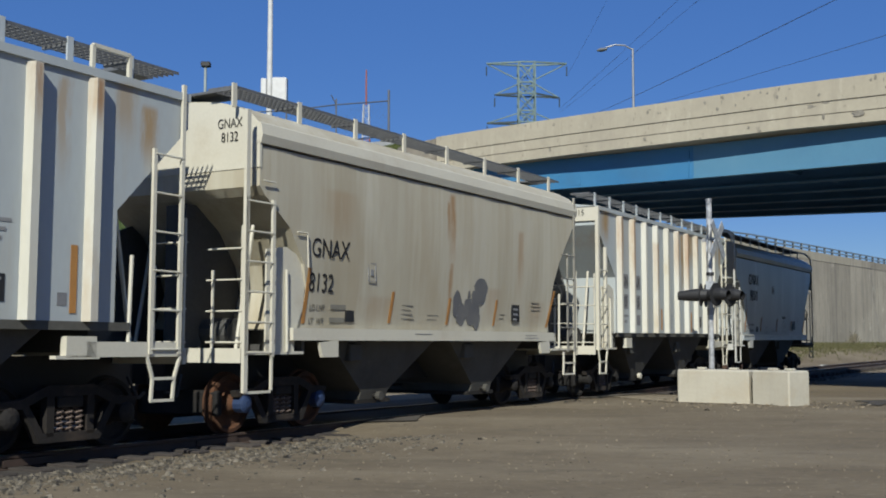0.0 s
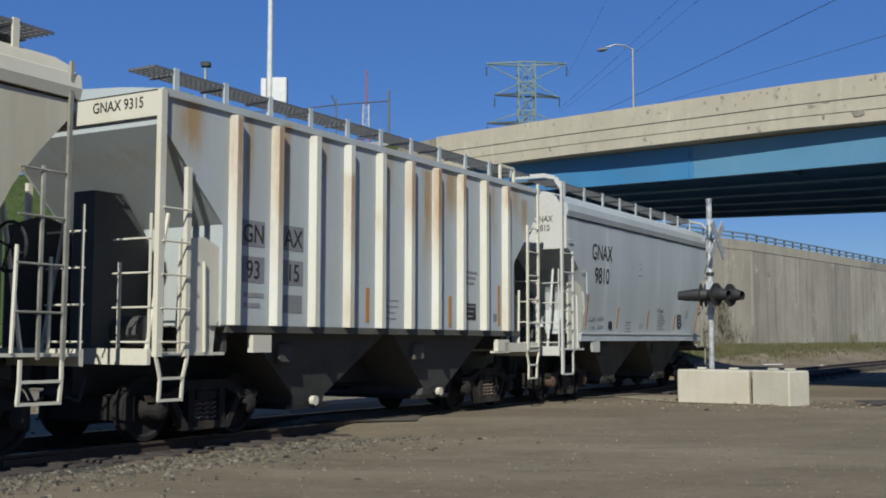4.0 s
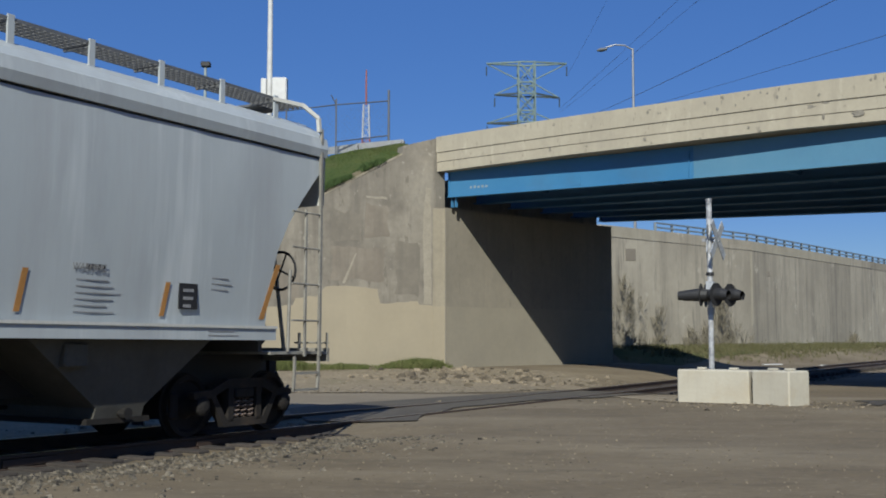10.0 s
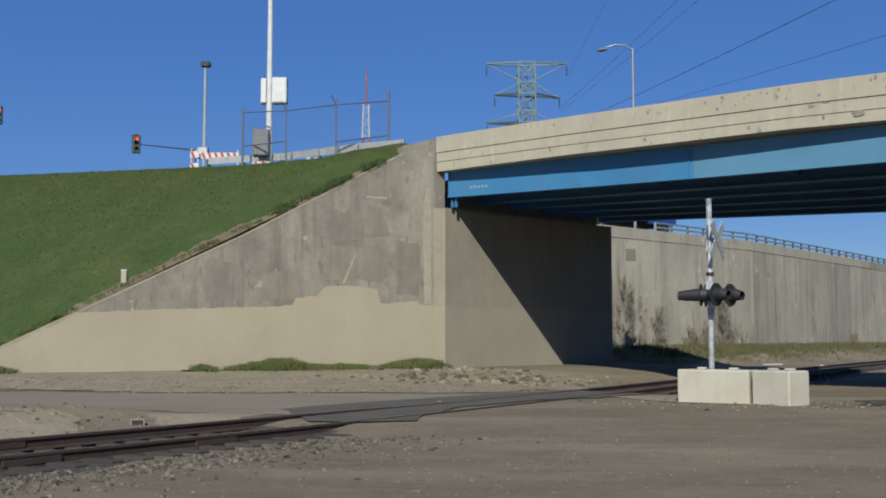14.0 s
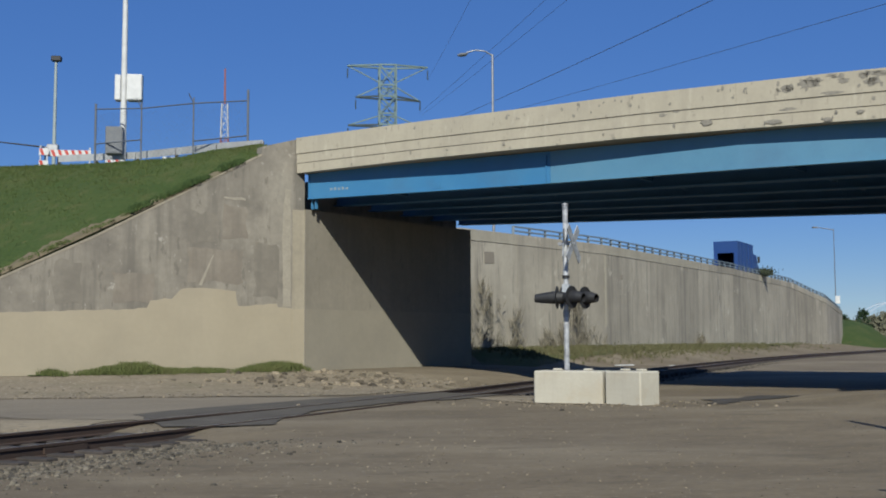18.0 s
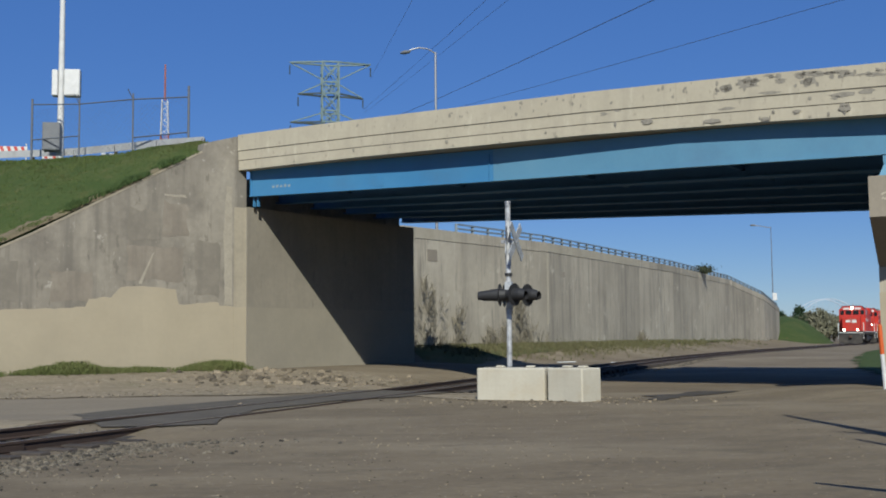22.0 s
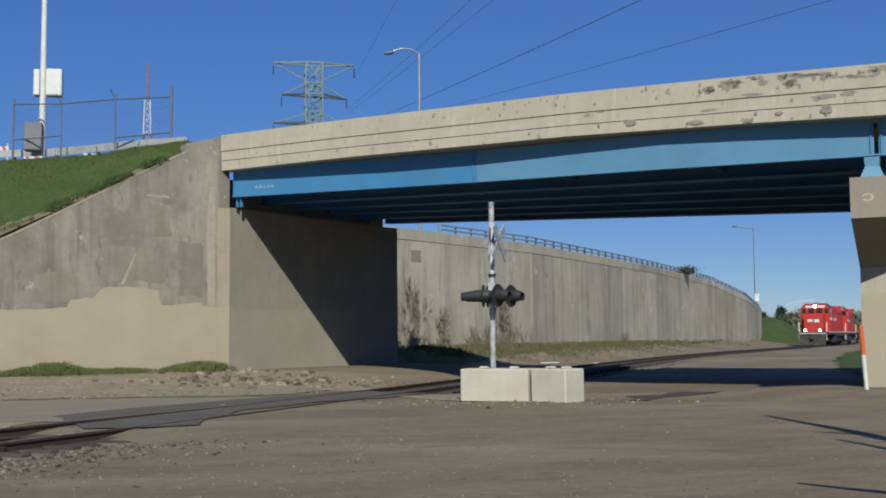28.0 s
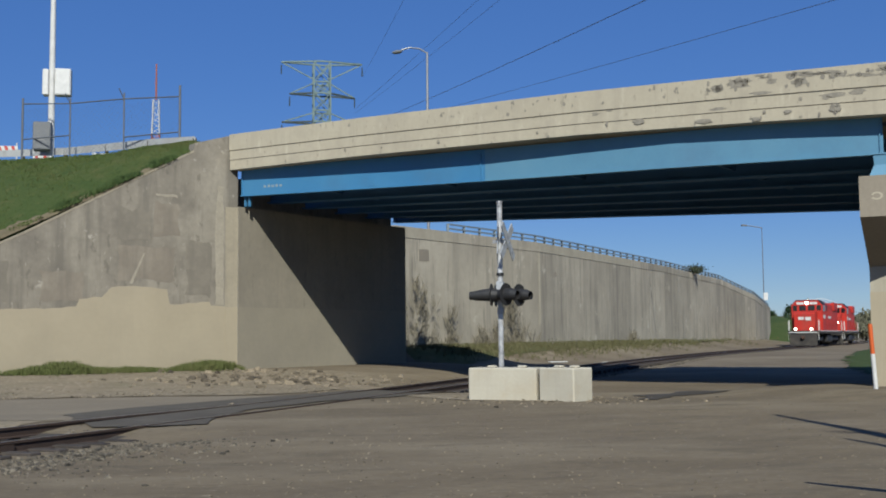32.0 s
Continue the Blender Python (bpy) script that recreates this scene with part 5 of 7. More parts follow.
def build_ribbed(label, number, paint, white):
    c = thing("covered_hopper_car", label, "hopper car", "freight cars of the train")
    x0, x1, eave, sill = -0.12, 11.05, 4.47, 1.52
    build_shell(c, x0 + 0.05, x1 - 0.05, eave, sill, paint, white, True, 4.2)
    for s in (-1, 1):
        part("side_sill", box(B(), x0 + 1.3, x1 - 1.0, min(s * 1.4, s * 1.53), max(s * 1.4, s * 1.53), 1.43, 1.53), M_bay, c)
        part("side_plate", prism(B(), [(x, s * 1.5, z) for x, z in ((x0, 4.47), (x1 - 0.05, 4.47), (x1 - 0.05, 4.05), (x1 - 1.25, 2.87), (x1 - 1.25, 1.53), (x0 + 1.2, 1.53), (x0 + 1.2, 2.87), (x0, 4.05))], (0, s * 0.02, 0)), paint, c)
        part("top_chord", box(B(), x0, x1 - 0.05, min(s * 1.5, s * 1.56), max(s * 1.5, s * 1.53), 4.4, 4.5), paint, c)
        for i in range(10):
            x = 1.27 + 0.9 * i
            p = [(x - 0.085, 0.0), (x - 0.055, 0.13), (x + 0.055, 0.13), (x + 0.085, 0.0)]
            bm = B()
            prism(bm, [(a, s * (1.515 + b), 1.53) for a, b in p], (0, 0, 2.84))
            part("side_post", bm, M_post, c)
        part("corner_post", box(B(), x0 - 0.05, x0 + 0.05, min(s * 1.5, s * 1.58), max(s * 1.5, s * 1.58), 1.12, 4.47), white, c)
        part("corner_post", box(B(), x0 + 0.46, x0 + 0.54, min(s * 1.5, s * 1.57), max(s * 1.5, s * 1.57), 1.12, 3.55), white, c)
    roof_arc(c, x0, x1 - 0.05, [(1.54, 4.49), (1.3, 4.52), (0.8, 4.58), (0.0, 4.64)], paint)
    build_hoppers(c, x0 + 0.1, x1 - 0.1, 1.5, M_bay_dark)
    part("centre_sill", box(B(), -0.3, x1 + 0.3, -0.25, 0.25, 0.62, 1.12), M_black, c)
    brake_gear(c, x1)
    build_truck(c, 1.35)
    build_truck(c, 9.6)
    end_gear(c, x0 + 0.15, -1, paint, white, True)
    end_gear(c, x1 - 0.25, 1, paint, white)
    lad = ladder(c, x1 - 0.68, x1 - 0.18, -1.56, 1.15, 4.6, white, 6, 3.7)
    step(c, x1 - 0.62, x1 - 0.24, -1.55, 0.58, 1.12, white, 0.1)
    step(c, x0 + 0.05, x0 + 0.45, -1.55, 0.58, 1.12, white, 0.08)
    for i in range(5):
        z = 1.3 + 0.42 * i
        part("rung", rod(B(), (x0, -1.6, z), (x0 + 0.5, -1.6, z), 0.014, 6), white, c)
    part("end_beam", box(B(), x1 - 1.7, x1 - 0.15, -1.56, -1.5, 1.12, 1.3), white, c)
    part("jacking_pad", box(box(B(), x1 - 2.0, x1 - 1.55, -1.56, -1.46, 1.12, 1.36), x1 - 2.15, x1 - 1.5, -1.56, -1.46, 1.1, 1.14), white, c)
    part("jacking_pad", box(B(), 1.7, 2.1, -1.56, -1.46, 1.16, 1.4), white, c)
    posts = [x0 + 0.5 + i * 0.98 for i in range(11)]
    for y0, y1 in ((-1.28, -0.82), (0.82, 1.28)):
        running_board(c, x0 + 0.1, x1, y0, y1, 4.84, 4.5, posts)
    part("cross_walk", box(B(), x1 - 0.6, x1, -0.82, 0.82, 4.81, 4.855), M_grate, c)
    bm = B()
    for p, q in (((x1 - 1.6, -1.4, 4.5), (x1 - 1.6, -1.4, 4.82)), ((x1 - 1.6, -1.4, 4.82), (x1 - 1.0, -1.4, 4.82)), ((x1 - 1.0, -1.4, 4.82), (x1 - 1.0, -1.4, 4.5))):
        beam(bm, p, q, 0.05, 0.05)
    part("roof_grab", bm, white, c)
    for i in range(6):
        x = 1.3 + i * 1.6
        part("roof_hatch", rings(B(), [[(x + r * math.cos(a), r * math.sin(a), z) for a in [2 * math.pi * k / 14 for k in range(14)]] for r, z in ((0.4, 4.6), (0.4, 4.74), (0.1, 4.79))]), paint, c)
    ys = -1.524
    if number:
        for r, (l, q) in enumerate((("GN", "AX"), (number[:2], number[2:]))):
            for j, t in enumerate((l, q)):
                x = 1.72 + 0.9 * j
                z = 2.68 - 0.5 * r
                part("number_panel", box(B(), x - 0.24, x + 0.24, ys, ys + 0.004, z - 0.06, z + 0.3), M_panel, c)
                writing("lettering", t, 0.36, M_letter, c, on_side(x, ys - 0.003, z), "black car lettering", 0.85)
        part("number_panel", box(B(), 2.4, 2.84, ys, ys + 0.004, 1.72, 1.98), M_panel, c)
        bars(c, 1.53, 1.98, 0.42, 2, ys, None, 0.14, 0.06)
        writing("end_lettering", "GNAX " + number, 0.2, M_letter, c, on_end(x0 + 0.0 - 0.006, -0.75, 4.28), "small black end lettering", 0.9)
        part("end_plate", box(B(), x0 + 0.0, x0 + 0.06, -1.5, 1.5, 4.15, 4.47), white, c)
    for x, z in ((4.58, 2.02), (7.25, 1.98)):
        stripe(c, [(x - 0.07, z - 0.4), (x + 0.03, z - 0.4), (x + 0.03, z + 0.15), (x - 0.07, z + 0.15)], ys)
    stripe(c, [(9.1, 1.62), (9.2, 1.62), (9.2, 2.4), (9.1, 2.4)], ys)
    bars(c, 5.08, 2.0, 0.42, 4, ys, None, 0.1)
    part("data_panel", box(B(), 7.82, 8.2, ys - 0.003, ys + 0.004, 1.72, 2.02), M_letter, c)
    bars(c, 7.87, 1.98, 0.28, 3, ys - 0.005, M_faint, 0.09, 0.03)
    bars(c, 7.84, 2.62, 0.42, 3, ys, None, 0.1, 0.04)
    part("data_panel", box(B(), 8.92, 9.06, ys, ys + 0.004, 1.7, 1.85), M_panel, c)
    return c


M_post = mat("rusting_post_paint", (0.64, 0.635, 0.57), (0.58, 0.555, 0.46), 1.6, 0.55, fine=20, bump=0.05, stretch=(1, 1, 0.35), stain=(0.42, 0.29, 0.15), stain_scale=1.5, stain_amt=0.6, stain_lo=0.54, grit=0.15)
rust(M_post, [(1.27, 2.4, 4.36, 0.12, 0.8), (2.17, 1.7, 4.36, 0.12, 0.75), (3.97, 2.3, 3.9, 0.1, 0.8), (5.77, 2.6, 4.36, 0.12, 0.75), (6.67, 2.3, 4.36, 0.14, 0.95), (7.57, 3.5, 4.36, 0.12, 0.9), (8.47, 3.6, 4.36, 0.1, 0.8), (9.37, 3.7, 4.36, 0.1, 0.9)], (0.36, 0.2, 0.085), 0.06)
rust(M_car_rib, [(0.45, 3.5, 4.4, 0.36, 1.0), (1.6, 3.0, 4.4, 0.2, 0.75), (2.42, 2.8, 4.45, 0.24, 0.8), (6.42, 2.3, 4.3, 0.26, 1.0), (7.25, 3.3, 4.35, 0.4, 0.85), (10.3, 3.3, 4.2, 0.22, 0.9), (8.95, 2.9, 4.3, 0.14, 0.6), (3.4, 3.5, 4.4, 0.2, 0.5), (5.2, 3.4, 4.4, 0.2, 0.5), (9.9, 3.6, 4.4, 0.25, 0.6)], (0.37, 0.25, 0.12), 0.22)
rust(M_car_tan, [(5.62, 2.4, 3.95, 0.17, 0.9), (5.48, 3.0, 3.8, 0.1, 0.85), (5.6, 1.4, 2.7, 0.09, 0.8), (8.4, 2.0, 3.5, 0.2, 0.55), (2.1, 2.7, 3.6, 0.6, 0.35), (7.3, 1.5, 2.3, 0.5, 0.3), (3.3, 1.5, 2.0, 0.8, 0.3), (9.3, 1.5, 2.1, 0.5, 0.35)], (0.34, 0.205, 0.095), 0.16)
CARS = [
    build_ribbed("weathered grey ribbed covered hopper car with rust stains", "", M_car_rib, M_car_white),
    build_round("dirty tan round-sided covered hopper car with rust streaks", "8132", M_car_tan, M_car_white, 11.12, False),
    build_ribbed("white ribbed covered hopper car with rusting posts", "9315", M_car_rib, M_car_white),
    build_round("clean light grey round-sided covered hopper car", "9810", M_car_grey, M_car_white2, 11.12, True),
]
for car in CARS:
    for ob in car.children_recursive:
        if ob.data:
            ob.data.transform(Matrix.Diagonal((1, 1, 1.012, 1)))
CAR_START = [-0.1, 12.2, 24.85, 37.06]
TRAVEL = [0.0, 3.69, 7.28, 10.83, 14.32, 17.77, 21.21, 24.56, 27.84, 31.1, 34.36, 37.62]


# ---- locomotives ----
M_grime = mat("grimy_underframe_paint", (0.03, 0.028, 0.026), (0.055, 0.05, 0.045), 2.0, 0.85, fine=14, stain=(0.1, 0.085, 0.07), stain_scale=1.2, stain_amt=0.5)
def build_loco(label, lit):
    c = thing("diesel_locomotive", label, "locomotive", "locomotives of the second train")
    part("underframe", box(B(), 0.3, 17.7, -1.5, 1.5, 1.2, 1.5, None, 0.03), M_grime, c)
    for y in (-1.506, 1.5):
        part("sill_stripe", box(B(), 1.2, 16.8, y, y + 0.006, 1.42, 1.5), M_white_metal, c, "white reflective sill stripe")
    part("pilot", prism(B(), [(0.35, -1.3, 1.2), (0.35, -1.3, 0.2), (0.05, -1.3, 0.04), (0.1, -1.3, 1.2)], (0, 2.6, 0)), M_grime, c, "dirty grey pilot plate")
    part("platform", box(B(), 0.1, 1.3, -1.4, 1.4, 1.25, 1.5, None, 0.05), M_grime, c)
    part("pilot_stripe", box(B(), 0.07, 0.1, -1.38, 1.38, 1.28, 1.36), M_white_metal, c)
    part("coupler", box(B(), -0.3, 0.1, -0.15, 0.15, 0.7, 1.0, None, 0.03), M_rust, c)
    part("short_hood", prism(B(), [(1.2, -1.0, 1.5), (1.2, -1.0, 3.1), (1.45, -1.0, 3.32), (2.9, -1.0, 3.42), (2.9, -1.0, 1.5)], (0, 2.0, 0)), M_red, c)
    cab = part("cab", prism(B(), [(2.9, y, z) for y, z in ((-1.5, 1.5), (-1.5, 4.05), (-1.05, 4.5), (1.05, 4.5), (1.5, 4.05), (1.5, 1.5))], (2.2, 0, 0)), M_red, c)
    for y0, y1 in ((-1.35, -0.95), (-0.75, -0.1), (0.1, 0.75), (0.95, 1.35)):
        part("windshield", box(B(), 2.88, 2.91, y0, y1, 3.5, 4.0), M_glass, cab)
    for s in (-1, 1):
        part("side_window", box(B(), 3.3, 4.5, min(s * 1.49, s * 1.51), max(s * 1.49, s * 1.51), 3.4, 4.0), M_glass, cab)
    for y in (-1.0, 0.28):
        part("number_board", box(B(), 2.84, 2.9, y, y + 0.72, 4.1, 4.34), M_white_metal, cab)
    part("cab_roof", prism(B(), [(2.86, y, z) for y, z in ((-1.52, 4.06), (-1.06, 4.52), (1.06, 4.52), (1.52, 4.06), (1.06, 4.56), (-1.06, 4.56))], (2.3, 0, 0)), M_black, cab)
    for s in (-1, 1):
        part("cab_lettering", box(B(), 3.2, 4.7, min(s * 1.5, s * 1.508), max(s * 1.5, s * 1.508), 2.7, 3.05), M_white_metal, cab, "white painted bar")
    part("long_hood", prism(B(), [(5.1, y, z) for y, z in ((-1.12, 1.5), (-1.12, 4.1), (-0.85, 4.36), (0.85, 4.36), (1.12, 4.1), (1.12, 1.5))], (11.4, 0, 0)), M_red, c)
    part("hood_roof", box(B(), 5.1, 16.5, -0.84, 0.84, 4.35, 4.4, None, 0.02), M_black, c)
    part("radiator", box(B(), 13.0, 15.8, -1.25, 1.25, 3.6, 4.45, None, 0.04), M_red, c)
    for x in (7.0, 9.2, 11.2):
        part("roof_fan", rod(B(), (x, 0, 4.3), (x, 0, 4.55), 0.5, 16), M_black, c)
    for i in range(9):
        for s in (-1, 1):
            part("hood_door", box(B(), 5.4 + i * 0.85, 6.15 + i * 0.85, min(s * 1.115, s * 1.14), max(s * 1.115, s * 1.14), 1.7, 3.5), M_red, c)
    for s in (-1, 1):
        part("hood_lettering", box(B(), 9.2, 11.4, min(s * 1.14, s * 1.148), max(s * 1.14, s * 1.148), 2.75, 3.0), M_white_metal, c, "white painted bars")
        for x in (5.6, 7.4, 13.2, 15.0):
            part("grille", box(B(), x, x + 1.3, min(s * 1.115, s * 1.135), max(s * 1.115, s * 1.135), 3.55, 4.05), M_black, c)
    bm = B()
    for y0, y1, z0, z1 in ((-0.6, -0.08, 2.5, 2.84), (0.08, 0.6, 2.56, 2.84)):
        box(bm, 1.16, 1.2, y0, y1, z0, z1)
    part("nose_emblem", bm, M_white_metal, c, "white painted emblem bars")
    if lit:
        for y in (-0.55, 0.55):
            part("ditch_light", rod(B(), (0.25, y * 1.35, 1.65), (0.33, y * 1.35, 1.65), 0.12, 14), M_lamp, c, "lit white ditch light")
        part("headlight", rod(B(), (2.78, 0, 4.26), (2.85, 0, 4.26), 0.16, 14), M_lamp, c, "lit white headlight")
    else:
        part("ditch_light", rod(B(), (0.25, -0.75, 2.4), (0.33, -0.75, 2.4), 0.12, 14), M_lamp, c, "lit white lamp")
    for s in (-1, 1):
        bm = B()
        for i in range(13):
            x = 5.2 + i * 0.95
            rod(bm, (x, s * 1.45, 1.5), (x, s * 1.45, 2.5), 0.012, 5)
        rod(bm, (5.2, s * 1.45, 2.5), (16.6, s * 1.45, 2.5), 0.02, 5)
        part("handrail", bm, M_red, c)
        for x0, x1 in ((0.35, 0.9), (17.6, 16.9)):
            bm = B()
            for p, q in (((x0, s * 1.42, 0.6), (x0, s * 1.42, 2.5)), ((x1, s * 1.42, 1.5), (x1, s * 1.42, 2.5)), ((x0, s * 1.42, 2.5), (x1, s * 1.42, 2.5))):
                rod(bm, p, q, 0.03, 5)
            part("corner_rail", bm, M_white_metal, c)
    part("fuel_tank", box(B(), 7.2, 10.8, -1.3, 1.3, 0.3, 1.1, None, 0.12), M_black, c)
    for x in (3.4, 14.6):
        t = new("power_truck")
        t.parent = c
        t.location = (x, 0, 0)
        for sx in (-1.5, 0, 1.5):
            for s in (-1, 1):
                part("wheel", lathe_y(B(), sx, 0.5, [(0.655 * s, 0.1), (0.655 * s, 0.53), (0.69 * s, 0.53), (0.8 * s, 0.49), (0.8 * s, 0.1)], 20), M_truck, t)
        for s in (-1, 1):
            part("side_frame", box(B(), -2.1, 2.1, min(s * 0.95, s * 1.1), max(s * 0.95, s * 1.1), 0.5, 0.85, None, 0.03), M_black, t)
    part("exhaust", box(B(), 8.0, 8.5, -0.2, 0.2, 4.3, 4.62), M_black, c)
    part("horn", rod(B(), (3.8, 0, 4.5), (3.8, 0, 4.75), 0.08, 8), M_grey_metal, c)
    for ob in c.children_recursive:
        ob.location = (ob.location.x * 0.95, ob.location.y * 1.07, ob.location.z * 1.07)
        if ob.data:
            ob.data.transform(Matrix.Diagonal((0.95, 1.07, 1.07, 1)))
    return c


LOCOS = [build_loco("red diesel locomotive with lit headlights", True), build_loco("red diesel locomotive coupled behind the leading one", False)]


# ---- blue truck ----
def build_lorry():
    c = thing("box_truck", "blue high-sided truck with an open dark rear bay", "truck")
    bm = B()
    for a in ((0, 6.6, -1.25, -1.17, 0.9, 3.9), (0, 6.6, 1.17, 1.25, 0.9, 3.9), (0, 6.6, -1.25, 1.25, 3.82, 3.92), (6.5, 6.6, -1.17, 1.17, 0.9, 3.82), (0, 6.6, -1.17, 1.17, 0.9, 1.0), (0, 0.08, -1.17, 1.17, 2.7, 3.82), (0, 0.08, -1.17, -0.85, 1.0, 2.7), (0, 0.08, 0.85, 1.17, 1.0, 2.7)):
        box(bm, *a)
    body = part("truck_body", bm, M_truck_blue, c)
    for i in range(5):
        for s in (-1, 1):
            part("body_rib", box(B(), 0.5 + i * 1.3, 0.62 + i * 1.3, min(s * 1.25, s * 1.3), max(s * 1.25, s * 1.3), 0.9, 3.9), M_truck_blue, body)
    part("cab", prism(B(), [(7.0, -1.2, 0.7), (7.0, -1.2, 3.0), (8.3, -1.2, 2.9), (8.8, -1.2, 1.9), (9.4, -1.2, 1.7), (9.4, -1.2, 0.7)], (0, 2.4, 0)), M_truck_blue, c)
    part("windscreen", prism(B(), [(8.33, -1.0, 2.8), (8.82, -1.0, 1.95), (8.78, -1.0, 1.9), (8.28, -1.0, 2.8)], (0, 2.0, 0)), M_glass, c)
    part("chassis", box(B(), 0.2, 9.2, -0.5, 0.5, 0.55, 0.9), M_black, c)
    for s in (-1, 1):
        part("mirror", box(B(), 8.3, 8.4, min(s * 1.3, s * 1.55), max(s * 1.3, s * 1.55), 2.1, 2.8), M_black, c)
        part("exhaust_stack", rod(B(), (6.8, s * 1.05, 0.9), (6.8, s * 1.05, 3.7), 0.07, 8), M_grey_metal, c)
        for x in (1.1, 2.4, 8.3):
            part("wheel", lathe_y(B(), x, 0.5, [(s * 0.85, 0.2), (s * 0.85, 0.48), (s * 0.9, 0.5), (s * 1.15, 0.5), (s * 1.18, 0.46), (s * 1.16, 0.25), (s * 1.1, 0.2)], 20), M_black, c)
    return c


M_truck_blue = mat("blue_truck_paint", (0.016, 0.058, 0.235), (0.02, 0.065, 0.21), 1, 0.45, fine=15, bump=0.03)
LORRY = build_lorry()
LORRY_WAY = [(0, -62, 100, 10.2), (6, -37, 79.5, 9.9), (8, -28, 73, 9.5), (10, -18.5, 66, 9.2), (11, -13.3, 61.8, 9.05), (12, -6.6, 65, 8.95), (13, 0.5, 68, 8.7), (14.5, 11, 74.5, 8.2), (16.5, 27.5, 88.7, 7.5), (17.5, 38.2, 103.8, 7.6), (19, 52.2, 123.2, 7.4), (20, 59.2, 132.0, 6.6), (21, 65.8, 141.7, 5.7), (22, 72, 152, 3.4), (23, 78, 163, 1.2), (25, 90, 184, 0.6), (32, 140, 262, 0.5)]


# ---- dark car on the upper street ----
def build_sedan():
    c = thing("sedan_car", "dark blue sedan on the upper street", "car")
    prof = [(0.0, 0.45), (0.0, 0.9), (0.25, 1.0), (1.0, 1.05), (1.6, 1.42), (2.9, 1.45), (3.6, 1.02), (4.4, 0.9), (4.5, 0.6), (4.5, 0.35), (0.1, 0.3)]
    part("car_body", prism(B(), [(x, -0.88, z) for x, z in prof], (0, 1.76, 0)), M_dark_car, c)
    for s in (-1, 1):
        part("side_window", prism(B(), [(x, s * 0.882, z) for x, z in ((1.2, 1.06), (1.68, 1.36), (2.8, 1.38), (3.35, 1.06))], (0, s * 0.006, 0)), M_glass, c)
        for x in (0.85, 3.6):
            part("wheel", lathe_y(B(), x, 0.31, [(s * 0.7, 0.1), (s * 0.7, 0.31), (s * 0.9, 0.31), (s * 0.91, 0.18), (s * 0.87, 0.1)], 16), M_black, c)
    return c


M_dark_car = mat("dark_blue_car_paint", (0.015, 0.02, 0.035), None, 1, 0.25, bump=0.0, spec=0.6)
SEDAN = build_sedan()
SEDAN_WAY = [(0, -74, 92, 10.3), (10, -50, 80.5, 10.1), (12, -36.5, 68.0, 9.75), (12.9, -27.2, 62.0, 9.5), (13.1, -25.2, 61.8, 9.3), (13.3, -23.0, 61.8, 8.9), (13.6, -20.0, 61.8, 8.1), (14.5, -10.0, 66.0, 7.6), (17, 13.0, 80.5, 6.0), (20, 41.0, 108.0, 5.0), (23, 64.0, 140.0, 0.6), (32, 130.0, 240.0, 0.4)]


# ---- ties, ballast and crossing ----
def at(s, off, lift=0.0):
    p = on_line(s, off)[0]
    return p.x, p.y, gz(p.x, p.y) + lift


def build_ties():
    tk = thing("track_ties", "row of dark weathered timber ties under the rails", "ties")
    bm = B()
    box(bm, -0.11, 0.11, -1.3, 1.3, -0.14, 0.0, None, 0.015)
    me = link_mesh("tie", bm, M_tie)
    rnd = random.Random(3)
    spots = [-8 + 0.53 * i for i in range(46)] + [30.5 + 0.53 * i for i in range(190)]
    for s in spots:
        p, h = on_line(s, rnd.uniform(-0.06, 0.06))
        t = new("tie", me)
        t.parent = tk
        t.matrix_local = pose(p.x, p.y, p.z - 0.13 + rnd.uniform(-0.015, 0.01), 0, 0, h + rnd.uniform(-1.5, 1.5))
    for s, o in ((9.2, 0.72), (12.4, 0.72), (9.9, -0.8)):
        p, h = on_line(s, o + 0.035)
        part("joint_bar", box(B(), -0.42, 0.42, -0.045, -0.015, -0.13, -0.05, pose(p.x, p.y, p.z + (0.038 if o < 0 else 0.0), 0, 0, h)), M_rail, tk)


build_ties()


def stones(name, n, spot, lo, hi, material, label, seed):
    """Loose stones, each a small uneven lump, joined."""
    rnd = random.Random(seed)
    base = [(-1, -0.7, 0), (0.9, -0.9, 0), (1, 0.8, 0), (-0.8, 1, 0), (-0.6, -0.4, 1), (0.6, -0.5, 0.9), (0.5, 0.6, 1.1), (-0.5, 0.5, 0.8)]
    quad = [(0, 1, 5, 4), (1, 2, 6, 5), (2, 3, 7, 6), (3, 0, 4, 7), (4, 5, 6, 7)]
    vs, fs = [], []
    for _ in range(n):
        x, y = spot(rnd)
        r = lo + (hi - lo) * rnd.random() ** 3
        a = rnd.random() * 6.28
        c, s, z = math.cos(a), math.sin(a), gz(x, y) - r * 0.15
        k = len(vs)
        for bx, by, bz in base:
            bx, by, bz = bx * rnd.uniform(0.7, 1.3), by * rnd.uniform(0.7, 1.3), bz * rnd.uniform(0.6, 1.1)
            vs.append((x + r * (c * bx - s * by) * 0.6, y + r * (s * bx + c * by) * 0.6, z + r * bz * 0.6))
        fs += [tuple(k + i for i in q) for q in quad]
    me = bpy.data.meshes.new(name)
    me.from_pydata(vs, [], fs)
    me.materials.append(material)
    return tagged(new(name, me), label, "gravel", kind="stuff")


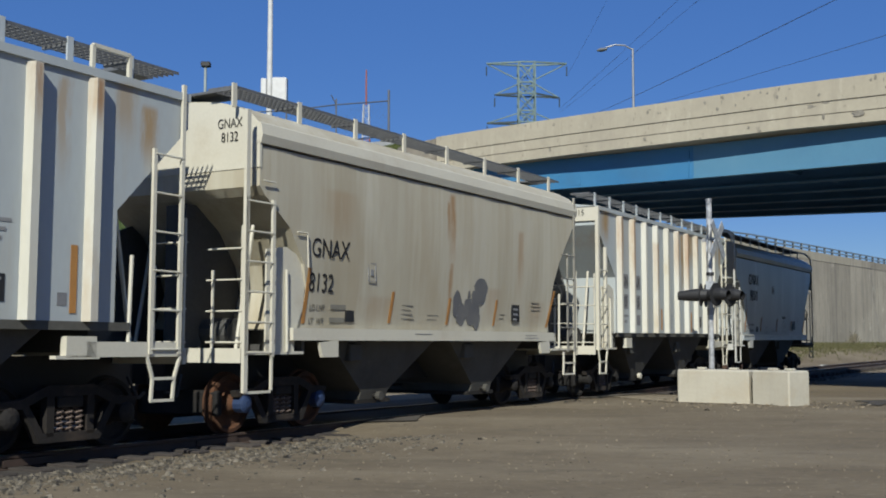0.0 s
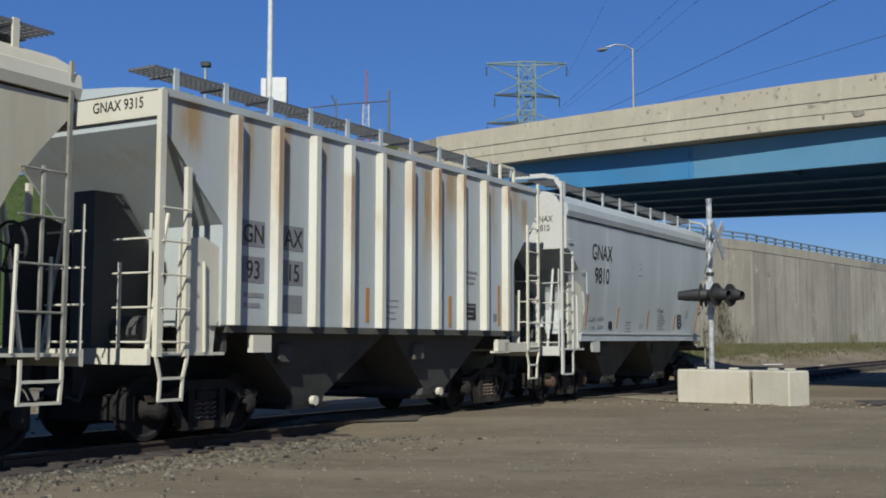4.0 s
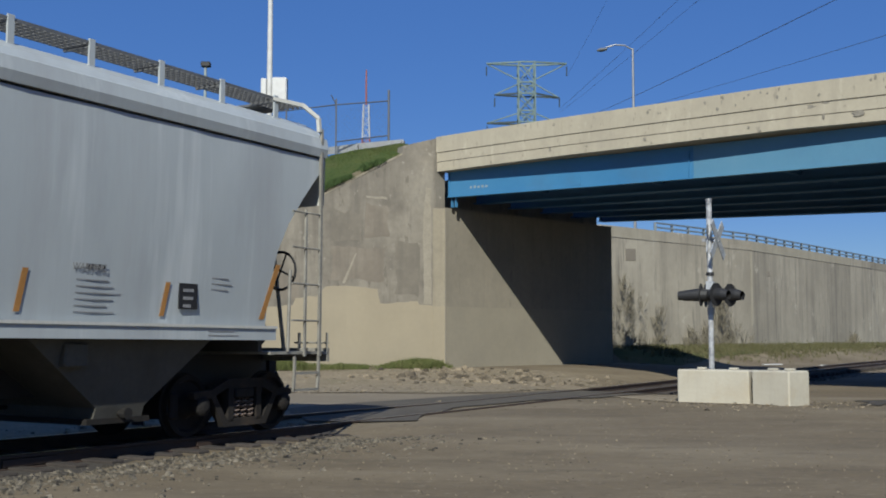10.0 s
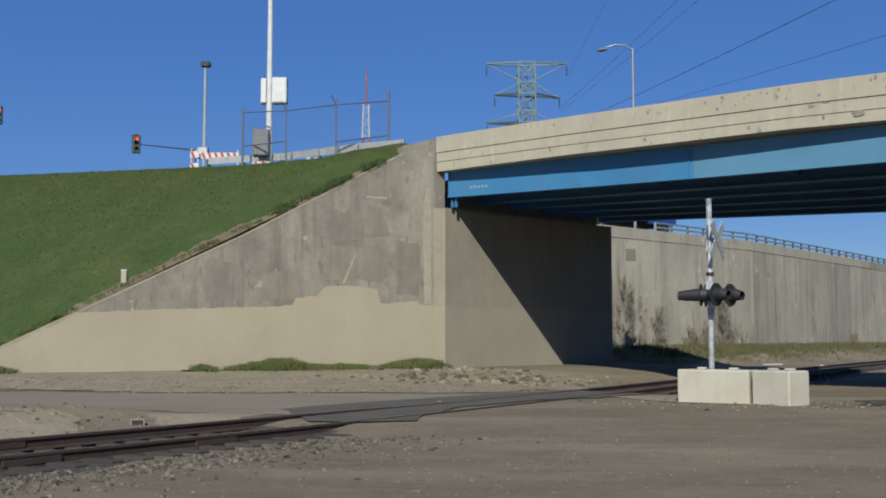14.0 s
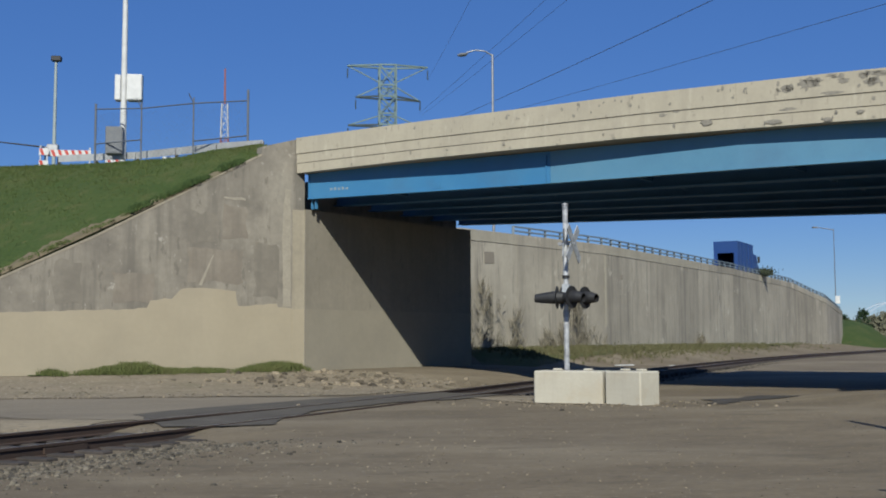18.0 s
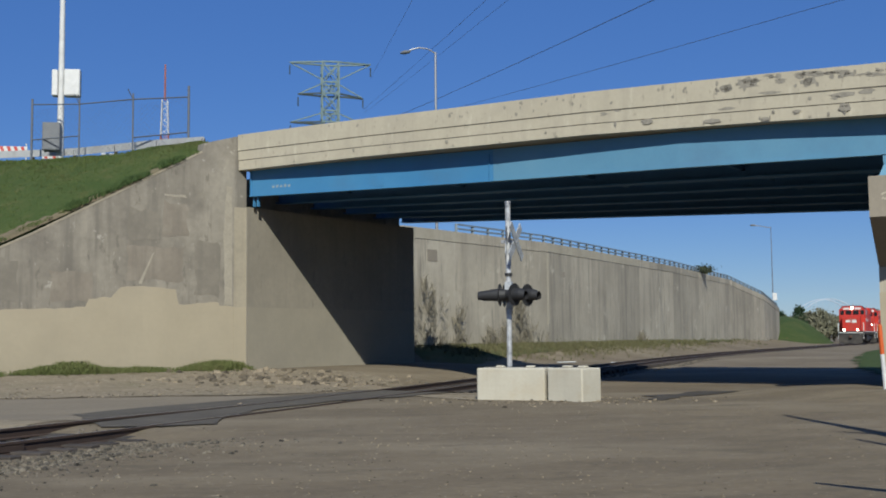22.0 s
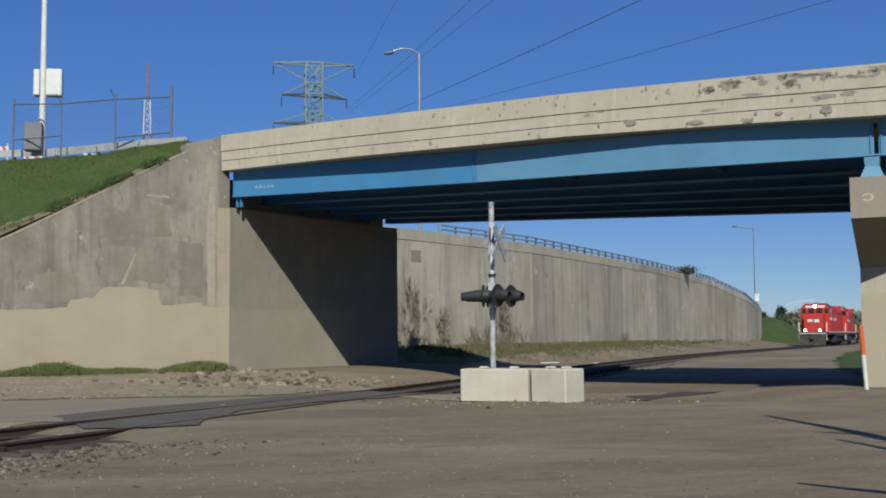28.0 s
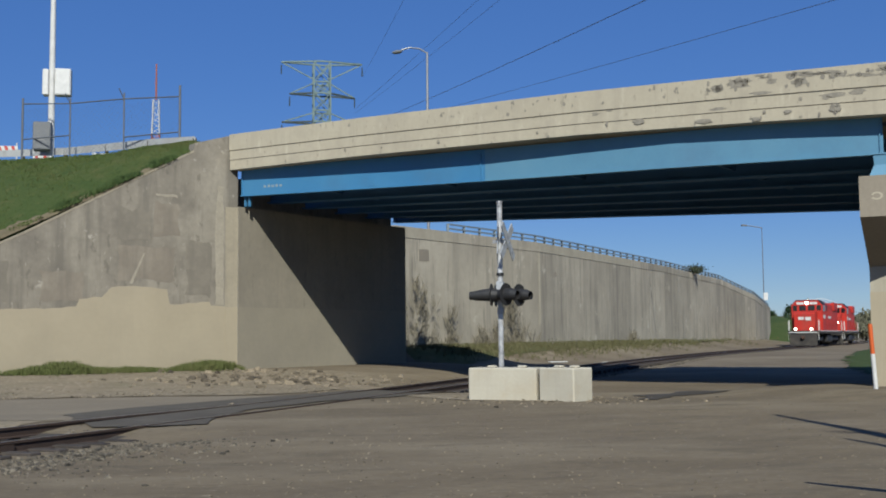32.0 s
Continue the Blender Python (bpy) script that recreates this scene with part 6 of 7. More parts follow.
def island_stone(name, a, b):
    m = mat(name, a, b, 20, 0.95, fine=60)
    nt = m.node_tree
    g, h, r = nt.nodes.new("ShaderNodeNewGeometry"), nt.nodes.new("ShaderNodeHueSaturation"), nt.nodes.new("ShaderNodeMapRange")
    r.inputs[3].default_value, r.inputs[4].default_value = 0.35, 2.0
    src = nt.nodes["Principled BSDF"].inputs["Base Color"].links[0].from_socket
    nt.links.new(g.outputs["Random Per Island"], r.inputs[0])
    nt.links.new(r.outputs[0], h.inputs["Value"])
    nt.links.new(src, h.inputs["Color"])
    nt.links.new(h.outputs[0], nt.nodes["Principled BSDF"].inputs["Base Color"])
    return m


M_ballast = island_stone("ballast_stones", (0.145, 0.126, 0.096), (0.07, 0.061, 0.047))
M_bed_stone = island_stone("oily_ballast_stones", (0.13, 0.112, 0.09), (0.07, 0.062, 0.052))
M_pebble = island_stone("loose_pebbles", (0.205, 0.168, 0.115), (0.11, 0.09, 0.064))


def near_shoulder(r):
    s = r.uniform(-4, 14.8)
    return at(s, 1.4 + abs(r.gauss(0, 1.05)))[:2]


def between_rails(r):
    return at(r.uniform(-5, 15.5), r.uniform(-1.9, 0.7))[:2]


def far_bed(r):
    return at(r.uniform(30, 75), r.uniform(-2.2, 2.4))[:2]


stones("ballast", 8000, near_shoulder, 0.016, 0.075, M_ballast, "loose grey ballast stones along the near rail", 11)
stones("ballast", 2200, between_rails, 0.03, 0.08, M_bed_stone, "dark oily ballast stones between the rails", 12)
stones("ballast", 2600, far_bed, 0.05, 0.12, M_ballast, "grey ballast along the far track", 13)
stones("pebbles", 2200, lambda r: (r.gauss(-0.5, 3.6), r.gauss(11.5, 4.0)), 0.006, 0.026, M_pebble, "scattered small pebbles on the dirt", 14)
stones("pebbles", 1500, lambda r: (r.uniform(-14, 3), r.uniform(30.5, 33.8)), 0.02, 0.09, M_pebble, "pale gravel verge beside the street", 15)
stones("pebbles", 5000, lambda r: (r.uniform(-6, 14), 6 + 20 * r.random() ** 1.5), 0.006, 0.03, M_pebble, "small stones strewn over the dirt lot", 19)
stones("rubble", 500, lambda r: (r.gauss(1.2, 2.2), r.gauss(37.5, 1.4)), 0.06, 0.3, M_pebble, "pale broken rubble at the abutment foot", 16)
stones("rubble", 700, lambda r: at(r.uniform(0, 15), -2.3 - abs(r.gauss(0, 2.2)))[:2], 0.02, 0.11, M_pebble, "loose rubble on the sandy mound", 18)
stones("rubble", 260, lambda r: (7.0 + r.gauss(0, 1.6), 25.3 + r.gauss(0, 0.9)), 0.03, 0.1, M_pebble, "loose stones round the concrete blocks", 17)
M_mound = mat("dull_sand", (0.34, 0.282, 0.19), (0.255, 0.208, 0.137), 0.9, 0.95, fine=12, bump=0.6, stain=(0.15, 0.13, 0.085), stain_scale=0.6, stain_amt=0.5, speck=(0.36, 0.3, 0.21), speck_scale=5.0, speck_lo=0.62)
mottle(M_mound, (0.12, 0.1, 0.066), 4.0, 0.58, 0.06, amount=0.8)
mottle(M_mound, (0.4, 0.34, 0.24), 9.0, 0.6, 0.05)
sheet("asphalt_patch", [(-3.38, 23.1), (-2.1, 25.1), (-0.33, 27.3), (2.7, 30.5), (4.6, 33.4), (6.3, 31.2), (3.76, 27.3), (2.2, 26.3), (0.2, 23.1), (-0.3, 20.9), (-0.6, 19.4), (-1.4, 19.2), (-2.3, 19.5)], 0.022, M_asphalt, "dark patched asphalt between and beside the rails", "crossing", 0.2)
sheet("sand_patch", [at(-8, -2.2)[:2], at(8, -2.2)[:2], at(12.6, -2.3)[:2], at(14.0, -3.2)[:2], at(13.6, -4.8)[:2], at(11, -6.2)[:2], at(0, -6.6)[:2], at(-8, -6.6)[:2]], 0.006, M_mound, "pale sandy mound beside the track", "sand", 0.9)
sheet("sand_patch", [at(14.2, -1.7)[:2], at(17.8, -1.8)[:2], at(18.4, -2.3)[:2], at(17.6, -3.0)[:2], at(15.4, -3.6)[:2]], 0.008, M_mound, "small pale sand patch beside the crossing", "sand", 0.6)
sheet("gravel_verge", [(-20, 31.2), (-2, 30.4), (1.2, 30.2), (3.2, 32.5), (5.2, 37), (4.5, 41.8), (0.4, 41.3), (-4.5, 39.0), (-9.5, 36.3), (-20, 32.5)], 0.015, M_sand, "pale gravel verge between street and wall", "gravel", 0.5)
M_bed = mat("oily_track_bed", (0.05, 0.044, 0.038), (0.08, 0.07, 0.06), 3, 0.9, fine=30, bump=0.6)
for s0, s1 in ((-9, 15.2), (30, 60)):
    ss = [s0 + (s1 - s0) * i / 12 for i in range(13)]
    sheet("track_bed", [at(s, -1.7)[:2] for s in ss] + [at(s, 1.7 if s < 11 or s > 29 else 0.95)[:2] for s in ss[::-1]], 0.004, M_bed, "dark oily ballast bed between the rails", "track bed", 0.15)
M_oil = mat("damp_dark_dirt", (0.045, 0.038, 0.03), (0.085, 0.072, 0.056), 2.5, 0.85, fine=30, bump=0.4)
sheet("damp_patch", [(9.78, 27.32), (10.55, 27.97), (11.20, 28.06), (12.97, 30.97), (13.38, 30.83), (12.24, 29.02), (12.31, 27.05), (11.58, 26.70), (10.60, 26.18), (9.50, 24.49), (9.22, 24.82), (9.93, 26.13)], 0.016, M_oil, "damp dark patch of dirt near the blocks", "dirt", 0.25)
sheet("sand_patch", [(3.81, 28.46), (5.84, 28.36), (7.57, 25.60), (7.33, 24.71), (5.49, 26.03), (4.47, 27.14)], 0.012, M_sand, "thin pale dust streak in front of the blocks", "sand", 0.3)
sheet("grass_patch", [(24.5, 41), (29, 49.8), (37, 63.7), (47.5, 80.8), (60, 98.8), (75, 100), (70, 50), (38, 36), (27, 36)], 0.03, M_grass, "green verge beyond the underpass", "grass", 0.8)


# ---- grass tufts, weeds and vines ----
def blades(name, spots, h, label, material, seed, thin=1.0):
    rnd = random.Random(seed)
    vs, fs = [], []
    for x, y, z in spots:
        for _ in range(4):
            a, b = rnd.random() * 6.28, rnd.uniform(0.5, 1.0) * h
            w, lean = thin * rnd.uniform(0.012, 0.03) * (h / 0.3) ** 0.5, rnd.uniform(0, 0.6) * b
            dx, dy = math.cos(a), math.sin(a)
            ox, oy = rnd.uniform(-0.12, 0.12), rnd.uniform(-0.12, 0.12)
            k = len(vs)
            vs += [(x + ox - dy * w, y + oy + dx * w, z), (x + ox + dy * w, y + oy - dx * w, z), (x + ox + dx * lean * 0.4 + dy * w * 0.7, y + oy + dy * lean * 0.4 - dx * w * 0.7, z + b * 0.6), (x + ox + dx * lean, y + oy + dy * lean, z + b)]
            fs += [(k, k + 1, k + 2), (k, k + 2, k + 3)]
    me = bpy.data.meshes.new(name)
    me.from_pydata(vs, [], fs)
    me.materials.append(material)
    return tagged(new(name, me), label, "grass", kind="stuff")


def strip_spots(n, rnd):
    out = []
    for _ in range(n):
        a = rnd.uniform(0.3, 17.3)
        tall = smooth(1 - abs(a - 1.4) / 1.7) + 0.95 * smooth(1 - abs(a - 6.6) / 2.2) + 0.35 * smooth(1 - abs(a - 4.2) / 1.4) + 0.5 * smooth(1 - abs(a - 9.2) / 0.5) + 0.8 * smooth(1 - abs(a - 16.2) / 1.3)
        if rnd.random() > tall or tall < 0.03:
            continue
        p = w0 + wd * a - wn * abs(rnd.gauss(0.15, 0.6))
        out.append((p.x, p.y, gz(p.x, p.y) + 0.38 * tall * rnd.random() ** 1.5 * (0.6 + 0.8 * abs(noise.noise((a * 3.0, 1.0, 0.0))))))
    return out


_r = random.Random(21)
M_foot = mat("shaggy_grass_blade", (0.135, 0.15, 0.055), (0.095, 0.115, 0.04), 0.9, 0.9, fine=20, spec=0.1, stain=(0.19, 0.17, 0.085), stain_scale=1.2, stain_amt=0.6)
blades("grass_tufts", strip_spots(24000, _r), 0.17, "shaggy green grass along the wall foot", M_foot, 22, 0.55)


def bank_spots(n, rnd):
    out = []
    for _ in range(n):
        i = min(int(abs(rnd.gauss(0, 1.6))), len(WALL) - 2)
        a, b = WALL[i], WALL[i + 1]
        f = rnd.random()
        x, y = a[0] + (b[0] - a[0]) * f + rnd.uniform(-0.2, 3.2), a[1] + (b[1] - a[1]) * f - abs(rnd.gauss(0, 1.6))
        out.append((x, y, gz(x, y)))
    return out


M_dry = mat("dry_grass_blade", (0.11, 0.115, 0.05), (0.15, 0.135, 0.075), 3, 0.9, fine=20, spec=0.1)
blades("grass_tufts", bank_spots(2600, _r), 0.28, "thin dry grass on the bank below the retaining wall", M_dry, 23)


def hill_spots(n, rnd):
    out = []
    for _ in range(n):
        k = rnd.choice((0, 1, 1, 1, 1, 1, 2))
        f, g = rnd.random(), rnd.random()
        p = (TOE[k].lerp(TOE[k + 1], f) + wn * 0.25).lerp(CREST[k].lerp(CREST[k + 1], f), g)
        p.z += 0.35 * math.sin(g * math.pi) + 0.1 * noise.noise(p * 0.5) * math.sin(g * math.pi) - 0.04
        out.append(tuple(p))
    return out


blades("grass_tufts", hill_spots(30000, _r), 0.13, "short spring grass on the embankment", M_leaf, 24)


def edge_spots(n, rnd, lo, hi, tall):
    out = []
    while len(out) < n:
        f = lo + (hi - lo) * rnd.random()
        clump = noise.noise((f * 23.0, 4.0, 1.0)) + 0.5 * noise.noise((f * 61.0, 2.0, 5.0))
        if clump < rnd.uniform(-0.35, 0.5):
            continue
        p = TOE[1].lerp(TOE[2], f) + wn * abs(rnd.gauss(0.12, 0.45 + 0.4 * max(0.0, clump)))
        out.append((p.x, p.y, p.z + 0.06 + tall * max(0.0, clump) * rnd.random()))
    return out


blades("grass_tufts", edge_spots(2200, _r, 0.0, 1.0, 0.06), 0.12, "straggling grass along the top of the wing wall", M_leaf, 25)
M_lush = mat("lush_grass_blade", (0.075, 0.115, 0.036), (0.055, 0.092, 0.03), 0.8, 0.85, fine=20, spec=0.2)
blades("grass_tufts", edge_spots(2600, _r, 0.02, 0.3, 0.14), 0.2, "long dark grass near the top of the wing wall", M_lush, 26)
M_soil = mat("bare_slope_soil", (0.2, 0.155, 0.1), (0.125, 0.105, 0.062), 1.4, 0.95, fine=14, bump=0.6, stain=(0.15, 0.135, 0.075), stain_scale=1.0, stain_amt=0.6)
for k, (f0, f1, w) in enumerate(((0.06, 0.34, 0.32), (0.33, 0.55, 0.6), (0.54, 0.74, 0.36))):
    loops = []
    for i in range(25):
        f = f0 + (f1 - f0) * i / 24
        wide = w * math.sin(math.pi * i / 24) ** 0.35 * (0.7 + 0.7 * noise.noise((f * 60, k, 3))) + 0.02
        lo_, hi_ = TOE[1].lerp(TOE[2], f) + wn * 0.1 + Vector((0, 0, 0.07)), CREST[1].lerp(CREST[2], f)
        row = []
        for g in (0.0, 0.5, 1.0):
            g *= wide / (hi_ - lo_).length
            q = lo_.lerp(hi_, g)
            row.append(q + Vector((0, 0, 0.35 * math.sin(g * math.pi) + 0.04)))
        row.insert(0, lo_ - wn * 0.12 + Vector((0, 0, -0.1)))
        loops.append(row)
    solid("soil_strip", rings(B(), loops, closed=False), M_soil, "bare brown soil strip along the wing wall", "soil", kind="structure", smooth=True)
stub = thing("marker_stub", "short pale wooden stake on the grass slope", "stake", m=Matrix.Translation(w0 + wd * 11.74 + wn * 0.25 + Vector((0, 0, 3.22))))
part("stake", box(B(), -0.09, 0.09, -0.07, 0.07, -0.4, 0.42, None, 0.02), M_pale, stub)
part("stake_cap", box(B(), -0.1, 0.1, -0.08, 0.08, 0.42, 0.47, None, 0.015), M_white_metal, stub)


def leaves(name, n, spot, size, material, label, seed, category="plant"):
    rnd = random.Random(seed)
    vs, fs = [], []
    for _ in range(n):
        p = Vector(spot(rnd))
        q = Euler((rnd.random() * 6, rnd.random() * 6, rnd.random() * 6)).to_matrix()
        s = size * rnd.uniform(0.5, 1.2)
        k = len(vs)
        vs += [tuple(p + q @ Vector(v) * s) for v in ((-1, 0, 0), (0, -0.5, 0.1), (1, 0, 0), (0, 0.5, 0.1))]
        fs.append((k, k + 1, k + 2, k + 3))
    me = bpy.data.meshes.new(name)
    me.from_pydata(vs, [], fs)
    me.materials.append(material)
    return tagged(new(name, me), label, category, kind="stuff")


def wall_at(f, out=0.1):
    i = int(f)
    a, b = WALL[i], WALL[i + 1]
    g = f - i
    return Vector((a[0] + (b[0] - a[0]) * g + out, a[1] + (b[1] - a[1]) * g - out, 0))


wall_dir = (wall_at(1.0, 0) - wall_at(0.0, 0)).normalized()
for f, half, lo_, hi_, mt, lab in ((1.0, 0.14, 2.2, 6.9, M_pale, "pale patched joint strip"), (0.156, 0.5, 5.62, 6.3, M_pier, "darker patch on the wall face"), (1.19, 0.22, 5.45, 5.8, M_pier, "small darker repair patch")):
    q = wall_at(f, 0.006)
    part("wall_patch", prism(B(), [q + wall_dir * u + Vector((0, 0, z)) for u, z in ((-half, lo_), (half, lo_ + 0.03), (half * 0.94, hi_), (-half * 1.05, hi_ - 0.04))], (0.004, -0.004, 0)), mt, rw, lab)


M_vine = mat("dry_vine", (0.24, 0.215, 0.16), (0.175, 0.157, 0.118), 5, 0.9, fine=20, spec=0.2)
M_vine_dark = mat("dull_shrub_leaf", (0.07, 0.08, 0.05), (0.05, 0.06, 0.038), 3, 0.9, fine=20, spec=0.1)


def vine_spot(f, spread, z0, z1):
    def spot(r):
        h = r.random() ** 1.3
        p = wall_at(max(0.0, f + r.gauss(0, spread) * (1.1 - h)), r.uniform(0.02, 0.25))
        return p.x, p.y, z0 + (z1 - z0) * h
    return spot


def twig_spots(f, spread, n, z, seed):
    r = random.Random(seed)
    out = []
    for _ in range(n):
        h = r.random() ** 1.6
        p = wall_at(max(0.0, f + r.gauss(0, spread) * (1.15 - h)), r.uniform(0.05, 0.35))
        out.append((p.x, p.y, 0.7 + z * h))
    return out


for k, (f, sp_, n, z) in enumerate(((0.1, 0.09, 120, 3.6), (0.3, 0.025, 50, 2.2), (0.74, 0.085, 150, 2.9), (0.52, 0.03, 40, 0.9), (0.63, 0.015, 30, 1.4), (2.3, 0.02, 30, 0.8))):
    blades("wall_shrub", twig_spots(f, sp_, n, z, 90 + k), 0.75, "dry bare shrub twigs against the retaining wall", M_vine, 95 + k, 0.22)
    leaves("wall_vine", n, vine_spot(f, sp_ * 0.8, 0.9, 0.9 + z), 0.045, M_vine, "dry vine leaves on the retaining wall", 31 + k)
blades("wall_top_shrub", [(46.2 + 0.5 * math.cos(i), 108.5 + 0.9 * math.sin(i * 1.7), 7.7 + 0.02 * (i % 9)) for i in range(60)], 0.9, "small dark shrub growing on top of the retaining wall", M_vine_dark, 88, 0.6)
leaves("wall_top_shrub", 260, lambda r: (46.2 + r.gauss(0, 0.5), 108.5 + r.gauss(0, 0.9), 8.15 + r.gauss(0, 0.25)), 0.12, M_vine_dark, "small dark shrub leaves on top of the retaining wall", 89)
leaves("weeds", 420, lambda r: tuple(wall_at(r.uniform(0, 2.9), 0.3) + Vector((0, 0, 0.8 + 0.5 * r.random() ** 3))), 0.07, M_dry, "small weeds along the retaining wall", 34)

# ---- crossing signal ----
part("mast_cap", rod(B(), (0, 0, 5.0), (0, 0, 5.06), 0.085, 12), M_grey_metal, ms)
part("mast_sleeve", rod(B(), (0, 0, 2.1), (0, 0, 2.28), 0.09, 12), M_grey_metal, ms)
part("mast_sleeve", rod(B(), (0, 0, 3.1), (0, 0, 3.18), 0.1, 12), M_black, ms)
part("base_casting", rings(B(), [[(r * math.cos(a), r * math.sin(a), z) for a in [math.pi * k / 6 for k in range(12)]] for z, r in ((0, 0.25), (0.12, 0.22), (0.4, 0.1))]), M_grey_metal, ms)
SIG = pose(0, 0, 0, 0, 0, 66)
for turn, out in ((56, 0.2), (74, -0.05)):
    sx = pose(0, 0, 0, 0, 0, turn)
    for k, ang in enumerate((45, -45)):
        part("crossbuck_blade", box(B(), -0.6, 0.6, -0.012, 0.012, -0.11, 0.11, sx @ Matrix.Translation((0, -out - 0.03 * k, 4.0)) @ Matrix.Rotation(radians(-ang), 4, "Y")), M_worn_white, ms, "scuffed white crossbuck blade")
part("buck_bracket", box(B(), -0.05, 0.05, -0.26, 0.18, 3.96, 4.04, SIG), M_grey_metal, ms)
for turn, reach, length in ((42, 0.38, 0.36), (246, 0.17, 0.58)):
    aim = pose(0, 0, 0, 0, 0, turn)
    part("crossarm", box(B(), -0.4, 0.4, -0.04, 0.04, 2.62, 2.7, aim), M_black, ms)
    for sx in (-0.3, 0.3):
        m = aim @ Matrix.Translation((sx, -reach, 2.6))
        h = part("lamp_housing", rings(B(), [[m @ Vector((r * math.cos(a), y, r * math.sin(a))) for a in [math.pi * k / 10 for k in range(20)]] for y, r in ((0.26, 0.05), (0.2, 0.13), (0.0, 0.16))]), M_black, ms)
        part("backing_disc", rings(B(), [[m @ Vector((r * math.cos(a), y, r * math.sin(a))) for a in [math.pi * k / 12 for k in range(24)]] for y, r in ((0.0, 0.29), (-0.012, 0.29))]), M_black, h)
        part("lens", rings(B(), [[m @ Vector((r * math.cos(a), y, r * math.sin(a))) for a in [math.pi * k / 10 for k in range(20)]] for y, r in ((-0.013, 0.15), (-0.05, 0.1))]), M_red_lens, h)
        hood = [[m @ Vector((r * math.cos(a), y, r * math.sin(a) + lift)) for a in [math.pi * (-0.38 + 1.76 * k / 16) for k in range(17)]] for y, r, lift in ((-0.01, 0.165, 0.0), (-0.2, 0.15, 0.0), (-length, 0.11, -0.02))]
        part("hood", rings(B(), hood, closed=False), M_black, h)
part("flasher_box", box(B(), -0.1, 0.1, -0.09, 0.09, 2.72, 2.95, SIG), M_worn_white, ms, "scuffed white junction box")
for k in range(3):
    part("conduit", rod(B(), (0.07, -0.06, 2.2 + 0.2 * k), (0.1, -0.12, 2.5 + 0.2 * k), 0.02, 6), M_grey_metal, ms)


# ---- things on the embankment ----
sp = thing("camera_pole", "tall white tapered pole with white equipment cabinets", "pole", m=pose(-8.05, 51.4, 8.85))
part("pole_shaft", rod(B(), (0, 0, -1.3), (0, 0, 12.5), 0.16, 14, 0.09), M_white_metal, sp)
part("pole_foot", rod(B(), (0, 0, -1.3), (0, 0, 0.5), 0.24, 12), M_grey_metal, sp)
cb = part("cabinet", box(B(), 0.14, 0.82, -0.2, 0.3, 3.4, 4.6, None, 0.03), M_white_metal, sp)
part("cabinet_door", box(B(), 0.19, 0.77, -0.22, -0.2, 3.46, 4.54), M_white_metal, cb)
part("cabinet", box(B(), -0.38, -0.12, -0.2, 0.3, 3.4, 4.56, None, 0.03), M_white_metal, sp)
cb = part("control_box", box(B(), -0.7, 0.06, -0.45, 0.1, 0.9, 2.15, None, 0.03), M_grey_box, sp, "grey steel control box")
part("box_door", box(B(), -0.66, 0.02, -0.47, -0.45, 0.95, 2.1), M_grey_box, cb)

fl = thing("floodlight_pole", "slim steel pole with a floodlight head", "light pole", m=pose(-14.0, 65.2, 9.6))
part("pole_shaft", rod(B(), (0, 0, -1.6), (0, 0, 7.8), 0.13, 12, 0.08), M_pale_pole, fl)
part("floodlight", box(B(), -0.25, 0.3, -0.2, 0.2, 7.75, 8.05, None, 0.04), M_black, fl)
part("signal_arm", rod(B(), (0, 0, 2.75), (-3.75, 0.1, 3.15), 0.05, 8, 0.03), M_black, fl)
part("arm_box", box(B(), -0.35, 0.25, -0.25, 0.25, 2.5, 2.95, None, 0.03), M_grey_metal, fl)


def signal_head(m, parent=None):
    h = thing("traffic_signal", "dark three-lamp traffic signal showing red", "traffic signal", "traffic signals at the upper street", m)
    part("housing", box(B(), -0.24, 0.24, -0.12, 0.12, -0.55, 0.55, None, 0.03), M_sig_green, h)
    for i, mm in enumerate((M_red_lamp, M_black, M_black)):
        z = 0.34 - i * 0.34
        lens = part("lens", rod(B(), (0.05, -0.13, z), (0.05, -0.12, z), 0.12, 14), mm, h)
        part("visor", rings(B(), [[(0.05 + 0.14 * math.cos(a), y, z + 0.14 * math.sin(a)) for a in [math.pi * k / 10 for k in range(11)]] for y in (-0.12, -0.32)], closed=False), M_black, h)
    return h


signal_head(pose(-18.0, 65.25, 12.78, 0, 0, 10))
signal_head(pose(-26.05, 65.0, 14.45, 0, 0, 10))
sm = thing("signal_mast", "steel mast arm that carries a traffic signal", "signal mast", m=pose(-31, 65.3, 10.3))
part("mast_shaft", rod(B(), (0, 0, -1.6), (0, 0, 5.0), 0.12, 12), M_grey_metal, sm)
part("mast_arm", rod(B(), (0, 0, 4.75), (4.8, -0.1, 4.85), 0.07, 10), M_grey_metal, sm)


def barricade(x, y, z, w, rows):
    b = thing("road_barricade", "red and white striped road barricade on posts", "barricade", "barricades at the upper street", pose(x, y, z))
    for sx in (0.06, w - 0.06):
        part("leg", box(B(), sx - 0.03, sx + 0.03, 0.02, 0.08, -1.5, 1.5), M_grey_metal, b)
    for zz in rows:
        bd = part("board", box(B(), 0, w, -0.02, 0.02, zz, zz + 0.34), M_white_metal, b)
        n = int(w / 0.3)
        for i in range(n):
            x0 = i * w / n
            part("red_stripe", prism(B(), [(x0, -0.024, zz + 0.335), (x0 + 0.16, -0.024, zz + 0.335), (min(w, x0 + 0.28), -0.024, zz + 0.005), (min(w, x0 + 0.28) - 0.15, -0.024, zz + 0.005)], (0, 0.003, 0)), M_red_stripe, bd)


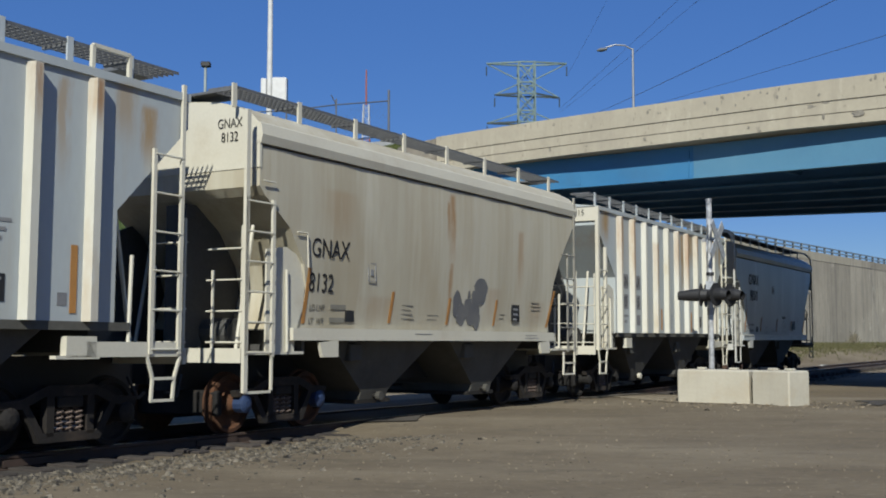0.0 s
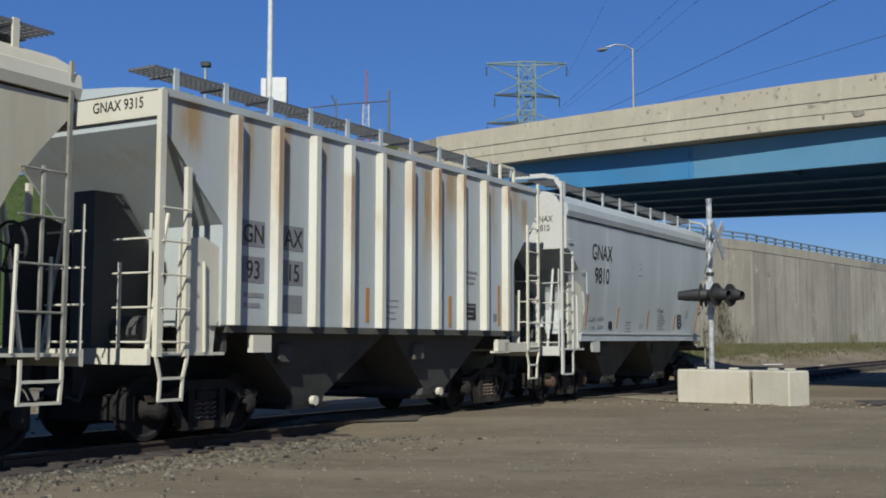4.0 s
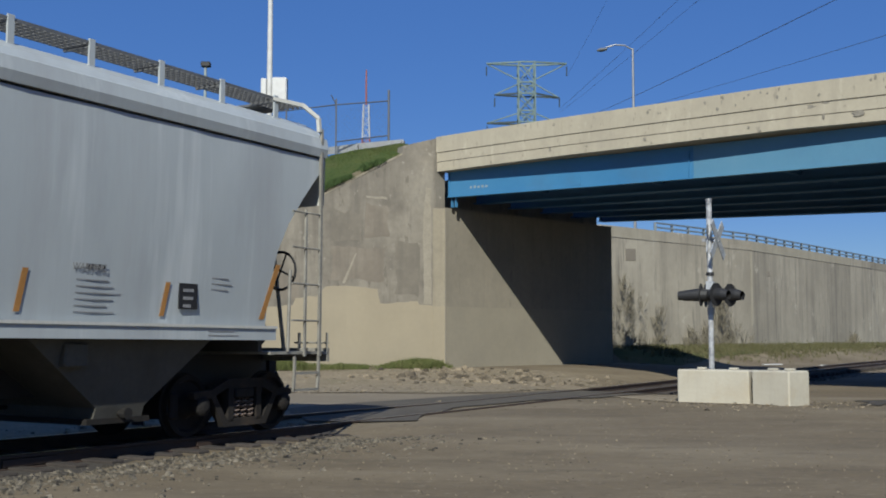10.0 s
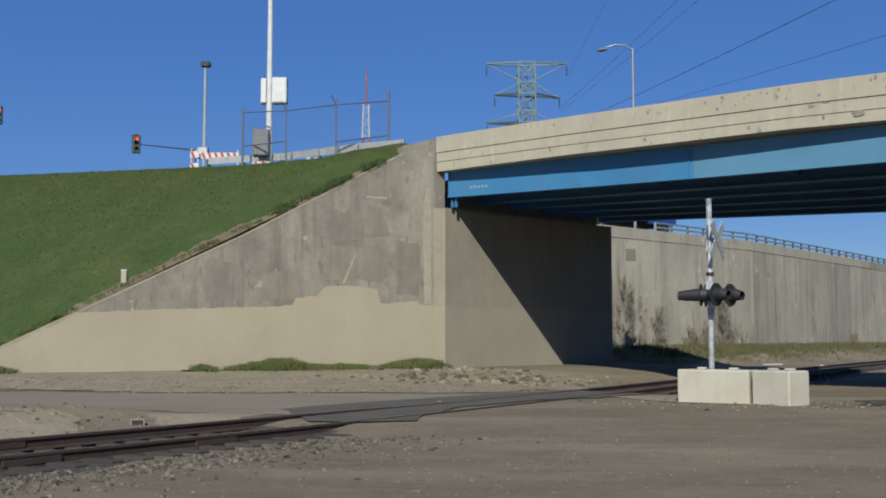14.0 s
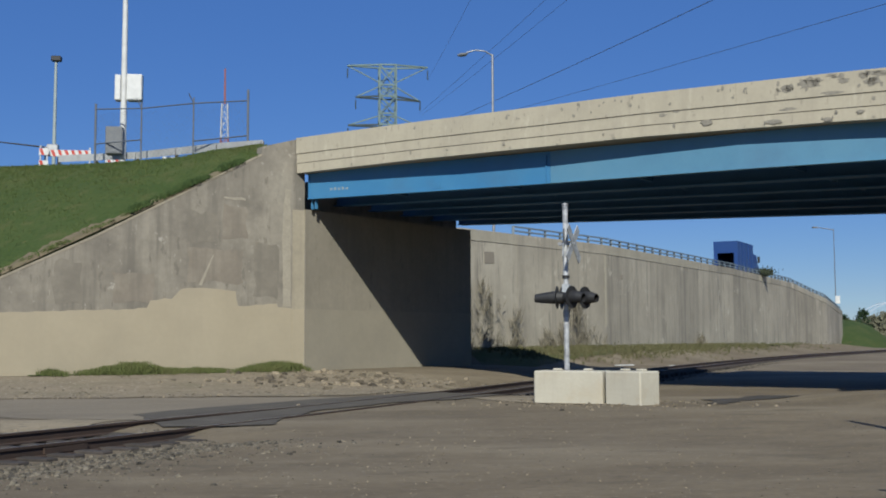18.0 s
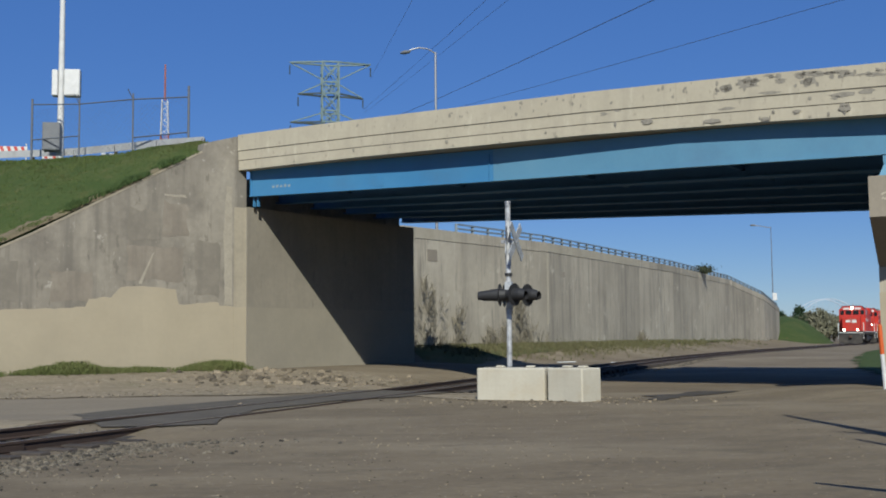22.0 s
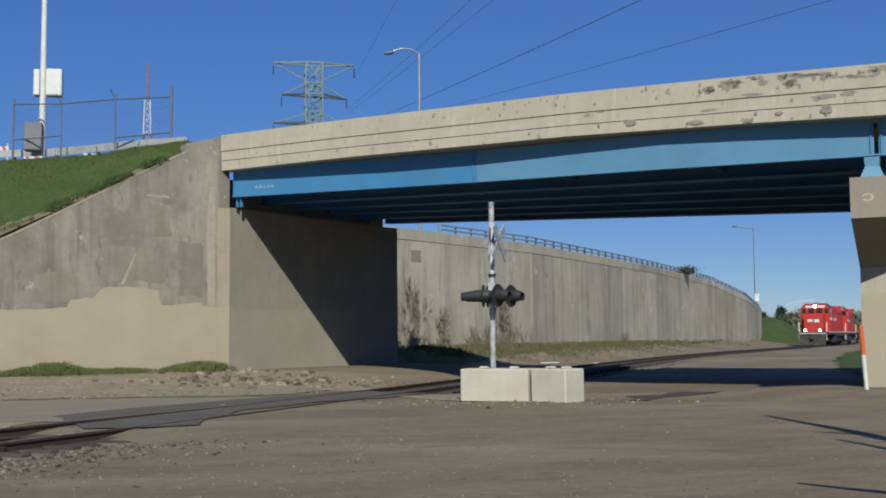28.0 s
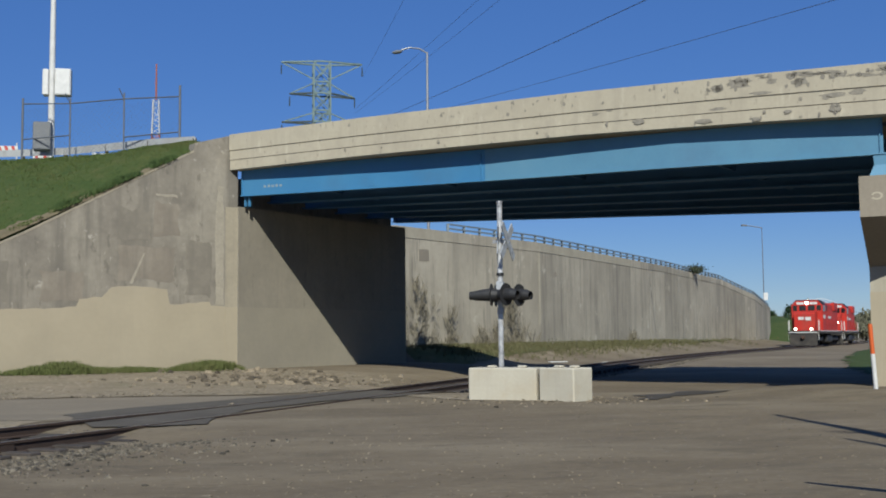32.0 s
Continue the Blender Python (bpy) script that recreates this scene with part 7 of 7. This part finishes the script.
barricade(-13.25, 59.4, 9.95, 2.35, (1.0,))
barricade(-13.4, 59.0, 9.95, 0.45, (1.0, 0.38))
barricade(-9.8, 57.2, 9.2, 0.8, (1.15, 0.6))

M_link = mat("chain_link_wire", (0.13, 0.16, 0.22), None, 6, 0.6, 0.4, bump=0.0)
FENCE = [(-9.25, 51.35, 9.1, 11.83), (-7.0, 49.6, 8.8, 11.55), (-4.56, 47.35, 8.55, 11.35), (-2.22, 45.4, 8.4, 11.1)]
fe = thing("chain_link_fence", "tall chain-link fence with steel posts on the crest", "fence")
for i, (x, y, z0, z1) in enumerate(FENCE):
    part("post", rod(B(), (x, y, z0 - 1.4), (x, y, z1 + (0.45 if i == 3 else 0.25)), 0.05 if i in (0, 3) else 0.035, 10), M_fence, fe)
    if i in (1, 2):
        part("barb_arm", beam(B(), (x, y, z1), (x - 0.2, y - 0.15, z1 + 0.4), 0.03, 0.03), M_fence, fe)
for (x, y, z0, z1), (p, q, r0, r1) in zip(FENCE, FENCE[1:]):
    part("top_rail", rod(B(), (x, y, z1), (p, q, r1), 0.028, 8), M_fence, fe)
    a, b = Vector((x, y, 0)), Vector((p, q, 0))
    bm = B()
    n = 11
    for k in range(-n, n):
        for sg in (0, 1):
            f0, f1, g0, g1 = k / n, k / n + 1, 0.0, 1.0
            if f0 < 0:
                g0, f0 = -f0, 0.0
            if f1 > 1:
                g1, f1 = 1 - (f1 - 1), 1.0
            if g1 - g0 < 0.02:
                continue
            if sg:
                f0, f1 = 1 - f0, 1 - f1
            za, zb = z0 + (z1 - z0) * g0, r0 + (r1 - r0) * g1
            beam(bm, a.lerp(b, f0) + Vector((0, 0, za)), a.lerp(b, f1) + Vector((0, 0, zb)), 0.004, 0.004)
    tagged(part("wire_mesh", bm, M_link, fe), kind="stuff")
for i, z in ((0, 10.25), (2, 9.75)):
    a, b = FENCE[i], FENCE[i + 1]
    part("mid_rail", rod(B(), (a[0], a[1], z), (b[0], b[1], z - 0.08), 0.028, 8), M_fence, fe)

M_worn_rail = mat("dull_galvanised_rail", (0.52, 0.53, 0.53), (0.42, 0.43, 0.43), 2.0, 0.7, bump=0.03, stain=(0.3, 0.28, 0.25), stain_scale=1.5)
gr = thing("guard_rail", "weathered steel guard rail along the street edge", "guard rail")
GR = [(-11.5, 54.6, 9.55), (-9.5, 53.0, 9.4), (-7.4, 51.2, 9.22), (-5.4, 48.9, 9.05), (-3.5, 46.6, 8.88), (-1.6, 44.4, 8.65)]
for (x, y, z), (p, q, r) in zip(GR, GR[1:]):
    a, b = Vector((x, y, z + 0.52)), Vector((p, q, r + 0.52))
    n = Vector((b.y - a.y, a.x - b.x, 0)).normalized() * -1
    part("beam", rings(B(), [[c + n * o + Vector((0, 0, h)) for o, h in ((0, -0.16), (0.06, -0.1), (0.06, -0.06), (0, 0), (0.06, 0.06), (0.06, 0.1), (0, 0.16), (-0.012, 0.16), (-0.012, -0.16))] for c in (a, b)]), M_worn_rail, gr)
for x, y, z in GR:
    part("post", box(B(), x - 0.07, x + 0.07, y + 0.03, y + 0.17, z - 1.6, z + 0.62), M_tie, gr)
wc = thing("equipment_cabinet", "white roadside equipment cabinet on the crest", "cabinet", m=pose(-7.3, 59.5, 8.9))
part("cabinet_body", box(B(), 0, 1.25, 0, 0.8, -1.1, 2.15, None, 0.03), M_white_metal, wc)
part("cabinet_door", box(B(), 0.08, 1.17, -0.02, 0, 0.1, 2.05), M_white_metal, wc)

# the street that runs behind the crest and down along the wall
rd = []
for i, (t, x, y, z) in enumerate(LORRY_WAY):
    a, b = LORRY_WAY[max(0, i - 1)], LORRY_WAY[min(len(LORRY_WAY) - 1, i + 1)]
    d = Vector((b[1] - a[1], b[2] - a[2], 0)).normalized()
    n = Vector((-d.y, d.x, 0))
    rd.append([Vector((x, y, z)) + n * o + Vector((0, 0, h)) for o, h in ((-2.2, -0.05), (3.4, -0.05), (3.4, -0.35), (-2.2, -0.35))])
solid("ramp_road", rings(B(), rd), M_road, "grey asphalt street on the ramp behind the wall", "road", kind="structure")
lp = thing("street_lamp", "grey street lamp with a curved arm beside the ramp street", "street lamp", m=pose(12.71, 74.0, 12.76))
part("lamp_post", rod(B(), (0, 0, -5.2), (0, 0, 7.99), 0.105, 10, 0.075), M_grey_metal, lp)
bm = B()
arm = [(0, 0, 7.92), (-0.52, 0, 8.21), (-1.18, 0, 8.26), (-1.78, 0, 8.07)]
for a, b in zip(arm, arm[1:]):
    rod(bm, a, b, 0.05, 8)
part("lamp_arm", bm, M_grey_metal, lp)
part("lamp_head", rings(B(), [[(x, r * math.cos(a), 7.96 + 0.6 * r * math.sin(a) - (x + 1.78) * -0.15) for a in [math.pi * k / 5 for k in range(10)]] for x, r in ((-1.7, 0.07), (-1.85, 0.19), (-2.15, 0.22), (-2.4, 0.09))]), M_grey_box, lp)
lp2 = thing("street_lamp", "far grey street lamp with a white sign plate", "street lamp", m=pose(75.5, 152.2, 4.23))
part("lamp_post", rod(B(), (0, 0, -3.9), (0, 0, 12.86), 0.09, 10, 0.05), M_fence, lp2)
part("lamp_arm", rod(B(), (0, 0, 12.75), (-2.5, 0, 13.1), 0.06, 8), M_grey_metal, lp2)
part("lamp_head", box(B(), -3.16, -2.4, -0.2, 0.2, 12.97, 13.19, None, 0.04), M_grey_box, lp2)
part("sign_plate", box(B(), -0.1, 0.6, -0.12, 0.0, 2.18, 3.27, None, 0.02), M_white_metal, lp2)
mk = thing("marker_post", "orange and white flexible marker post beside the pier", "marker post", m=pose(15.14, 24.83, -0.06, 0, -3.5, 0))
part("lower_tube", rod(B(), (0, 0, -0.1), (0, 0, 0.99), 0.052, 12), M_white_metal, mk)
part("upper_tube", rod(B(), (0, 0, 0.99), (0, 0, 1.68), 0.052, 12), M_orange_red, mk, "orange upper half")
part("tube_cap", rod(B(), (0, 0, 1.68), (0, 0, 1.71), 0.042, 12), M_orange_red, mk)


# ---- power line tower, mast and wires ----
def lattice(parent, levels, r, material, name="brace"):
    """Legs and braces of a square lattice; levels are (z, half width)."""
    c = ((-1, -1), (1, -1), (1, 1), (-1, 1))
    for sx, sy in c:
        for (z0, a), (z1, b) in zip(levels, levels[1:]):
            part("leg", beam(B(), (sx * a, sy * a, z0), (sx * b, sy * b, z1), r * 2.2, r * 2.2), material, parent)
    for i, ((z0, a), (z1, b)) in enumerate(zip(levels, levels[1:])):
        for k in range(4):
            p, q = c[k], c[(k + 1) % 4]
            if i % 2:
                p, q = q, p
            part(name, beam(B(), (p[0] * a, p[1] * a, z0), (q[0] * b, q[1] * b, z1), r, r), material, parent)


py = thing("power_pylon", "green steel lattice power line tower", "pylon", m=pose(16.3, 216.5, 0))
lattice(py, [(0, 4.0), (15, 3.0), (30, 2.1), (38, 1.75), (43, 1.6), (46, 1.6), (49, 1.6), (52, 1.6), (55, 1.6)], 0.13, M_pylon)
for z in (55, 51, 48.8, 45.4, 43.2):
    for y in (-1.6, 1.6):
        part("panel_bar", beam(B(), (-1.6, y, z), (1.6, y, z), 0.3, 0.3), M_pylon, py)
for z0, z1 in ((43.2, 45.4), (45.4, 48.8), (48.8, 51), (51, 55)):
    for y in (-1.6, 1.6):
        for s in (-1, 1):
            part("panel_brace", beam(B(), (-1.6 * s, y, z0), (1.6 * s, y, z1), 0.17, 0.17), M_pylon, py)
for z, xl, xr, zl in ((55, -7.8, 7.9, 51.8), (48.8, -6.2, 6.4, 51.0), (43.2, -7.7, 7.7, 45.2)):
    for s, x in ((-1, xl), (1, xr)):
        for y in (-1.4, 1.4):
            part("crossarm", beam(B(), (s * 1.6, y, z), (x, 0, z - (0.6 if z < 50 and s > 0 else 0)), 0.3, 0.3), M_pylon if z > 50 else M_dark_pylon, py)
        part("crossarm_strut", beam(B(), (s * 1.6, 0, zl), (x, 0, z - (0.6 if z < 50 and s > 0 else 0)), 0.22, 0.22), M_pylon, py)
        part("insulator", rod(B(), (x, 0, z - 0.6), (x, 0, z - 2.4), 0.12, 8), M_dark_pylon, py)
M_mast_red = mat("faded_mast_red", (0.42, 0.16, 0.13), None, 3, 0.6, bump=0.0)
tw = thing("radio_mast", "distant red and white lattice radio mast", "radio mast", m=pose(-20.5, 296, 0))
for z0, z1, a, b, mm in ((0, 50, 1.3, 1.1, M_white_metal), (50, 54.5, 1.1, 0.95, M_mast_red), (54.5, 63.5, 0.95, 0.7, M_white_metal), (63.5, 73, 0.1, 0.05, M_mast_red)):
    n = 6 if z0 else 3
    lattice(tw, [(z0 + (z1 - z0) * k / n, a + (b - a) * k / n) for k in range(n + 1)], 0.1, mm)


def wire(a, b, sag, r):
    a, b = Vector(a), Vector(b)
    n = 10
    pts = [a.lerp(b, i / n) - Vector((0, 0, sag * 4 * (i / n) * (1 - i / n))) for i in range(n + 1)]
    w = thing("overhead_wire", "thin dark overhead power line wire", "wire", "overhead power line wires", Matrix.Translation(a))
    d = (b - a).normalized()
    e = d.cross(Vector((0, 0, 1))).normalized()
    f = e.cross(d)
    part("strand", rings(B(), [[p - a + (e * math.cos(q) + f * math.sin(q)) * r for q in [1.2566 * k for k in range(5)]] for p in pts]), M_wire, w)


M_wire = mat("dark_wire", (0.1, 0.125, 0.18), None, 5, 0.6, bump=0.0)
wire((22.7, 216.5, 46.0), (27.0, 55.0, 33.0), 0.4, 0.022)
wire((22.9, 216.5, 45.4), (31.5, 62.0, 35.0), 0.4, 0.02)
wire((24.2, 216.5, 52.4), (17.0, 62.0, 36.0), 0.4, 0.02)
wire((24.0, 216.5, 42.6), (33.0, 54.0, 24.8), 0.4, 0.035)
wire((23.9, 216.5, 42.0), (41.0, 56.0, 22.5), 0.3, 0.024)

# ---- far ground beyond the underpass ----
def mound(name, cx, cy, rx, ry, h, turn, material, label):
    loops = []
    for j in range(13):
        r = 1 - j / 12
        z = h * (1 - r * r) ** 1.2
        loops.append([Vector((cx, cy, -0.2 + z)) + Matrix.Rotation(radians(turn), 3, "Z") @ Vector((rx * r * math.cos(a), ry * r * math.sin(a), 0)) + Vector((0, 0, 0.2 * noise.noise((a * 2, r * 4, cx)))) for a in [2 * math.pi * k / 36 for k in range(36)]])
    solid(name, rings(B(), loops, caps=False), material, label, "bank", kind="structure", smooth=True)


mound("far_bank", 86, 170, 27, 8, 4.6, 62, M_grass, "green grass bank beyond the end of the wall")
M_far_steel = mat("pale_far_steel", (0.5, 0.58, 0.68), None, 0.5, 0.7, bump=0.0)
ar = thing("arch_bridge", "distant steel arch bridge on the horizon", "bridge", m=pose(252, 460, 0))
part("deck", box(B(), -70, 60, -3, 3, 8.3, 9.4), M_dark_steel, ar)
for y in (-3, 3):
    loops = []
    for i in range(25):
        f = i / 24
        x, z = -14 + 30 * f, 9.4 + 7.6 * (1 - (2 * f - 1) ** 2)
        loops.append([(x, y - 0.25, z - 0.22), (x, y + 0.25, z - 0.22), (x, y + 0.25, z + 0.22), (x, y - 0.25, z + 0.22)])
    part("arch_rib", rings(B(), loops), M_far_steel, ar)
for i in range(1, 10):
    f = i / 10
    part("hanger", rod(B(), (-14 + 30 * f, -3, 9.4), (-14 + 30 * f, -3, 9.4 + 7.6 * (1 - (2 * f - 1) ** 2)), 0.06, 5), M_far_steel, ar)
for x in (-60, -30, 0, 30):
    part("arch_pier", box(B(), x - 1.2, x + 1.2, -2.5, 2.5, -0.5, 8.3), M_concrete, ar)


def build_tree(x, y, h, w, label, seed, leaf, bare=False):
    rnd = random.Random(seed)
    t = thing("tree", label, "tree", m=pose(x, y, -0.2))
    bm = B()
    rod(bm, (0, 0, 0), (0, 0, h * 0.7), 0.035 * h, 8, 0.015 * h)
    for _ in range(9):
        z, a = h * rnd.uniform(0.3, 0.7), rnd.random() * 6.28
        rod(bm, (0, 0, z), (w * 0.4 * math.cos(a), w * 0.4 * math.sin(a), z + h * 0.18), 0.012 * h, 5, 0.004 * h)
    part("trunk", bm, M_bark, t)
    vs, fs = [], []
    for _ in range(60):
        a, zz = rnd.random() * 6.28, rnd.random()
        rr = w * 0.5 * math.sin(math.pi * min(1, 0.18 + zz * 0.82)) * rnd.uniform(0.4, 1.0)
        c = Vector((rr * math.cos(a), rr * math.sin(a), h * (0.22 + 0.76 * zz)))
        for _ in range(26):
            p = c + Vector((rnd.gauss(0, 0.09), rnd.gauss(0, 0.09), rnd.gauss(0, 0.06))) * w
            q = Euler((rnd.random() * 6, rnd.random() * 6, rnd.random() * 6)).to_matrix()
            s = 0.045 * w * rnd.uniform(0.6, 1.3)
            k = len(vs)
            vs += [tuple(p + q @ Vector(v) * s) for v in ((-1, 0, 0), (0, -0.6, 0), (1, 0, 0), (0, 0.6, 0))]
            fs.append((k, k + 1, k + 2, k + 3))
    me = bpy.data.meshes.new("crown")
    me.from_pydata(vs, [], fs)
    me.materials.append(leaf)
    c = new("crown", me)
    c.parent = t
    return t


M_bark = mat("bark", (0.1, 0.08, 0.06), None, 6, 0.95, fine=30, bump=0.6)
M_pine = mat("dark_foliage", (0.03, 0.055, 0.03), (0.045, 0.075, 0.035), 2, 0.9, fine=20, spec=0.1)
M_spring = mat("pale_spring_foliage", (0.2, 0.19, 0.13), (0.15, 0.15, 0.1), 2, 0.9, fine=20, spec=0.1)
for i, (x, y, h, w) in enumerate(((93, 178, 6.4, 3.6), (98.5, 196, 6.0, 3.4), (84, 176, 5.8, 3.0))):
    build_tree(x, y, h, w, "dark green conifer on the far bank", 50 + i, M_pine)
for i in range(16):
    d = 250 + 12 * (i % 5)
    a = radians(24.2 + i * 0.62)
    build_tree(d * math.sin(a), d * math.cos(a), 5.0 + 2.5 * ((i * 7) % 5) / 5, 8, "pale budding tree on the horizon", 70 + i, M_spring)

# bare tree whose shadow falls on the lot
bt = thing("bare_tree", "bare leafless tree beside the dirt lot", "tree", m=pose(8.25, 7.75, -0.1))
BRANCH_RUNS = [((0, 0, 0), (0.05, 0.05, 4.5), 0.13, 0.1), ((0.05, 0.05, 4.5), (0.05, 0.1, 8.55), 0.1, 0.035), ((0, 0, 1.4), (-0.55, -0.45, 3.4), 0.09, 0.07), ((-0.55, -0.45, 3.4), (-0.75, -0.6, 5.6), 0.07, 0.02), ((0.02, 0, 4.9), (0.55, -0.25, 5.4), 0.05, 0.02), ((0.02, 0, 5.6), (-0.5, 0.15, 5.9), 0.04, 0.015), ((0, 0, 3.6), (0.6, 0.1, 4.0), 0.05, 0.02), ((0.0, 0, 0.7), (-2.3, -0.9, 1.75), 0.06, 0.05), ((-2.3, -0.9, 1.75), (-3.1, -0.5, 2.4), 0.05, 0.02), ((-0.6, -0.5, 4.2), (0.3, -0.6, 4.7), 0.035, 0.012)]
for i, (a, b, r, q) in enumerate(BRANCH_RUNS):
    part("trunk" if i < 2 else "limb", rod(B(), a, b, r * 1.9, 8, q * 1.9), M_bark, bt)

# drain beside the track and a dark seam across the street
dr = thing("drain_inlet", "small concrete drain mouth beside the track", "drain", m=pose(-5.25, 19.5, gz(-5.25, 19.5) - 0.01, 0, 0, 12))
part("drain_frame", box(box(box(B(), -0.12, -0.095, -0.03, 0.2, 0, 0.095), 0.095, 0.12, -0.03, 0.2, 0, 0.095), -0.12, 0.12, -0.035, 0.06, 0.095, 0.112), M_pier, dr)
# Black block painted in place of the shade inside the mouth.
part("drain_throat", box(B(), -0.095, 0.095, -0.01, 0.06, 0.0, 0.094), M_black, dr, "black block for the shade in the drain mouth")
sheet("road_seam", [(-16, 29.6), (-12.5, 30.1), (-9.6, 31.0), (-9.5, 30.75), (-12.3, 29.7), (-16, 29.15)], 0.02, M_asphalt, "dark patched seam across the street", "road", 0.12)

# litter
for i, (x, y, ln, wd_, tn) in enumerate(((17.2, 60.5, 1.2, 0.25, 20), (21, 62, 0.8, 0.3, 70))):
    p = thing("litter", "pale scrap lying on the grass bank", "litter", "scraps on the bank", pose(x, y, gz(x, y) + 0.02, 0, 0, tn))
    part("scrap", box(B(), 0, ln, 0, wd_, 0, 0.06, None, 0.02), M_white_metal, p)


def motions():
    ts = [float(t) for t in range(0, 33)]
    for c, s0 in zip(CARS, CAR_START):
        walk(c, [(t, on_track(s0 - (TRAVEL[int(t)] if t < 12 else TRAVEL[11] + 3.2 * (t - 11)), 1.35, 9.6)) for t in ts])
    for k, c in enumerate(LOCOS):
        walk(c, [(t, on_track(160.7 - 2.84 * (t - 19) + 17.3 * k, 3.23, 13.9)) for t in ts])
    for c, way in ((LORRY, LORRY_WAY), (SEDAN, SEDAN_WAY)):
        rows = []
        for i, (t, x, y, z) in enumerate(way):
            a, b = way[max(0, i - 1)], way[min(len(way) - 1, i + 1)]
            rows.append((float(t), pose(x, y, z, 0, 0, math.degrees(math.atan2(b[2] - a[2], b[1] - a[1])))))
        walk(c, rows)


motions()
